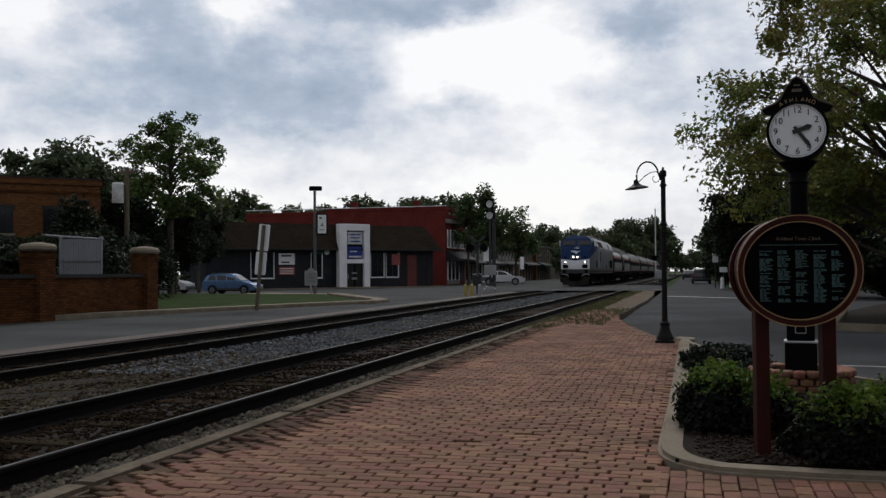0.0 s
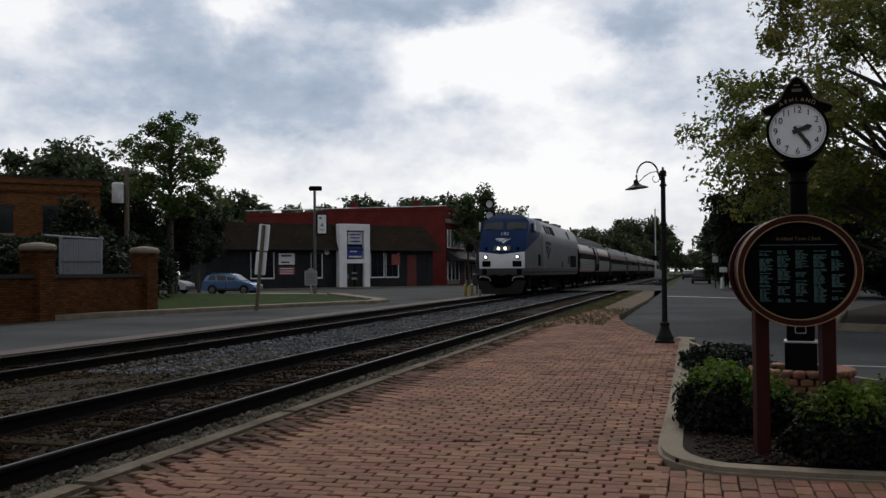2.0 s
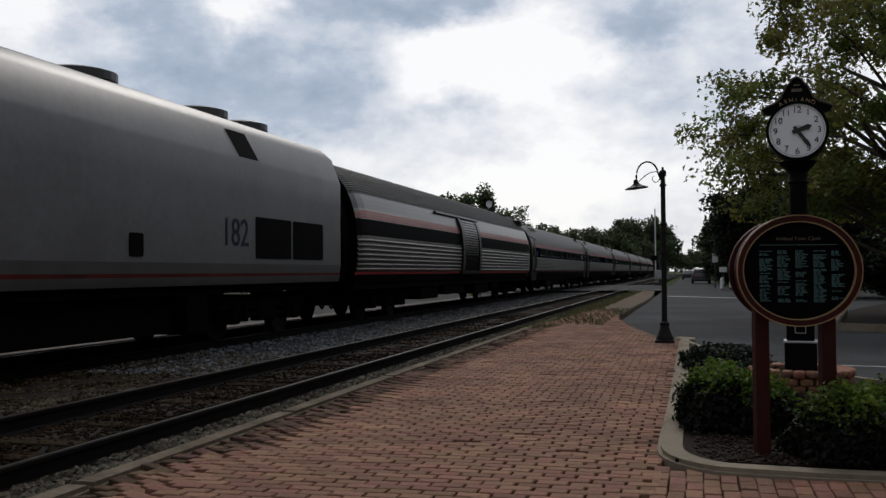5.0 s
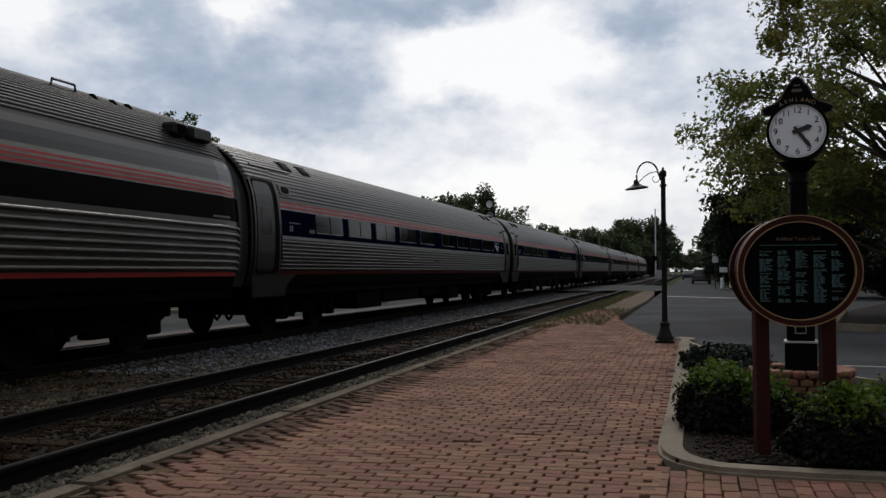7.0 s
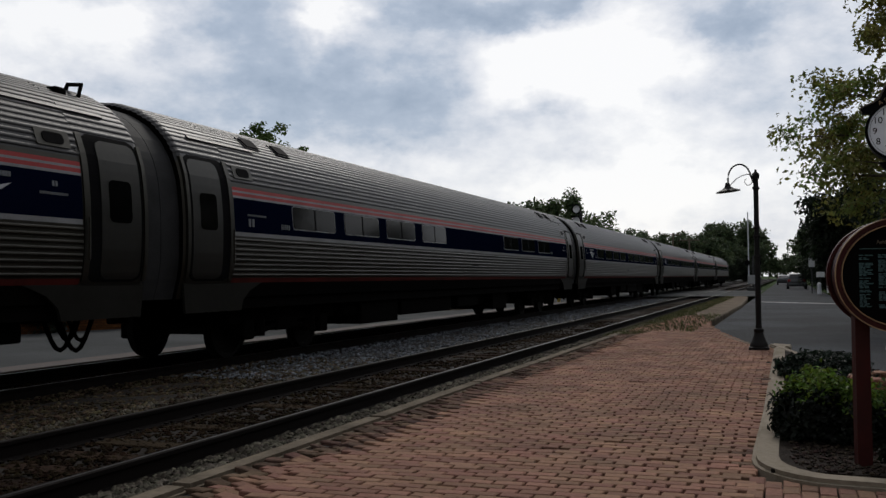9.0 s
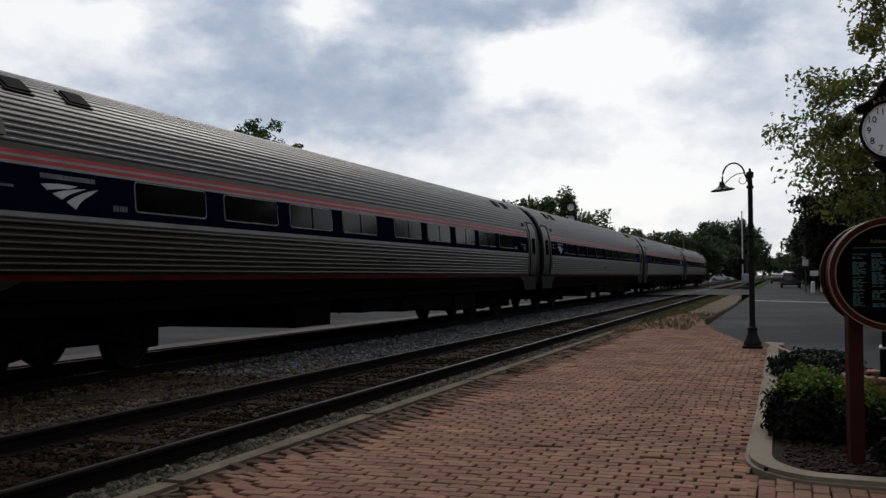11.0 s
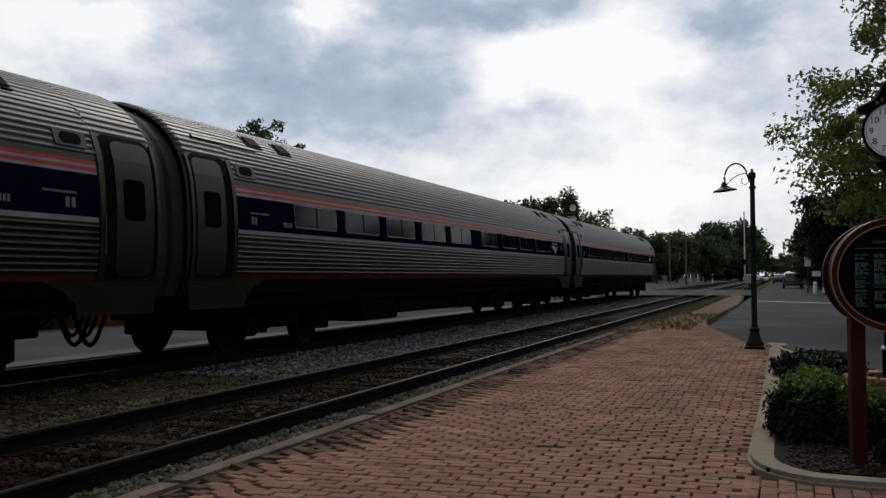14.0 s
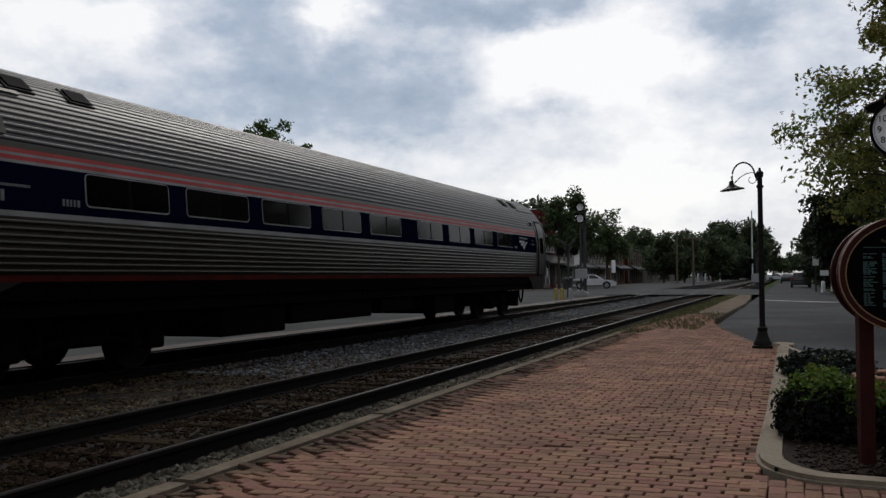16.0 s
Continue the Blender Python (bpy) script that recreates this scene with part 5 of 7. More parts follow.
def street_clock():
    c = thing("street_clock", (1.07, 10.34, 0), "black iron street clock with a white dial, showing 2:24", "clock", rz=-5.9)
    part("plinth", box(-0.155, 0.155, -0.155, 0.155, 0.2, 0.5, bevel=0.012), M["iron"], c)
    part("plinth_moulding", box(-0.162, 0.162, -0.162, 0.162, 0.5, 0.52, bevel=0.006), M["stripe_white"], c, "pale moulding")
    part("lower_post", box(-0.135, 0.135, -0.135, 0.135, 0.52, 0.95, bevel=0.015), M["iron"], c)
    bm = bmesh.new()
    for s in (-0.05, 0.05):
        add_box(bm, s - 0.004, s + 0.004, -0.143, -0.13, 0.6, 0.71)
    for z in (0.6, 0.706):
        add_box(bm, -0.05, 0.05, -0.143, -0.13, z - 0.004, z + 0.004)
    part("panel_frame", bm, M["sign_grey"], c)
    bm = lathe([(0.13, 0.95), (0.135, 0.99), (0.095, 1.03), (0.09, 1.6), (0.088, 2.12), (0.105, 2.14), (0.09, 2.17), (0.09, 2.24), (0.15, 2.3), (0.19, 2.35)], seg=28)
    part("column", bm, M["iron"], c, smooth=True)
    bm = bmesh.new()
    for s in (-0.06, 0.06):
        add_box(bm, s - 0.004, s + 0.004, -0.108, -0.09, 1.7, 2.04)
    for z in (1.7, 2.04):
        add_box(bm, -0.064, 0.064, -0.108, -0.09, z - 0.004, z + 0.004)
    part("column_panel", bm, M["iron"], c)
    head = part("clock_head", disc(0.3, 0.3, -0.13, 0.13, 2.655, bevel=0.02), M["iron"], c)
    for s, y0 in ((1, -0.145), (-1, 0.13)):
        part("dial", disc(0.272, 0.272, y0, y0 + 0.015, 2.655), M["dial"], c, "white dial with black numerals")
    part("rim", ring(0.3, 0.3, 0.026, -0.165, -0.12, 2.655), M["iron"], c)
    part("minute_track", ring(0.258, 0.258, 0.005, -0.1485, -0.14, 2.655), M["sign_grey"], c)
    for k in range(1, 13):
        a = radians(90 - 30 * k)
        put_text(str(k), 0.09, 0.21 * math.cos(a), -0.148, 2.655 + 0.21 * math.sin(a), M["ink"], c, name="numeral")
    for ang, ln, w, nm in ((90 - 72, 0.15, 0.024, "hour_hand"), (90 - 144, 0.225, 0.018, "minute_hand")):
        m = Matrix.Translation((0, -0.156, 2.655)) @ UP @ Matrix.Rotation(radians(ang), 4, "Z")
        part(nm, prism([(-0.05, -w * 0.9), (ln * 0.55, -w), (ln * 0.7, -w * 1.25), (ln, 0), (ln * 0.7, w * 1.25), (ln * 0.55, w), (-0.05, w * 0.9)], 0, 0.006, m=m), M["ink"], c)
    part("hub", lathe([(0.03, 0), (0.03, 0.012)], seg=16, m=Matrix.Translation((0, -0.156, 2.655)) @ UP), M["ink"], c)
    part("maker_mark", box(-0.035, 0.035, -0.1485, -0.14, 2.70, 2.706), M["sign_grey"], c)
    crest = [(-0.33, 2.86), (-0.345, 2.905), (-0.3, 2.93), (-0.22, 2.96), (-0.165, 3.0), (-0.13, 3.07), (-0.105, 3.13), (-0.07, 3.16), (-0.05, 3.2), (0, 3.225)]
    pts = crest + [(-x, z) for x, z in crest[-2::-1]] + [(0.26, 2.85), (0.14, 2.93), (0, 2.96), (-0.14, 2.93), (-0.26, 2.85)]
    part("crest", prism([(x, z) for x, z in pts], -0.05, 0.05, m=UP), M["iron"], c)
    part("crest_edge", tube([(x, -0.055, z) for x, z in crest + [(-x, z) for x, z in crest[-2::-1]]], 0.01, 6), M["bronze"], c)
    for i, ch in enumerate("ASHLAND"):
        a = radians(90 - 9.2 * (i - 3))
        put_text(ch, 0.062, 0.335 * math.cos(a), -0.055, 2.655 + 0.335 * math.sin(a) * 0.99, M["gilt"], c, turn=-9.2 * (i - 3))
    part("year_bar", box(-0.05, 0.05, -0.056, -0.048, 3.07, 3.1), M["bronze"], c)
    part("year_bar", box(-0.03, 0.03, -0.056, -0.048, 3.13, 3.145), M["bronze"], c)
    # ring of bricks round its foot
    r = thing("brick_ring", (1.07, 10.34, 0.03), "low round planter wall of tan and red bricks", "planter")
    part("core", lathe([(0.4, 0), (0.4, 0.15)], seg=28), M["joint"], r)
    me = mesh_of(box(-0.058, 0.058, -0.07, 0.07, 0, 0.068, bevel=0.014), M["ring_brick"], "brick")
    cap = mesh_of(box(-0.058, 0.058, -0.09, 0.09, 0, 0.075, bevel=0.025), M["ring_brick"], "brick")
    for course in range(3):
        for k in range(22):
            o = new("brick", cap if course == 2 else me)
            a = (k + 0.5 * (course % 2)) / 22 * 360
            o.parent = r
            o.matrix_basis = pose(0.43 * math.cos(radians(a)), 0.43 * math.sin(radians(a)), 0.07 * course, 0, 0, a + 90)


def info_board():
    b = thing("information_board", (0.65, 6.65, 0.03), "oval black notice board with red frame on two red posts", "notice board", rz=13)
    for x in (-0.222, 0.212):
        part("post", box(x - 0.045, x + 0.045, -0.045, 0.045, -0.1, 1.2, bevel=0.006), M["post_red"], b, "dark red square post")
    z = 1.205
    part("drum", disc(0.375, 0.33, -0.05, 0.1, z), M["board_black"], b)
    part("back_panel", disc(0.395, 0.352, 0.085, 0.125, z, bevel=0.008), M["post_red"], b)
    part("front_panel", disc(0.395, 0.352, -0.1, -0.05, z, bevel=0.008), M["board_black"], b)
    part("frame", ring(0.405, 0.362, 0.034, -0.125, -0.06, z), M["post_red"], b, "dark red oval frame")
    part("edge_line", ring(0.407, 0.364, 0.006, -0.128, -0.12, z), M["gilt"], b)
    part("gilt_line", ring(0.366, 0.323, 0.0065, -0.122, -0.1, z), M["gilt"], b, "thin gold oval line")
    put_text("Ashland Town Clock", 0.034, 0, -0.104, z + 0.208, M["bronze"], b, depth=0.002)
    part("rule", box(-0.25, 0.25, -0.1035, -0.1, z + 0.166, z + 0.17), M["board_text"], b)
    rng = random.Random(8)
    tops = (0.14, 0.142, 0.142, 0.14, 0.138)
    for col in range(5):
        zz = z + tops[col] - 0.01
        bm = bmesh.new()
        x0 = -0.252 + 0.116 * col
        low = z - (0.205 if col < 4 else 0.195)
        while zz > low:
            if rng.random() > 0.1:
                w = rng.uniform(0.035, 0.085)
                cut = w * rng.uniform(0.35, 0.6)
                add_box(bm, x0, x0 + cut - 0.004, -0.1025, -0.1, zz - 0.0055, zz)
                add_box(bm, x0 + cut + 0.004, x0 + w, -0.1025, -0.1, zz - 0.0055, zz)
            zz -= 0.0085 if rng.random() > 0.06 else 0.03
        part("text_column", bm, M["board_text"], b, "column of small pale lines")["kind"] = "stuff"


def street_lamp():
    l = thing("street_lamp", (-0.47, 16.95, -0.01), "black iron street lamp with a curved arm and hooded shade", "street lamp")
    part("base", box(-0.165, 0.165, -0.165, 0.165, 0, 0.05, bevel=0.01), M["lamp_black"], l)
    part("base_bell", lathe([(0.15, 0.05), (0.15, 0.09), (0.125, 0.13), (0.085, 0.24), (0.075, 0.29), (0.085, 0.31), (0.085, 0.345), (0.055, 0.37), (0.05, 0.42)], seg=20), M["lamp_black"], l, smooth=True)
    part("pole", lathe([(0.048, 0.4), (0.044, 1.6), (0.04, 2.96)], seg=16), M["lamp_black"], l, smooth=True)
    for z in (1.55, 1.9, 2.05, 2.72):
        part("collar", lathe([(0.055, z), (0.062, z + 0.02), (0.055, z + 0.045)], seg=16), M["lamp_black"], l)
    part("cap", lathe([(0.055, 2.9), (0.06, 2.93), (0.06, 2.99), (0.02, 3.02), (0.02, 3.06)], seg=14), M["lamp_black"], l)
    arc = [(-0.04, 0, 2.84)]
    for i in range(13):
        a = radians(10 + 170 * i / 12)
        arc.append((-0.265 + 0.185 * math.cos(a), 0, 2.93 + 0.235 * math.sin(a)))
    arc.append((-0.45, 0, 2.84))
    part("arm", tube(arc, 0.014, 8), M["lamp_black"], l)
    part("arm_brace", tube([(-0.05, 0, 2.95)] + [(-0.12 - 0.1 * k, 0, 2.99 - 0.02 * k * k) for k in range(4)], 0.008, 6), M["lamp_black"], l)
    part("scroll", tube([(-0.06 - 0.06 * (1 - math.cos(radians(30 * k))), 0, 2.86 - 0.06 * math.sin(radians(30 * k))) for k in range(9)], 0.007, 6), M["lamp_black"], l)
    m = Matrix.Translation((-0.45, 0, 2.7)) @ Matrix.Rotation(radians(-6), 4, "Y")
    part("shade", lathe([(0.205, 0.0), (0.2, 0.012), (0.1, 0.05), (0.05, 0.09), (0.035, 0.15), (0.02, 0.16)], seg=24, m=m), M["lamp_black"], l, "hooded metal shade", smooth=True)
    part("finial_wire", tube([(-0.45, 0, 2.86), (-0.47, 0, 2.93)], 0.006, 6), M["lamp_black"], l)


def signs():
    s = thing("roadside_sign", (-14.8, 30.5, 0.0), "two white boards seen from behind on a leaning wooden post", "sign")
    lean = pose(0, 0, 0, 0, 5.5, 0)
    bm = box(-0.05, 0.05, -0.05, 0.05, -0.2, 2.95, bevel=0.006)
    bmesh.ops.transform(bm, matrix=lean, verts=bm.verts[:])
    part("post", bm, M["wood_post"], s)
    for z0, z1, dx in ((2.05, 2.98, 0.0), (1.2, 2.0, -0.03)):
        bm = prism(rounded(-0.2 + dx, 0.2 + dx, z0, z1, 0.05), -0.02, 0.02, m=Matrix.Translation((0, 0.09, 0)) @ UP)
        bmesh.ops.transform(bm, matrix=lean, verts=bm.verts[:])
        part("sign_board", bm, M["sign_white"], s, "white board")
    k = thing("historical_marker", (-22.15, 53.0, lie(-22.15, 53)), "grey cast metal marker on a post in the grass", "sign", rz=22)
    part("post", lathe([(0.05, 0), (0.05, 0.7)], seg=12), M["sign_grey"], k)
    part("plate", prism(rounded(-0.38, 0.38, 0.65, 1.55, 0.06) , -0.03, 0.03, bevel=0.008, m=UP), M["sign_grey"], k)
    part("crest", prism([(-0.22, 1.5), (0.22, 1.5), (0.14, 1.68), (-0.14, 1.68)], -0.03, 0.03, m=UP), M["sign_grey"], k)
    bm = bmesh.new()
    for q in range(8):
        add_box(bm, -0.3, 0.3, -0.036, -0.028, 0.78 + 0.085 * q, 0.81 + 0.085 * q)
    part("lettering", bm, M["steel"], k)
    f = thing("floodlight_pole", (-22.55, 54.6, lie(-22.5, 54)), "tall grey pole with a floodlight and a hanging sign", "lamp post", rz=22)
    part("pole", lathe([(0.1, 0), (0.08, 6.6)], seg=14), M["steel"], f)
    part("floodlight", box(-0.35, 0.45, -0.2, 0.2, 6.5, 6.78, bevel=0.08), M["iron"], f)
    part("sign_frame", box(0.1, 0.78, -0.08, 0.08, 3.75, 5.1, bevel=0.02), M["iron"], f)
    bd = part("sign_face", box(0.18, 0.7, -0.1, -0.06, 3.85, 5.0, bevel=0.01), M["sign_white"], f, "white sign with dark marks")
    for q, (x0, x1, z0, z1) in enumerate(((0.28, 0.42, 4.75, 4.88), (0.35, 0.55, 4.3, 4.36), (0.42, 0.48, 4.36, 4.5), (0.3, 0.6, 4.05, 4.09))):
        part("mark", box(x0, x1, -0.106, -0.098, z0, z1), M["teal"], bd)
    # bollards and railway signals by the crossing
    for x in (-12.05, -11.7, -11.25):
        bo = thing("bollard", (x, 50.6, -0.06), "yellow steel bollard beside the crossing" if x < -11.5 else "pale grey post beside the crossing", "bollard", "crossing bollards")
        part("post", lathe([(0.1, 0), (0.1, 0.55), (0.07, 0.62), (0.0001, 0.64)], seg=14), M["yellow"] if x < -11.5 else M["sign_grey"], bo)
    m = thing("railway_signal", (-12.83, 61.0, -0.06), "tall grey mast with two round signal heads", "railway signal")
    part("mast", lathe([(0.12, 0), (0.07, 0.1), (0.065, 6.1)], seg=12), M["mast"], m)
    for z in (5.75, 5.0):
        part("signal_head", disc(0.3, 0.3, -0.12, -0.07, z), M["iron"], m)
        part("backplate", disc(0.22, 0.24, -0.15, -0.12, z + 0.02), M["lens"], m)
        part("hood", box(-0.3, 0.3, -0.3, -0.1, z + 0.26, z + 0.32), M["iron"], m)
    part("relay_box", box(-0.35, 0.35, -0.3, 0.25, 1.1, 1.75, bevel=0.03), M["sign_grey"], m)
    part("footing", prism([(-0.4, -0.4), (0.4, -0.4), (0.4, 0.4), (-0.4, 0.4)], 0, 0.35, bevel=0.15), M["sign_grey"], m)
    part("ladder", box(0.12, 0.34, 0.1, 0.14, 0.3, 5.6), M["mast"], m)
    g = thing("crossing_signal", (-12.45, 55.5, -0.06), "grey crossing post with lamps, gate motor and sign board", "crossing signal")
    part("pole", lathe([(0.09, 0), (0.07, 3.1)], seg=12), M["mast"], g)
    part("gate_motor", box(-0.3, 0.25, -0.25, 0.25, 0.5, 1.2, bevel=0.05), M["mast"], g)
    for s_ in (-1, 1):
        part("lamp_hood", prism(ellipse(0.24, 0.24, 24), 0.06, 0.14, m=Matrix.Translation((s_ * 0.42, 0, 2.75)) @ UP), M["iron"], g)
        bm = box(-0.6, 0.6, -0.12, -0.1, -0.07, 0.07)
        bmesh.ops.transform(bm, matrix=Matrix.Translation((0, 0, 3.05)) @ Matrix.Rotation(radians(40 * s_), 4, "Y"), verts=bm.verts[:])
        part("cross_arm", bm, M["mast"], g)
    part("lamp_bar", box(-0.5, 0.5, -0.04, 0.04, 2.72, 2.78), M["mast"], g)
    part("counterweight", box(-0.12, 0.12, -0.6, 0.5, 1.0, 1.15, bevel=0.02), M["mast"], g)
    part("notice", box(0.36, 0.68, -0.03, 0.03, 1.95, 2.8), M["sign_white"], g, "white notice board")
    e = thing("crossing_gate", (-2.7, 84.5, -0.05), "raised crossing gate arm on a grey post with lamps", "crossing signal")
    part("pole", lathe([(0.09, 0), (0.07, 3.0)], seg=12), M["mast"], e)
    part("gate_arm", box(-0.4, -0.3, -0.03, 0.03, 0.8, 6.7), M["lens"], e, "upright pale gate arm")
    part("gate_motor", box(-0.45, 0.3, -0.3, 0.3, 0.6, 1.35, bevel=0.05), M["sign_grey"], e)
    part("footing", box(-0.5, 0.5, -0.4, 0.4, 0, 0.3, bevel=0.05), M["mast"], e)
    for s_ in (-1, 1):
        part("lamp_hood", prism(ellipse(0.24, 0.24, 24), 0.06, 0.14, m=Matrix.Translation((s_ * 0.45, 0, 2.4)) @ UP), M["iron"], e)
    for x, y, z0, z1, w in ((1.72, 75, 1.95, 2.95, 0.42), (-17.2, 98, 1.6, 2.9, 0.4), (2.4, 78, 1.2, 1.6, 0.6)):
        p = thing("banner_sign", (x, y, -0.1), "small white sign on a thin post beside the street", "sign", "street signs")
        part("post", lathe([(0.05, 0), (0.04, z1)], seg=10), M["mast"], p)
        part("face", box(-w / 2, w / 2, -0.09, -0.05, z0, z1, bevel=0.01), M["sign_white"], p)


street_clock()
info_board()
street_lamp()
signs()


# ---- buildings ----
def brick_mat(name, c1, c2, mortar, size=1.0, bump=0.3, along="x"):
    m = mat(name, c1, 0.95, col2=c2, bump=0, spec=0.1)
    nt = m.node_tree
    N, L = nt.nodes.new, nt.links.new
    b = nt.nodes["Principled BSDF"]
    tc = N("ShaderNodeTexCoord")
    sep, com = N("ShaderNodeSeparateXYZ"), N("ShaderNodeCombineXYZ")
    L(tc.outputs["Object"], sep.inputs[0])
    add = N("ShaderNodeMath")
    L(sep.outputs[0], add.inputs[0])
    L(sep.outputs[1], add.inputs[1])
    L(add.outputs[0], com.inputs[0])
    L(sep.outputs[2], com.inputs[1])
    br = N("ShaderNodeTexBrick")
    L(com.outputs[0], br.inputs["Vector"])
    br.inputs["Color1"].default_value, br.inputs["Color2"].default_value, br.inputs["Mortar"].default_value = (*c1, 1), (*c2, 1), (*mortar, 1)
    br.inputs["Scale"].default_value = 1.0
    br.inputs["Brick Width"].default_value, br.inputs["Row Height"].default_value, br.inputs["Mortar Size"].default_value = 0.21 * size, 0.073 * size, 0.008 * size
    mx = N("ShaderNodeMix")
    mx.data_type, mx.blend_type = "RGBA", "MULTIPLY"
    mx.inputs[0].default_value = 0.6
    old = b.inputs["Base Color"].links[0].from_socket
    no = N("ShaderNodeTexNoise")
    no.inputs["Scale"].default_value = 0.7
    no.inputs["Detail"].default_value = 6
    L(tc.outputs["Object"], no.inputs[0])
    rp = N("ShaderNodeMapRange")
    L(no.outputs["Fac"], rp.inputs[0])
    rp.inputs[1].default_value, rp.inputs[2].default_value, rp.inputs[3].default_value, rp.inputs[4].default_value = 0.3, 0.7, 0.6, 1.2
    L(br.outputs["Color"], mx.inputs[6])
    L(rp.outputs[0], mx.inputs[7])
    L(mx.outputs[2], b.inputs["Base Color"])
    bp = N("ShaderNodeBump")
    bp.inputs["Strength"].default_value, bp.inputs["Distance"].default_value = bump, 0.01
    bp.invert = True
    L(br.outputs["Fac"], bp.inputs["Height"])
    L(bp.outputs[0], b.inputs["Normal"])
    return m


M.update(
    brick_wall=brick_mat("brick_wall", (0.125, 0.048, 0.014), (0.06, 0.022, 0.008), (0.03, 0.02, 0.012)),
    brick_tan=brick_mat("brick_tan", (0.2, 0.085, 0.032), (0.12, 0.05, 0.02), (0.06, 0.035, 0.02)),
    brick_red=brick_mat("brick_red", (0.192, 0.036, 0.028), (0.152, 0.028, 0.024), (0.12, 0.032, 0.028)),
    brick_grey=brick_mat("brick_grey", (0.04005, 0.04216, 0.04848), (0.02951, 0.03078, 0.03584), (0.02108, 0.02108, 0.02319)),
    shingle=brick_mat("shingle", (0.04845, 0.03468, 0.02295), (0.0357, 0.0255, 0.01734), (0.01785, 0.01326, 0.00969), size=1.6, bump=0.5),
    trim_white=mat("trim_white", (0.9, 0.9, 0.93), 0.55, col2=(0.76, 0.76, 0.79), scale=1.5, bump=0.03),
    glass_dark=mat("glass_dark", (0.015, 0.018, 0.022), 0.1, scale=1, bump=0, spec=0.6),
    door_black=mat("door_black", (0.015, 0.015, 0.017), 0.3, bump=0),
    awning=mat("awning", (0.01275, 0.01275, 0.01428), 0.8, scale=2),
    stucco=mat("stucco", (0.255, 0.2397, 0.2142), 0.85, col2=(0.1938, 0.1785, 0.1581), scale=1.2),
    roof_dark=mat("roof_dark", (0.0306, 0.02958, 0.02805), 0.9, scale=1.0),
    mesh_white=mat("mesh_white", (0.255, 0.2703, 0.2958), 0.6, col2=(0.204, 0.2193, 0.2397), scale=2, bump=0.05),
    door_red=mat("door_red", (0.16, 0.03, 0.025), 0.5),
)


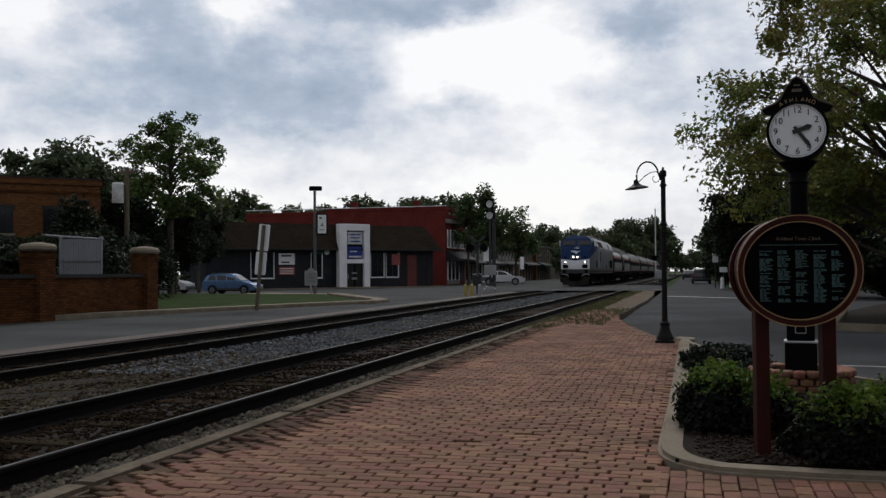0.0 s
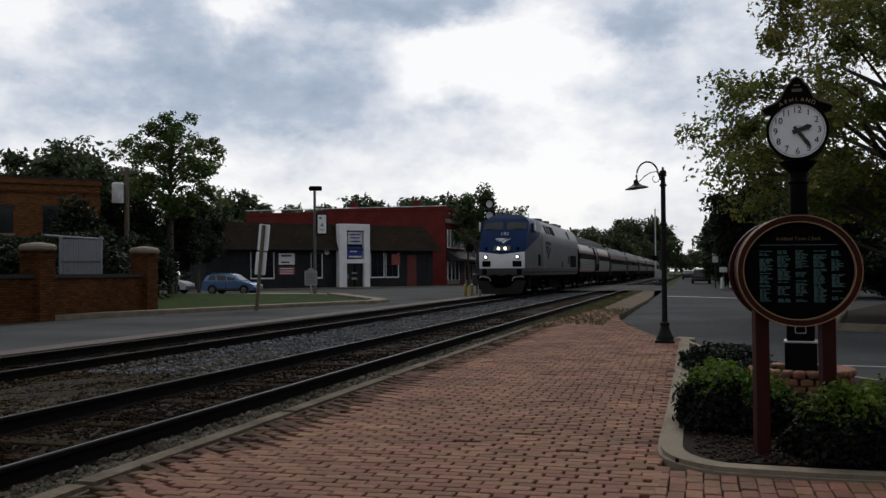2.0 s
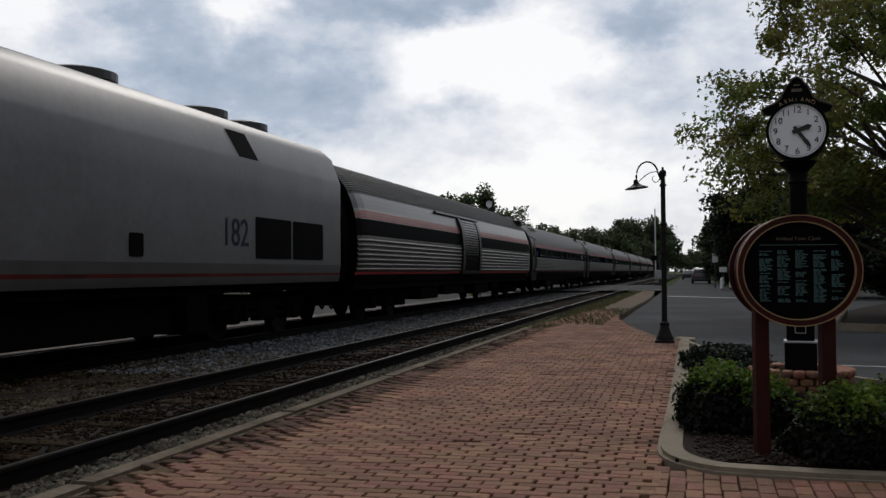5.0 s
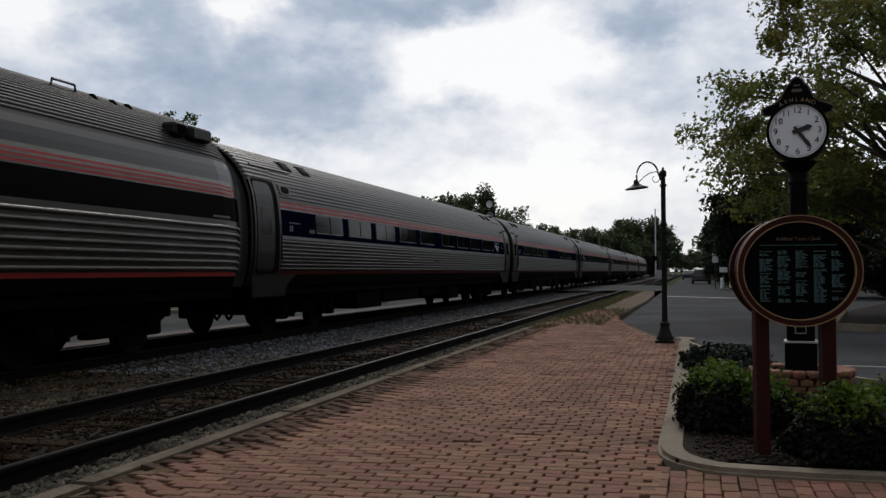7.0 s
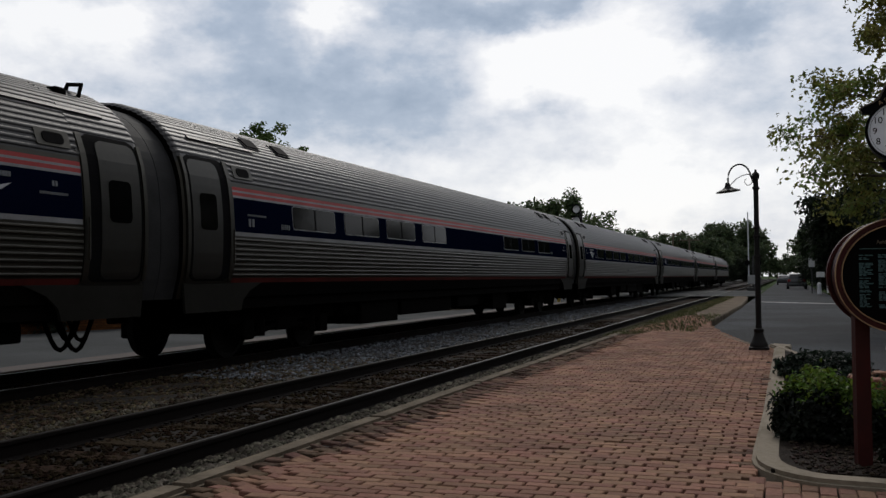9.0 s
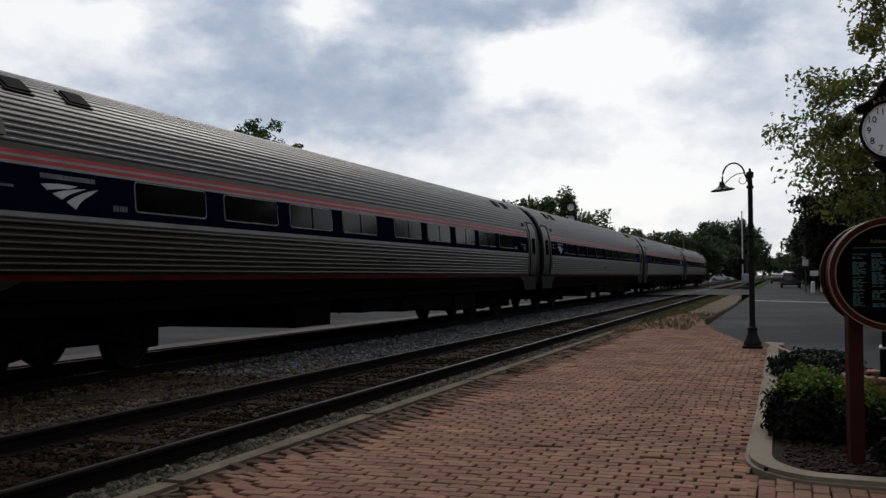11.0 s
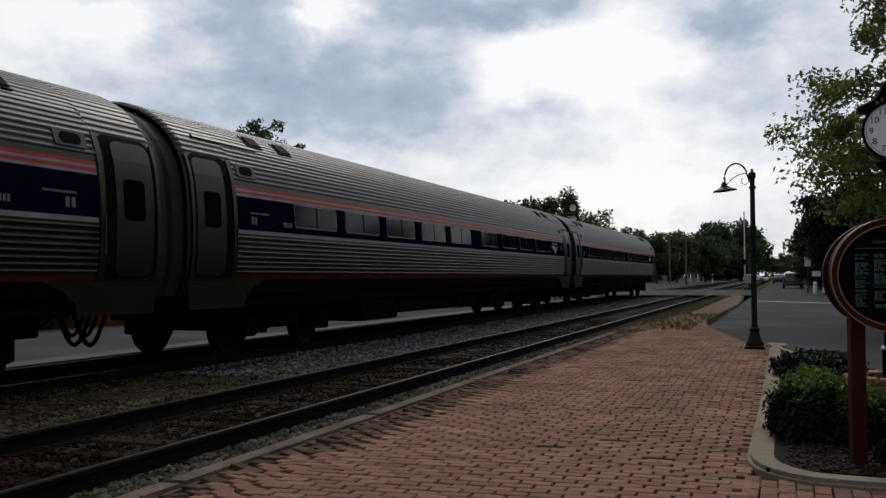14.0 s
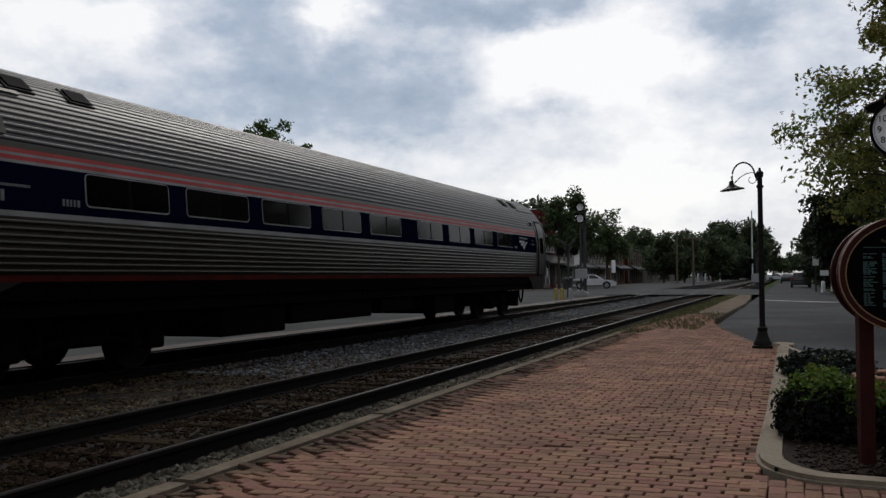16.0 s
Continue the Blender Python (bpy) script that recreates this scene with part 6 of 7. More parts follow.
def restaurant():
    """Low grey brick building under a shingled mansard; its front runs along local x."""
    A, D = Vector((-40.3, 77.1)), Vector((14.9, 16.5)).normalized()
    rz = math.degrees(math.atan2(D.y, D.x))
    z0 = -0.2
    L_ = 22.2
    b = thing("shop_building", (A.x, A.y, z0), "low dark grey brick shop with brown shingled mansard roof", "building", rz=rz)
    eave, top = 3.7, 6.12
    bm = prism([(-2, 0), (L_ - 0.3, 0), (L_ - 0.3, 2.6), (14, 4), (-2, 7)], -0.3, eave)
    part("wall", bm, M["brick_grey"], b)
    bm = bmesh.new()
    lo = [bm.verts.new(p) for p in ((-2.4, -0.75, eave), (L_ + 0.35, -0.75, eave), (L_ + 0.35, 3.0, eave), (-2.4, 7.4, eave))]
    hi = [bm.verts.new(p) for p in ((-2.1, 0.35, top), (L_ - 1.1, 0.35, top), (L_ - 1.1, 2.8, top), (-2.1, 7.0, top))]
    for i in range(4):
        bm.faces.new((lo[i], lo[(i + 1) % 4], hi[(i + 1) % 4], hi[i]))
    bm.faces.new(hi)
    bm.faces.new(lo[::-1])
    bmesh.ops.recalc_face_normals(bm, faces=bm.faces[:])
    part("roof", bm, M["shingle"], b, "brown shingled mansard roof")
    part("fascia", box(-2.44, L_ + 0.39, -0.8, -0.74, eave - 0.1, eave + 0.06), M["roof_dark"], b)
    # white entrance tower
    e = part("entrance_surround", bmesh.new(), M["trim_white"], b, "white painted entrance surround")
    bm = bmesh.new()
    for x0, x1, za, zb in ((10.75, 11.55, 0, 6.14), (13.42, 14.05, 0, 6.14), (11.55, 13.42, 5.5, 6.14), (11.55, 13.42, 2.36, 2.75)):
        add_box(bm, x0, x1, -1.0, -0.3, za, zb, bevel=0.02)
    bm.to_mesh(e.data)
    bm.free()
    part("entrance_back", box(10.8, 14.02, -0.55, 0.4, 0, 6.1), M["door_black"], b)
    d = part("door", box(11.6, 13.38, -0.68, -0.58, 0.02, 2.34), M["door_black"], b, "black glazed double door")
    for x in (11.65, 12.46, 12.54, 13.3):
        part("door_stile", box(x, x + 0.05, -0.72, -0.66, 0.05, 2.3), M["iron"], d)
    for x0, x1, za, zb in ((12.2, 12.75, 1.35, 1.5), (12.2, 12.75, 0.8, 1.0), (11.75, 11.85, 0.9, 1.3)):
        part("door_sticker", box(x0, x1, -0.74, -0.7, za, zb), M["sign_grey"], d)
    s = part("shop_sign", box(11.75, 13.3, -0.8, -0.6, 4.2, 5.4, bevel=0.02), M["lens"], b, "pale blue lightbox sign")
    for za, w in ((5.05, 1.2), (4.75, 1.0), (4.4, 1.1)):
        part("sign_line", box(12.52 - w / 2, 12.52 + w / 2, -0.82, -0.79, za, za + 0.12), M["sign_blue"], s)
    s = part("shop_sign", box(11.75, 13.3, -0.8, -0.6, 2.85, 3.95, bevel=0.02), M["sign_blue"], b, "blue lightbox sign")
    part("sign_line", box(12.0, 12.7, -0.82, -0.79, 3.45, 3.57), M["lens"], s)
    part("sign_line", box(11.85, 13.2, -0.82, -0.79, 2.92, 3.08), M["lens"], s)
    for x0, x1 in ((14.6, 16.15), (16.32, 17.8), (2.2, 4.5), (8.2, 9.4)):
        w = part("window", box(x0, x1, -0.06, 0.02, 1.0, 3.4), M["glass_dark"], b)
        for a, c, za, zb in ((x0, x1, 0.93, 1.05), (x1 - 0.07, x1, 1.05, 3.4), (x0, x0 + 0.05, 1.05, 3.4)):
            part("window_frame", box(a, c, -0.12, -0.04, za, zb), M["trim_white"], w)
        part("mullion", box((x0 + x1) / 2 - 0.02, (x0 + x1) / 2 + 0.02, -0.1, -0.05, 1.05, 3.4), M["roof_dark"], w)
        part("mullion", box(x0 + 0.05, x1 - 0.07, -0.1, -0.05, 2.2, 2.25), M["roof_dark"], w)
    p = part("poster", box(4.95, 6.55, -0.08, -0.01, 2.25, 3.3, bevel=0.01), M["sign_white"], b, "white wall poster with dark lines")
    for za, x1 in ((3.0, 6.2), (2.4, 6.0)):
        part("poster_line", box(5.2, x1, -0.09, -0.075, za, za + 0.14), M["roof_dark"], p)
    p = part("poster", box(4.95, 6.55, -0.08, -0.01, 1.3, 2.05, bevel=0.01), M["sign_red"], b, "faded red wall poster")
    for za in (1.42, 1.62, 1.84):
        part("poster_line", box(5.1, 6.4, -0.09, -0.075, za, za + 0.08), M["sign_white"], p)
    part("hanging_sign", box(16.95, 17.9, -0.2, -0.13, 2.2, 3.3), M["sign_red"], b)
    part("side_door", box(18.8, 19.9, -0.06, 0.02, 0.1, 3.2), M["door_red"], b)
    part("green_sign", box(8.3, 9.5, -0.12, -0.02, 3.25, 3.5), M["teal"], b)
    part("wall_lamp", lathe([(0.26, -0.06), (0.26, 0.06)], seg=18, m=Matrix.Translation((9.85, -0.12, 3.45)) @ UP), M["lens"], b)
    part("downpipe", box(21.2, 21.3, -0.1, -0.02, 0, 3.7), M["roof_dark"], b)
    part("step", box(10.5, 14.6, -2.4, -0.3, -0.02, 0.1, bevel=0.02), M["concrete"], b)
    w = tagged(part("pavement", prism([(-3, -2.2), (18, -2.2), (24, -1.2), (24, 0), (-3, 0)], -0.12, 0.06, bevel=0.02), M["concrete"]), "pale concrete walk before the shops", "pavement", kind="structure")
    w.matrix_basis = pose(A.x, A.y, z0, 0, 0, rz)


def red_shop():
    b = thing("red_building", (-26.3, 101, -0.2), "two-storey red brick corner shop with parapet and chimneys", "building")
    part("wall", prism([(-24, 0), (0, 0), (0, 9.2), (-24, 9.2)], -0.3, 8.4), M["brick_red"], b)
    for x0, x1, z1 in ((-14, 0, 8.75), (-24, -14, 8.45)):
        part("parapet", box(x0, x1 + 0.06, -0.06, 9.26, z1 - 0.35, z1, bevel=0.02), M["brick_red"], b)
    part("coping", box(-24, 0.1, -0.1, 0.25, 8.75, 8.82), M["trim_white"], b)
    for x in (-3.5, -10.9):
        part("chimney", box(x - 0.3, x + 0.35, 0.4, 1.1, 8.4, 9.3, bevel=0.03), M["brick_red"], b)
        part("chimney_cap", box(x - 0.38, x + 0.43, 0.32, 1.18, 9.3, 9.45, bevel=0.02), M["brick_red"], b)
    c = part("cornice", box(0, 0.35, 0.1, 9.1, 6.9, 7.35, bevel=0.05), M["stucco"], b, "pale cornice")
    for y in (1.6, 3.2, 4.8, 6.4):
        part("parapet_vent", box(0.0, 0.05, y, y + 0.5, 7.9, 8.15), M["stucco"], b)
    for y in (0.9, 2.3, 3.7, 5.6, 7.1):
        w = part("window", box(-0.05, 0.06, y, y + 0.95, 4.3, 6.2), M["glass_dark"], b)
        for a, d in ((y - 0.08, y), (y + 0.95, y + 1.03)):
            part("window_frame", box(0, 0.12, a, d, 4.3, 6.2), M["trim_white"], w)
        part("window_sill", box(0, 0.2, y - 0.12, y + 1.07, 4.14, 4.3), M["trim_white"], w)
        part("blind", box(0.04, 0.09, y + 0.05, y + 0.9, 4.4, 6.1), M["stucco"], w)
    bm = bmesh.new()
    add_prism(bm, [(0, 3.9), (1.6, 2.9), (1.6, 2.7), (0, 2.7)], -9.0, -0.3, m=UP)
    part("awning", bm, M["awning"], b, "black shop awning")
    w = part("shop_window", box(-0.04, 0.08, 0.8, 6.0, 0.6, 2.7), M["glass_dark"], b)
    for y in (0.75, 2.4, 4.1, 5.95):
        part("window_frame", box(0, 0.14, y, y + 0.1, 0.5, 2.7), M["trim_white"], w)
    part("stall_riser", box(0, 0.12, 0.7, 6.1, 0.1, 0.6), M["stucco"], b)
    part("ivy_sign", box(0, 0.1, 6.8, 8.4, 0.4, 2.8), M["awning"], b)


def shop_row():
    rng = random.Random(5)
    y = 110.4
    for k, (ln, h, m_, label) in enumerate(((11, 6.0, "stucco", "cream two-storey shop with dark porch"), (9, 5.2, "brick_grey", "grey brick shop under an awning"), (13, 6.4, "stucco", "pale plastered shop with tall bays"),
                                            (14, 5.6, "brick_tan", "brown brick shop among trees"), (18, 5.8, "brick_wall", "brown brick house set along the street"), (16, 5.4, "stucco", "pale house far along the street"))):
        b = thing("street_shop", (-26.5, y, -0.2), label, "building", "shops along the street")
        part("wall", prism([(-12, 0), (0, 0), (0, ln), (-12, ln)], -0.3, h), M[m_], b)
        part("roof", box(-12.2, 0.25, -0.2, ln + 0.2, h, h + 0.3, bevel=0.04), M["roof_dark"], b)
        part("awning", prism([(0, 3.2), (1.5, 2.6), (1.5, 2.4), (0, 2.4)], -ln + 0.4, -0.4, m=UP), M["awning"], b)
        n = int(ln / 2.4)
        for i in range(n):
            q = 0.6 + i * (ln - 0.6) / n
            for za, zb in ((0.5, 2.3), (3.8, 5.0)):
                w = part("window", box(-0.03, 0.06, q, q + 1.3, za, zb), M["glass_dark"], b)
                part("window_frame", box(0, 0.1, q - 0.1, q, za, zb), M["trim_white"], w)
            part("pilaster", box(0, 0.18, q - 0.45, q - 0.2, 0, h - 0.1), M["stucco"], b)
        y += ln + (0.3 if k < 2 else 3.5)


def old_brick_building():
    b = thing("brick_warehouse", (-45.32, 23.18, -0.2), "plain orange-brown brick building with flat parapet", "building", rz=-45)
    part("wall", prism([(-16, 0), (0, 0), (0, 24.5), (-16, 24.5)], -0.3, 5.75), M["brick_tan"], b)
    part("parapet", box(-16.1, 0.08, -0.1, 24.58, 5.75, 6.05, bevel=0.02), M["brick_tan"], b)
    part("coping", box(-16.15, 0.12, -0.15, 24.62, 6.05, 6.12), M["roof_dark"], b)
    part("string_course", box(0, 0.07, 0, 24.5, 5.35, 5.45), M["brick_wall"], b)
    for y in (19.3, 21.9):
        w = part("window", box(-0.04, 0.03, y, y + 1.3, 3.4, 4.6), M["glass_dark"], b)
        part("window_frame", box(0.0, 0.08, y - 0.08, y + 1.38, 4.6, 4.75), M["roof_dark"], w)
        part("window_sill", box(0.0, 0.12, y - 0.08, y + 1.38, 3.28, 3.4), M["concrete"], w)
        part("mullion", box(0.02, 0.06, y + 0.62, y + 0.68, 3.4, 4.6), M["roof_dark"], w)
    part("downpipe", tube([(0.1, 23.9, 0), (0.1, 23.9, 5.0)], 0.06, 8), M["roof_dark"], b)
    part("pipe_elbow", box(0.02, 0.2, 23.3, 23.98, 4.9, 5.05), M["roof_dark"], b)


def garden_wall():
    w = thing("garden_wall", (-18.15, 23.3, -0.12), "red-brown brick garden wall between two capped piers", "wall")
    piers = [(0.0, 0.0, 0.34), (0.3, 5.0, 0.32), (-1.9, -6.2, 0.34)]
    for x, y, r in piers:
        part("pier", box(x - r, x + r, y - r, y + r, -0.2, 2.05, bevel=0.01), M["brick_wall"], w, "square brick pier")
        part("pier_band", box(x - r - 0.025, x + r + 0.025, y - r - 0.025, y + r + 0.025, 1.85, 1.98), M["brick_wall"], w)
        part("cap", lathe([(r + 0.12, 2.05), (r + 0.17, 2.1), (r + 0.17, 2.18), (r + 0.1, 2.25), (0.1, 2.3)], at=(x, y, 0), seg=28), M["concrete"], w, "round weathered concrete cap", smooth=True)
    for (xa, ya, ra), (xb, yb, rb) in ((piers[0], piers[1]), (piers[2], piers[0])):
        dx, dy = (xb - xa) / (yb - ya) * 0.3, 0
        for name, z0, z1, t in (("wall_panel", -0.2, 1.27, 0.13), ("coping", 1.27, 1.38, 0.19)):
            part(name, prism([(xa - t, ya + ra), (xa + t, ya + ra), (xb + t, yb - rb), (xb - t, yb - rb)], z0, z1), M["brick_wall"] if t < 0.15 else M["roof_dark"], w)
    g = thing("garden_pavilion", (-19.2, 26.75, -0.1), "pale translucent sheeted garden screen on a metal frame", "garden screen", rz=36)
    for x in (-0.62, 0.62):
        part("upright", lathe([(0.04, 0), (0.04, 2.5), (0.06, 2.52), (0.05, 2.6)], at=(x, 0, 0), seg=10), M["mesh_white"], g)
    part("top_rail", tube([(-1.1, 0, 2.62), (-0.62, 0, 2.58), (0.7, 0, 2.5)], 0.035, 8), M["mesh_white"], g)
    me = bmesh.new()
    for k in range(25):
        x = -0.6 + 0.05 * k
        add_box(me, x - 0.022, x + 0.022, -0.012 + 0.012 * (k % 2), 0.004 + 0.012 * (k % 2), 0.1, 2.5)
    part("sheet", me, M["mesh_white"], g, "pale ribbed sheet")["kind"] = "stuff"
    for z in (1.75, 1.3):
        part("cross_rail", box(-0.62, 0.62, -0.03, -0.005, z, z + 0.04), M["steel"], g)


def white_house():
    h = thing("white_house", (-20, 232, -0.2), "small white gabled house far along the street", "building")
    part("wall", box(-1.8, 1.8, 0, 6, -0.2, 4.4), M["trim_white"], h)
    part("roof", prism([(-2.1, 4.3), (2.1, 4.3), (0, 6.0)], -6.3, 0.3, m=UP), M["roof_dark"], h)
    for x in (-1.2, 0.4):
        for z in (0.9, 2.8):
            part("window", box(x, x + 0.8, -0.06, 0.02, z, z + 1.1), M["glass_dark"], h)
    part("porch", box(-2.4, 2.4, -1.6, -0.02, 2.3, 2.5), M["roof_dark"], h)
    f = thing("pale_fence", (-28, 205, -0.3), "low pale board fence far along the street", "fence")
    for k in range(8):
        part("board", box(-5 + 1.25 * k, -3.9 + 1.25 * k, 0, 0.08, 0, 1.5 + 0.1 * (k % 2)), M["stucco"], f)
    for k, (x, y) in enumerate(((-15.6, 190), (-14.2, 192), (-12.6, 186), (-17.5, 196), (2.2, 74.5), (2.9, 75.5))):
        p = thing("white_post", (x, y, -0.3), "white painted post beside the street", "post", "white posts")
        part("post", lathe([(0.16, 0), (0.14, 1.7 if k < 4 else 0.95), (0.05, 1.8 if k < 4 else 1.0)], seg=10), M["trim_white"], p)


def utility_pole(x, y, h, arm=1.3):
    p = thing("utility_pole", (x, y, -0.2), "weathered wooden utility pole with crossarm", "utility pole", "utility poles")
    part("pole", lathe([(0.16, 0), (0.11, h)], seg=10), M["wood_post"], p)
    part("crossarm", box(-arm, arm, -0.06, 0.06, h - 0.35, h - 0.2), M["wood_post"], p)
    for s in (-0.85 * arm, -0.4 * arm, 0.4 * arm, 0.85 * arm):
        part("insulator", lathe([(0.05, h - 0.2), (0.06, h - 0.1), (0.02, h - 0.02)], at=(s, 0, 0), seg=8), M["sign_grey"], p)
    return p


restaurant()
red_shop()
shop_row()
old_brick_building()
garden_wall()
white_house()
utility_pole(-52, 98, 10.6)
utility_pole(-28.8, 44.0, 7.1, 0.5)
t = thing("transformer", (-29.2, 43.8, 5.0), "pale grey canister hung on the utility pole", "transformer")
part("canister", lathe([(0.32, 0), (0.32, 1.0), (0.25, 1.08)], seg=16), M["lens"], t)
for x, y, h in ((-16.5, 150, 8.2), (-14, 190, 8.5), (-12, 128, 6.5), (-15.5, 235, 9)):
    utility_pole(x, y, h)

# grass corner with its kerb on the far side of the street
LAWN = [(-17.4, 29.0), (-13.75, 38.0), (-14.2, 39.6), (-16.5, 43.5), (-20.5, 51.0), (-28, 52), (-36, 52), (-34, 42), (-26, 31)]
bm = bmesh.new()
add_prism(bm, LAWN, -0.4, 0.04)
tagged(part("lawn", bm, M["grass"]), "mown grass on the street corner", "lawn", kind="structure")
tagged(part("kerb", strip([(-30, -6), (-23.3, 11), (-19.0, 22.9), (-17.2, 27.9), (-15.2, 34.2), (-13.5, 38.3), (-13.6, 39.6), (-14.6, 41.6), (-20.6, 51.6)], 0.7, -0.3, 0.075, 0.03), M["concrete"]), "pale concrete kerb along the far side of the street", "kerb", kind="structure")
bm = prism([(-20.8, 51.8), (-20, 54.5), (-27, 57.5), (-28, 52.6)], -0.4, -0.02)
tagged(part("walk", bm, M["concrete"]), "pale concrete walk across the grass corner", "pavement", kind="structure")


# ---- vehicles ----
M.update(
    car_blue=mat("car_blue", (0.135, 0.255, 0.465), 0.22, metal=0.2, col2=(0.12, 0.2325, 0.4275), scale=1, bump=0.0),
    car_white=mat("car_white", (0.62, 0.63, 0.65), 0.3, scale=1, col2=(0.55, 0.56, 0.58), bump=0.0),
    car_grey=mat("car_grey", (0.12, 0.125, 0.13), 0.35, metal=0.4, scale=1, bump=0.0),
    tyre=mat("tyre", (0.02, 0.02, 0.02), 0.85, scale=5),
    rim=mat("rim", (0.45, 0.46, 0.47), 0.4, metal=0.7, scale=5, bump=0),
    tail=mat("tail", (0.35, 0.02, 0.02), 0.3, bump=0),
)


def vehicle(name, at, rz, label, paint, tall=True, k=1.0):
    """A car with its nose along local +x."""
    c = thing(name, at, label, "car", rz=rz)
    c.scale = (k, k, k)
    if tall:
        roof, sill = 1.62, 0.36
        low = [(-2.15, 0.42), (-2.2, 0.75), (-2.12, 1.05), (0.95, 1.02), (1.75, 0.9), (2.15, 0.72), (2.2, 0.45), (2.1, 0.3), (-2.05, 0.3)]
        cab = [(-2.1, 1.03), (-1.85, 1.5), (-1.5, 1.62), (0.0, 1.63), (0.3, 1.55), (1.05, 1.02)]
        glass = [[(-1.75, 1.1), (-1.6, 1.47), (-1.2, 1.52), (-1.05, 1.1)], [(-0.97, 1.1), (-1.05, 1.52), (-0.2, 1.54), (-0.2, 1.1)], [(-0.12, 1.1), (-0.12, 1.54), (0.18, 1.48), (0.72, 1.1)]]
    else:
        low = [(-2.3, 0.45), (-2.35, 0.8), (-2.2, 0.98), (0.9, 0.95), (2.0, 0.85), (2.35, 0.65), (2.35, 0.4), (2.2, 0.28), (-2.2, 0.28)]
        cab = [(-1.75, 0.96), (-1.05, 1.38), (-0.6, 1.45), (0.1, 1.44), (0.4, 1.36), (1.1, 0.95)]
        glass = [[(-1.4, 1.02), (-1.0, 1.33), (-0.5, 1.38), (-0.45, 1.02)], [(-0.37, 1.02), (-0.4, 1.38), (0.15, 1.37), (0.78, 1.02)]]
    part("body", prism([(x, z) for x, z in low], -0.9, 0.9, bevel=0.0, m=UP), M[paint], c)
    bm = bmesh.new()
    a = [bm.verts.new((x, -0.86 if i in (0, len(cab) - 1) else -0.68, z)) for i, (x, z) in enumerate(cab)]
    b = [bm.verts.new((x, 0.86 if i in (0, len(cab) - 1) else 0.68, z)) for i, (x, z) in enumerate(cab)]
    n = len(cab)
    bm.faces.new(a)
    bm.faces.new(b[::-1])
    for i in range(n):
        bm.faces.new((a[i], b[i], b[(i + 1) % n], a[(i + 1) % n]))
    bmesh.ops.recalc_face_normals(bm, faces=bm.faces[:])
    part("cabin", bm, M[paint], c)
    for s in (-1, 1):
        for g in glass:
            def yy(z):
                return s * (0.86 - 0.18 * min(1, max(0, (z - cab[0][1]) / 0.5)))
            part("side_window", panel([(x, yy(z), z) for x, z in g], (0, s, 0.35), out=0.01, sink=0.02), M["glass_dark"], c)
        for x in (-1.32, 1.36):
            w = part("wheel", lathe([(0.33, -0.11), (0.35, -0.08), (0.35, 0.08), (0.33, 0.11)], seg=22, m=Matrix.Translation((x, s * 0.84, 0.34)) @ UP), M["tyre"], c)
            part("rim", lathe([(0.22, -0.02), (0.2, 0.02)], seg=18, m=Matrix.Translation((x, s * 0.955, 0.34)) @ UP), M["rim"], w)
            for q in range(5):
                bm = box(0.03, 0.2, -0.025, 0.025, -0.03, 0.03)
                bmesh.ops.transform(bm, matrix=Matrix.Translation((x, s * 0.955, 0.34)) @ UP @ Matrix.Rotation(radians(72 * q), 4, "Z"), verts=bm.verts[:])
                part("spoke", bm, M["steel"], w)
            part("wheel_arch", prism([(x + 0.42 * math.cos(radians(30 * q)), 0.34 + 0.42 * math.sin(radians(30 * q))) for q in range(7)], -s * 0.912 - 0.006, -s * 0.912 + 0.006, m=UP), M["rubber"], c)
        part("headlight", box(2.02, 2.2, *sorted((s * 0.55, s * 0.86)), 0.62, 0.76, bevel=0.03), M["lens"], c)
        part("tail_light", box(-2.22, -2.08, *sorted((s * 0.6, s * 0.87)), 0.75, 1.0, bevel=0.03), M["tail"], c)
        part("mirror", box(0.55, 0.7, *sorted((s * 0.88, s * 1.02)), 1.0, 1.13, bevel=0.03), M[paint], c)
        if tall:
            part("roof_rail", box(-1.5, 0.0, *sorted((s * 0.58, s * 0.62)), 1.64, 1.69), M["steel"], c)
    f = [(0.42, 1.5), (1.0, 1.08)] if tall else [(0.48, 1.33), (1.04, 1.0)]
    part("windshield", panel([(f[0][0], -0.6, f[0][1]), (f[0][0], 0.6, f[0][1]), (f[1][0], 0.74, f[1][1]), (f[1][0], -0.74, f[1][1])], (0.6, 0, 0.75), out=0.02), M["glass_dark"], c)
    r = [(-1.93, 1.45), (-2.08, 1.1)] if tall else [(-1.15, 1.34), (-1.7, 1.0)]
    part("rear_window", panel([(r[0][0], -0.6, r[0][1]), (r[0][0], 0.6, r[0][1]), (r[1][0], 0.74, r[1][1]), (r[1][0], -0.74, r[1][1])], (-0.8, 0, 0.4), out=0.02), M["glass_dark"], c)
    part("bumper", box(-2.26, -2.1, -0.85, 0.85, 0.36, 0.6, bevel=0.04), M[paint], c)
    part("bumper", box(2.1, 2.26, -0.85, 0.85, 0.36, 0.58, bevel=0.04), M["car_grey"], c)
    part("sill", box(-0.95, 0.95, -0.92, 0.92, 0.26, 0.36), M["rubber"], c)
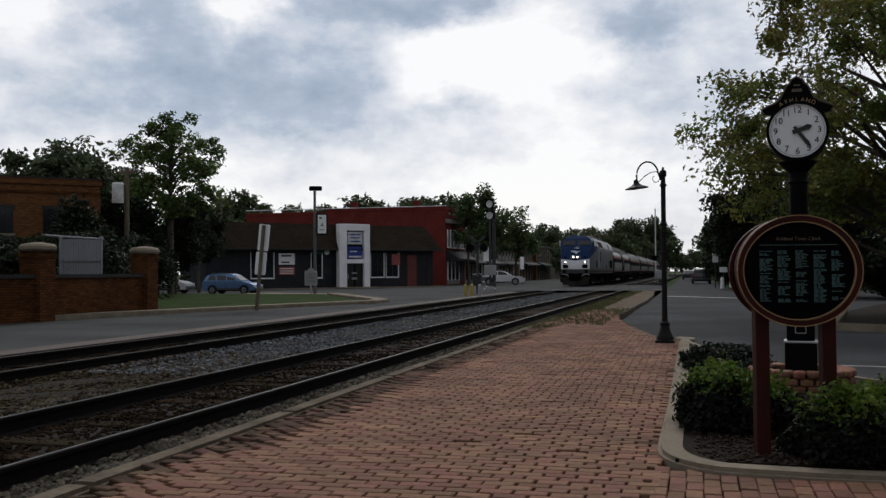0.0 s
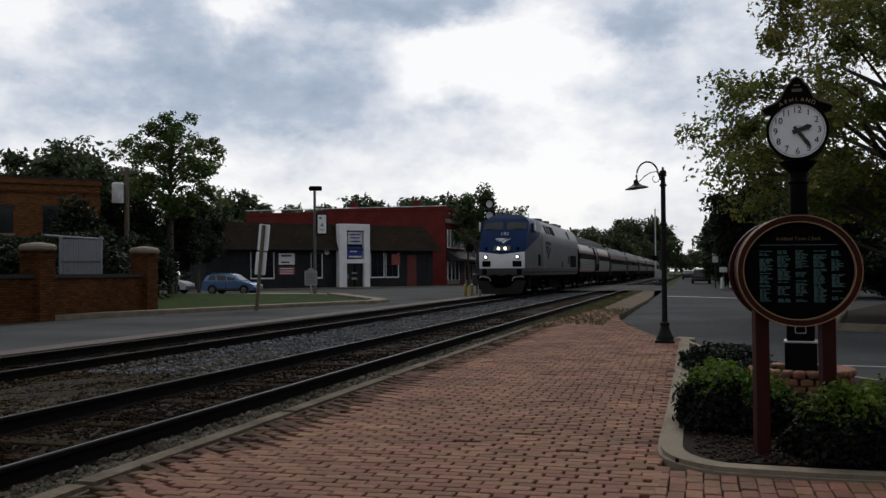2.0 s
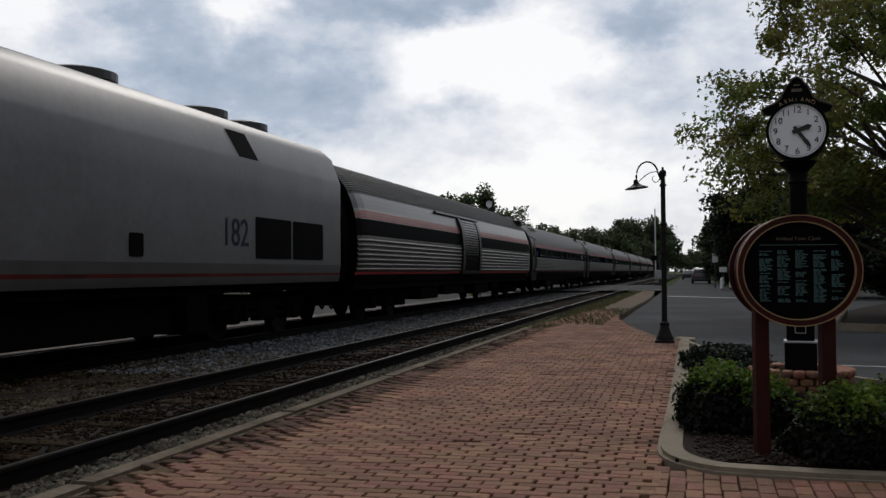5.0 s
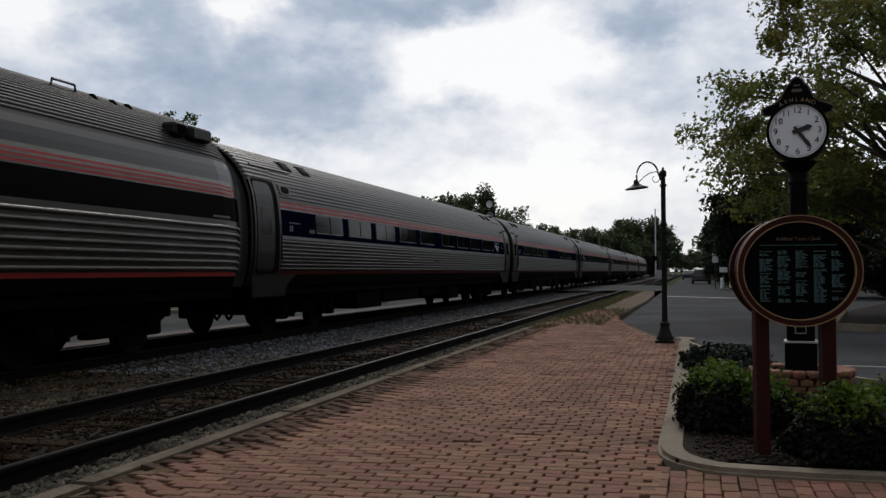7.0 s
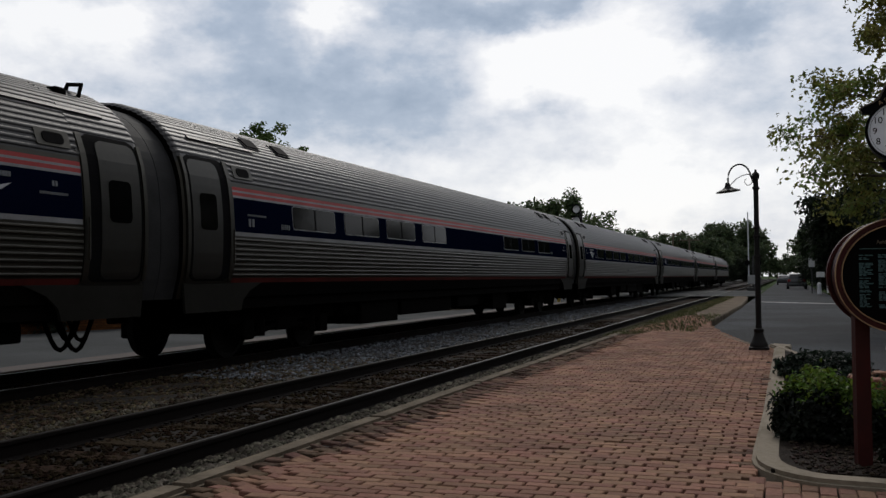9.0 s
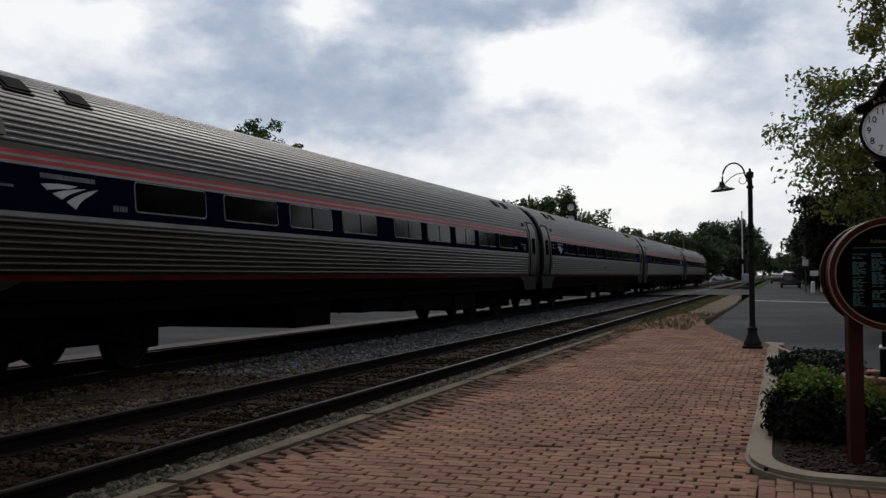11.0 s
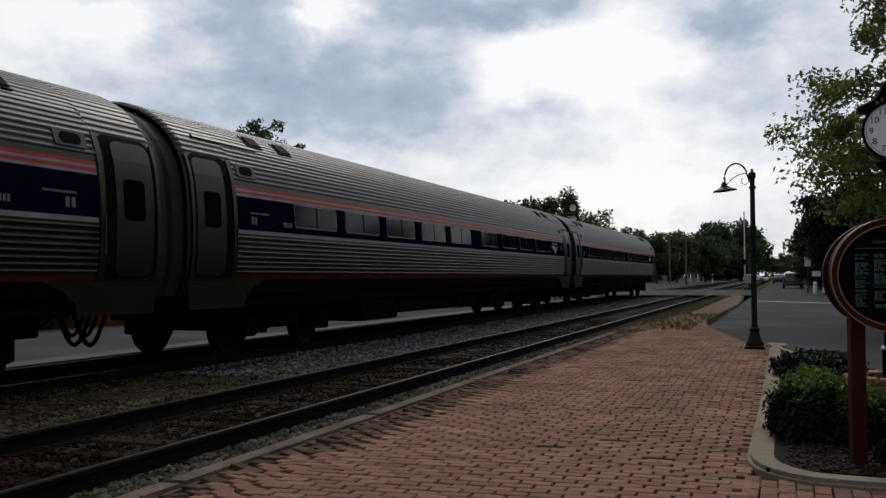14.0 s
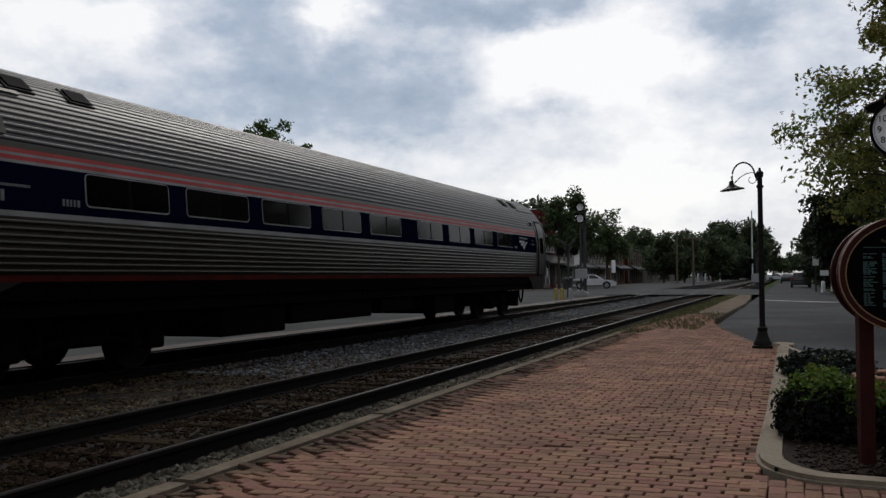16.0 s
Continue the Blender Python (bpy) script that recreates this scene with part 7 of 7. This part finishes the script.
    if tall:
        for s in (-1, 1):
            part("cladding", box(-0.92, 0.95, *sorted((s * 0.9, s * 0.925)), 0.34, 0.5, bevel=0.01), M["car_grey"], c, "grey lower door cladding")
            for x in (-0.2, -1.08):
                part("door_gap", box(x, x + 0.02, *sorted((s * 0.9, s * 0.903)), 0.5, 1.04), M["rubber"], c)
            part("door_handle", box(-0.5, -0.32, *sorted((s * 0.9, s * 0.93)), 0.9, 0.93), M["car_grey"], c)
    return c


vehicle("suv", (-31.75, 61.6, lie(-31, 61)), 3, "metallic light blue sport utility car parked on the forecourt", "car_blue", k=0.9)
vehicle("suv", (-38.6, 63.6, lie(-38, 63)), 8, "white sport utility car parked behind the garden wall", "car_white")
p = vehicle("patrol_car", (-18.9, 95.5, -0.1), 12, "white sedan with dark side panels waiting in the side street", "car_white", tall=False)
part("light_bar", box(-0.35, -0.05, -0.55, 0.55, 1.45, 1.54, bevel=0.03), M["car_grey"], p)
for s in (-1, 1):
    part("door_panel", box(-2.2, -0.7, *sorted((s * 0.9, s * 0.908)), 0.45, 0.85), M["car_grey"], p)
vehicle("suv", (0.9, 103, -0.13), 90.5, "dark grey sport utility car parked at the kerb", "car_grey")
CROSSING_CAR = vehicle("sedan", (-11.4, 200, -0.13), 0, "white sedan driving over the far crossing", "car_white", tall=False)
vehicle("sedan", (-0.5, 150, -0.13), 91, "dark sedan far along the street", "car_grey", tall=False)


# ---- trees, hedges and shrubs ----
M.update(
    bark=mat("bark", (0.09, 0.07, 0.055), 0.9, col2=(0.05, 0.04, 0.03), scale=3, fine=20, stretch=(4, 4, 1), bump=0.5),
    leaf_maple=leaf_mat("leaf_maple", (0.09146, 0.1507, 0.03227), (0.1507, 0.1346, 0.03227)),
    leaf_green=leaf_mat("leaf_green", (0.1039, 0.156, 0.04725), (0.06615, 0.1039, 0.02835)),
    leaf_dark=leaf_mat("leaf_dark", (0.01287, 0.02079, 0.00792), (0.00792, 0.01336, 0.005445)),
    leaf_far=leaf_mat("leaf_far", (0.077, 0.1045, 0.0495), (0.0495, 0.0715, 0.033)),
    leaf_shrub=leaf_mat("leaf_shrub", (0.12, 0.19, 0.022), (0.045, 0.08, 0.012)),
    leaf_birch=leaf_mat("leaf_birch", (0.1, 0.14, 0.06), (0.06, 0.09, 0.035)),
    # shrub leaves below the lit top, with the shade put into their colour
    leaf_shaded=leaf_mat("leaf_shaded", (0.0054, 0.0099, 0.00315), (0.00315, 0.00585, 0.00225)),
    leaf_cover=leaf_mat("leaf_cover", (0.00924, 0.01815, 0.0099), (0.0066, 0.0132, 0.0066)),
)


def leaves_mesh(name, centres, normals, size, rng, material):
    """One folded leaf at each place, facing roughly along its normal."""
    n = len(centres)
    d = rng.normal(size=(n, 3))
    d /= np.linalg.norm(d, axis=1)[:, None]
    w = normals + 0.9 * rng.normal(size=(n, 3))
    w /= np.linalg.norm(w, axis=1)[:, None]
    u = np.cross(w, d)
    u /= np.linalg.norm(u, axis=1)[:, None] + 1e-9
    v = np.cross(w, u)
    s = size * rng.uniform(0.55, 1.35, (n, 1))
    P = np.stack([centres - u * s, centres - v * s * 0.55 + w * s * 0.2, centres + u * s * 1.1 - w * s * 0.25, centres + v * s * 0.55 + w * s * 0.2], 1).reshape(-1, 3)
    me = bpy.data.meshes.new(name)
    me.vertices.add(4 * n)
    me.vertices.foreach_set("co", P.astype(np.float32).ravel())
    i = np.arange(n)[:, None] * 4
    tri = np.concatenate([i + np.array([[0, 1, 2]]), i + np.array([[0, 2, 3]])], 1).reshape(-1)
    me.loops.add(6 * n)
    me.loops.foreach_set("vertex_index", tri.astype(np.int32))
    me.polygons.add(2 * n)
    me.polygons.foreach_set("loop_start", np.arange(0, 6 * n, 3, dtype=np.int32))
    me.polygons.foreach_set("loop_total", np.full(2 * n, 3, dtype=np.int32))
    me.update(calc_edges=True)
    me.validate()
    me.materials.append(material)
    return me


def tree(name, at, height, radius, base, leaves, size, seed, material, label, clumps=90, clump_r=0.6, trunk_r=0.22, squash=1.0, taper_k=0.25, boxy=False, lean=(0, 0), group="", category="tree", full=0.78, lobe=0.26):
    """Tapered trunk, limbs to the clumps, and a crown of leaves with gaps."""
    rng = np.random.default_rng(seed)
    e = thing(name, at, label, category, group)
    mid, half = (height + base) / 2, (height - base) / 2
    cs = []
    while len(cs) < clumps:
        p = rng.normal(size=3)
        p /= np.linalg.norm(p)
        if boxy:
            p[2] = abs(p[2]) if rng.random() < 0.6 else p[2]
            p /= (np.abs(p) ** 2.6).sum() ** (1 / 2.6)
        r = rng.uniform(0.15, 1) ** 0.45
        wob = full + lobe * math.sin(3 * math.atan2(p[1], p[0]) + seed) * math.cos(2.3 * p[2] + seed * 1.7) + 0.1 * rng.normal()
        wob = min(wob, 0.98)
        taper = 1.0 - taper_k * max(0, p[2])
        q = p * r * wob * np.array([radius * taper * squash, radius * taper, half])
        cs.append(q + np.array([lean[0] * (p[2] + 1), lean[1] * (p[2] + 1), mid]))
    cs = np.array(cs)
    per = rng.multinomial(leaves, rng.dirichlet(np.full(clumps, 4.0)))
    idx = np.repeat(np.arange(clumps), per)
    spread_ = clump_r * rng.uniform(0.6, 1.25, clumps)
    off = np.clip(rng.normal(size=(leaves, 3)), -1.7, 1.7) * 0.55 * np.array([1, 1, 0.75])
    pos = cs[idx] + off * spread_[idx][:, None]
    pos[:, 2] = np.maximum(pos[:, 2], base * 0.8)
    nrm = (pos - np.array([0, 0, mid - half])) / radius + np.array([0, 0, 0.4])
    nrm /= np.linalg.norm(nrm, axis=1)[:, None] + 1e-9
    cr = new("crown", leaves_mesh("crown", pos, nrm, size, rng, material))
    cr.parent = e
    bm = bmesh.new()
    top = np.array([lean[0] * 1.2, lean[1] * 1.2, base + (height - base) * 0.7])
    stem = [(0, 0, -0.2), (0.02, 0, 0.3), (lean[0] * 0.15, lean[1] * 0.15, base), tuple((top * np.array([0.6, 0.6, 0.0])) + np.array([0, 0, mid])), tuple(top)]
    add_tube(bm, stem, [trunk_r * 1.35, trunk_r, trunk_r * 0.85, trunk_r * 0.5, trunk_r * 0.15], 9)
    order = rng.permutation(clumps)[: min(clumps, 70)]
    for k, c in enumerate(cs[order]):
        zs = min(c[2] - 0.25 * math.hypot(c[0], c[1]) - 0.3, height * 0.8)
        zs = max(base * 0.85, zs)
        a = np.array([lean[0] * 0.15, lean[1] * 0.15, zs])
        b = c
        midp = (a + b) / 2 + np.array([0, 0, 0.12 * np.linalg.norm(b - a)]) + rng.normal(size=3) * 0.12
        r0 = trunk_r * rng.uniform(0.18, 0.4)
        add_tube(bm, [tuple(a), tuple(midp), tuple(b)], [r0, r0 * 0.55, r0 * 0.12], 6)
    part("trunk", bm, M["bark"], e)
    return e


def shrub(at, rx, ry, h, leaves, size, seed, material, label):
    rng = np.random.default_rng(seed)
    e = thing("shrub", at, label, "shrub", "shrubs in the bed")
    d = rng.normal(size=(leaves, 3))
    d /= np.linalg.norm(d, axis=1)[:, None]
    d[:, 2] = np.abs(d[:, 2])
    lump = 1 + 0.16 * np.sin(5 * np.arctan2(d[:, 1], d[:, 0]) + seed) * np.cos(4 * d[:, 2] + seed) + 0.07 * rng.normal(size=leaves)
    r = (rng.uniform(0.35, 1, leaves) ** 0.35) * lump
    pos = d * r[:, None] * np.array([rx, ry, h])
    pos[:, 2] += 0.03
    # light from above is coloured in: bright leaves on top, near-black ones below
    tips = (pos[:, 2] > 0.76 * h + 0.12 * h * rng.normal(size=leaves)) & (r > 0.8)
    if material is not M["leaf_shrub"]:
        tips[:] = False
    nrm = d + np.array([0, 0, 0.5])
    cr = new("foliage", leaves_mesh("foliage", pos[~tips], nrm[~tips], size, rng, M["leaf_shaded"] if tips.any() else material))
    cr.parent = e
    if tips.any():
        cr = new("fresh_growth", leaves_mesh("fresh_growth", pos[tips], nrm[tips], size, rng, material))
        cr.parent = tagged(cr, "yellow-green leaves coloured as the lit top") and e
    bm = bmesh.new()
    for k in range(14):
        a = rng.uniform(0, 6.28)
        add_tube(bm, [(0.05 * math.cos(a), 0.05 * math.sin(a), -0.05), (0.4 * rx * math.cos(a), 0.4 * ry * math.sin(a), h * 0.4), (0.75 * rx * math.cos(a + 0.3), 0.75 * ry * math.sin(a + 0.3), h * rng.uniform(0.5, 0.85))], [0.012, 0.008, 0.003], 5)
    part("stems", bm, M["bark"], e)
    return e


shrub((0.2, 7.62, 0.03), 0.33, 0.38, 0.46, 9000, 0.022, 1, M["leaf_shrub"], "rounded green shrub with its lit top put into the leaf colour")
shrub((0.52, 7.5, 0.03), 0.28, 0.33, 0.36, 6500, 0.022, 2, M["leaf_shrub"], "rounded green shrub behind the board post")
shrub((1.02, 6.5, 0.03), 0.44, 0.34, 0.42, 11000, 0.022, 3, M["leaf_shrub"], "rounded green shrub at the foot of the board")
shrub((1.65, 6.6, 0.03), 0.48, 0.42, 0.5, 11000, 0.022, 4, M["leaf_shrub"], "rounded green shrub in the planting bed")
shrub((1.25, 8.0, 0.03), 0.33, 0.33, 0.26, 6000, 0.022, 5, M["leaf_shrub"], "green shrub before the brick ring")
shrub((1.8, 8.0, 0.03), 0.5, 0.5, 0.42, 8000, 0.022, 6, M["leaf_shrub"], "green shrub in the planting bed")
shrub((0.38, 12.2, 0.03), 0.52, 0.7, 0.26, 6000, 0.03, 7, M["leaf_cover"], "low spreading dark evergreen shrub")
shrub((0.62, 10.6, 0.03), 0.3, 0.35, 0.2, 3000, 0.028, 8, M["leaf_cover"], "low dark evergreen ground cover")

tree("maple_tree", (5.4, 28.0, -0.05), 9.8, 6.1, 1.4, 52000, 0.078, 17, M["leaf_maple"], "broad maple with green leaves turning bronze", taper_k=0.1, clumps=330, clump_r=0.56, trunk_r=0.26, full=0.92, lobe=0.03)
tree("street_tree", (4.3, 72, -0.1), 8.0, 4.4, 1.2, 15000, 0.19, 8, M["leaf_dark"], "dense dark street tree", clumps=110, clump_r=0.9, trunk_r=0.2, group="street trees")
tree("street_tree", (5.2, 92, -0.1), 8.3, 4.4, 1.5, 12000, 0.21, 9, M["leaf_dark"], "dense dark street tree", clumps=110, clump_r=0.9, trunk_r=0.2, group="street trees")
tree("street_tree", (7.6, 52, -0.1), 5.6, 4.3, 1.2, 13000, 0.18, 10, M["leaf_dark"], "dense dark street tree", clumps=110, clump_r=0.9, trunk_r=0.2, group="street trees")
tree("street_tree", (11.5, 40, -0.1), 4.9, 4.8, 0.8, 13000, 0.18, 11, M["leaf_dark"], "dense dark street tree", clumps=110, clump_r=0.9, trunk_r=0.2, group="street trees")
tree("sycamore_tree", (-30.1, 50.5, -0.2), 11.3, 3.7, 4.4, 8500, 0.13, 36, M["leaf_green"], "tall open tree with clustered green leaves", taper_k=0.05, clumps=105, clump_r=0.5, trunk_r=0.2, full=0.93, lobe=0.08)
tree("oak_tree", (-44.5, 60.5, -0.2), 11.4, 5.4, 4, 13000, 0.24, 4, M["leaf_far"], "round-headed dark green tree behind the brick building", clumps=80, clump_r=1.2, trunk_r=0.3)
tree("oak_tree", (-52, 60.5, -0.2), 9.8, 4.6, 4, 9000, 0.24, 14, M["leaf_far"], "round-headed dark green tree behind the brick building", clumps=70, clump_r=1.2, trunk_r=0.3)
tree("birch_tree", (-24.4, 104, -0.2), 10.9, 1.9, 3.6, 3000, 0.2, 26, M["leaf_birch"], "slender street tree before the shops", clumps=60, clump_r=0.75, trunk_r=0.14, taper_k=0.5, full=0.9)
tree("birch_tree", (-22.6, 106, -0.2), 11.7, 2.5, 3.4, 4200, 0.2, 16, M["leaf_birch"], "slender pointed street tree before the shops", clumps=70, clump_r=0.8, trunk_r=0.16, taper_k=0.5, full=0.9)
tree("birch_tree", (-20.6, 113, -0.2), 9.4, 3.4, 2.6, 3600, 0.22, 17, M["leaf_birch"], "loose green street tree before the shops", clumps=60, clump_r=0.9, trunk_r=0.16, full=0.88)
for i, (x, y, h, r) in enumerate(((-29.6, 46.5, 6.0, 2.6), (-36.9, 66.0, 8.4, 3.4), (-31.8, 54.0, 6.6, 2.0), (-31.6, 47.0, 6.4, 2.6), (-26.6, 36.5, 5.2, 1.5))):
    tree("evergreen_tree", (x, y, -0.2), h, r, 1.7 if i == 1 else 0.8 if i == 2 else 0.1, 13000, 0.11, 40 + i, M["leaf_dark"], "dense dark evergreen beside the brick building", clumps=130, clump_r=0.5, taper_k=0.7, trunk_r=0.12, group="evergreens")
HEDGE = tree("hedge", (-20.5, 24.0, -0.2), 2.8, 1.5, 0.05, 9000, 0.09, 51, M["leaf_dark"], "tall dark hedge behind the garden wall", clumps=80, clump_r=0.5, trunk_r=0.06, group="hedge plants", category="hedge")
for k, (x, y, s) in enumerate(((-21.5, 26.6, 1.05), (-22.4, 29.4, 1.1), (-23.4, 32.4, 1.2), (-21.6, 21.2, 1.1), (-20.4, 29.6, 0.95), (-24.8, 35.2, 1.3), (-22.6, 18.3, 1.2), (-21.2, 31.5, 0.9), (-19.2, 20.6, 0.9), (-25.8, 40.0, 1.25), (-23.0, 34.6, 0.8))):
    c = copy_thing(HEDGE, pose(x, y, -0.2, 0, 0, 47 * k))
    c.scale = (s, s, s)

FAR = tree("far_tree", (-70, 160, -0.4), 13.5, 6.5, 2.0, 6500, 0.42, 60, M["leaf_far"], "round-headed green tree in the distance", clumps=70, clump_r=1.5, trunk_r=0.3, group="distant trees")
rng_far = random.Random(77)
spots = []
for k in range(24):
    spots.append((-100 + 4.6 * k + rng_far.uniform(-2, 2), 158 + rng_far.uniform(-12, 18), rng_far.uniform(0.75, 1.0)))
for k in range(20):
    spots.append((-62 + 2.5 * k + rng_far.uniform(-2, 2), 222 + rng_far.uniform(-20, 40), rng_far.uniform(0.75, 1.25)))
for k in range(16):
    spots.append((-40 + 4.0 * k + rng_far.uniform(-2, 2), 330 + rng_far.uniform(-15, 40), rng_far.uniform(0.9, 1.35)))
for k in range(16):
    spots.append((6.5 + rng_far.uniform(0, 8), 105 + 14 * k + rng_far.uniform(-4, 4), rng_far.uniform(0.7, 0.95)))
# two rows, mostly out of view, added to block sky and darken window reflections
for k in range(14):
    spots.append((22 + rng_far.uniform(0, 14), 28 + 11 * k + rng_far.uniform(-4, 4), rng_far.uniform(0.7, 1.0)))
for k in range(12):
    spots.append((40 + rng_far.uniform(0, 10), 15 + 11 * k, rng_far.uniform(0.9, 1.2)))
for k in range(9):
    spots.append((-20 + 4 * k, 455 + rng_far.uniform(-10, 30), rng_far.uniform(0.7, 1.0)))
for k in range(15):
    spots.append((-128 + 4.4 * k + rng_far.uniform(-2, 2), 232 + rng_far.uniform(-10, 20), rng_far.uniform(1.25, 1.6)))
for x, y, s in spots:
    # the trees along the line ahead stay low
    if -0.23 < x / y < -0.03:
        s = min(s, 0.052 * y / 13.5)
    if (-9 < x < 5.5 and y < 420) or (-45 < x < -24 and y < 215):
        continue
    c = copy_thing(FAR, pose(x, y, -0.4, 0, 0, rng_far.uniform(0, 360)))
    c.scale = (s * rng_far.uniform(0.85, 1.15), s, s * rng_far.uniform(0.85, 1.15))

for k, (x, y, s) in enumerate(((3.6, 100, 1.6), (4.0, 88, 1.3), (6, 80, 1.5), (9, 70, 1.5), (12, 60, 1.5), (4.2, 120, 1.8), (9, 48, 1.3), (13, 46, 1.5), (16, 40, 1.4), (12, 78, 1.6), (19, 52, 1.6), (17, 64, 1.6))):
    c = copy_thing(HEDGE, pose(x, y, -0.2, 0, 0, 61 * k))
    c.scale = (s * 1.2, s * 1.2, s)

for k in range(26):
    s = rng_far.uniform(1.5, 2.6)
    x, y = -66 + 2.2 * k + rng_far.uniform(-1, 1), 236 + rng_far.uniform(-6, 12)
    if abs(x + 20) < 4 or x > -10:
        continue
    c = copy_thing(HEDGE, pose(x, y, -0.4, 0, 0, 71 * k))
    c.scale = (s * 1.3, s * 1.3, s)

# verges beyond the street on the right
tagged(part("verge_east", prism([(2.7, 70), (60, 64), (60, 420), (2.7, 420)], -0.4, -0.06, bevel=0.02), M["grass"]), "shaded grass verge under the street trees", "verge", kind="structure")
# the dark mulch colour paints the maple's shade onto this earth
tagged(part("island_bed", prism([(3.3, 23.1), (4.2, 22.55), (9, 20.8), (40, 20.8), (40, 44), (9, 44), (4.6, 31)], -0.4, 0.0, bevel=0.02), M["mulch"]), "bare earth under the maple, its shade put into the dark colour", "verge", kind="structure")
tagged(part("kerb", strip([(4.6, 31.2), (3.15, 23.0), (4.1, 22.3), (9, 20.55), (20, 20.55)], 0.15, -0.3, 0.04, 0.02), M["concrete"]), "pale concrete kerb round the tree bed", "kerb", kind="structure")

# station house, unseen behind the camera: added to close that side and darken reflections
st = thing("station_house", (6.0, -30, 0), "long dark brick station house added out of view behind the platform", "building")
part("wall", prism([(3.2, 0), (14, 0), (14, 34), (3.2, 34)], -0.2, 5.0), M["brick_wall"], st)
part("roof", prism([(2.0, 5.0), (15, 5.0), (9, 8.5), (8, 8.5)], -35, 1, m=UP), M["roof_dark"], st)


# ---- what moves ----
def motions():
    walk(CROSSING_CAR, [(t, pose(x, 200, -0.13, 0, 0, rz)) for t, x, rz in ((0, -30, 0), (6, -22, 0), (10, -13.6, 0), (11, -11.4, 0), (12, -9.1, 0), (13, -7.3, -5), (14, -5.2, -10), (15, -3.5, -15), (16, -2.2, -20))])
    for car, at7, rz in TRAIN:
        # the train slows a little after seven seconds
        walk(car, [(t, pose(T2, at7 - SPEED * (t - 7) + (1 - math.exp(-(t - 7) / 3.5) if t > 7 else 0.0), 0, 0, 0, rz)) for t in range(17)])
    for o in WHEELSETS:
        y, back = o.location.y, o.parent in (TRAIN[4][0], TRAIN[5][0])
        turn = math.degrees(SPEED / WHEEL_R) / FPS * (-1 if back else 1)
        walk(o, [(k / FPS, pose(0, y, WHEEL_R, turn * k % 360)) for k in range(481)])


motions()
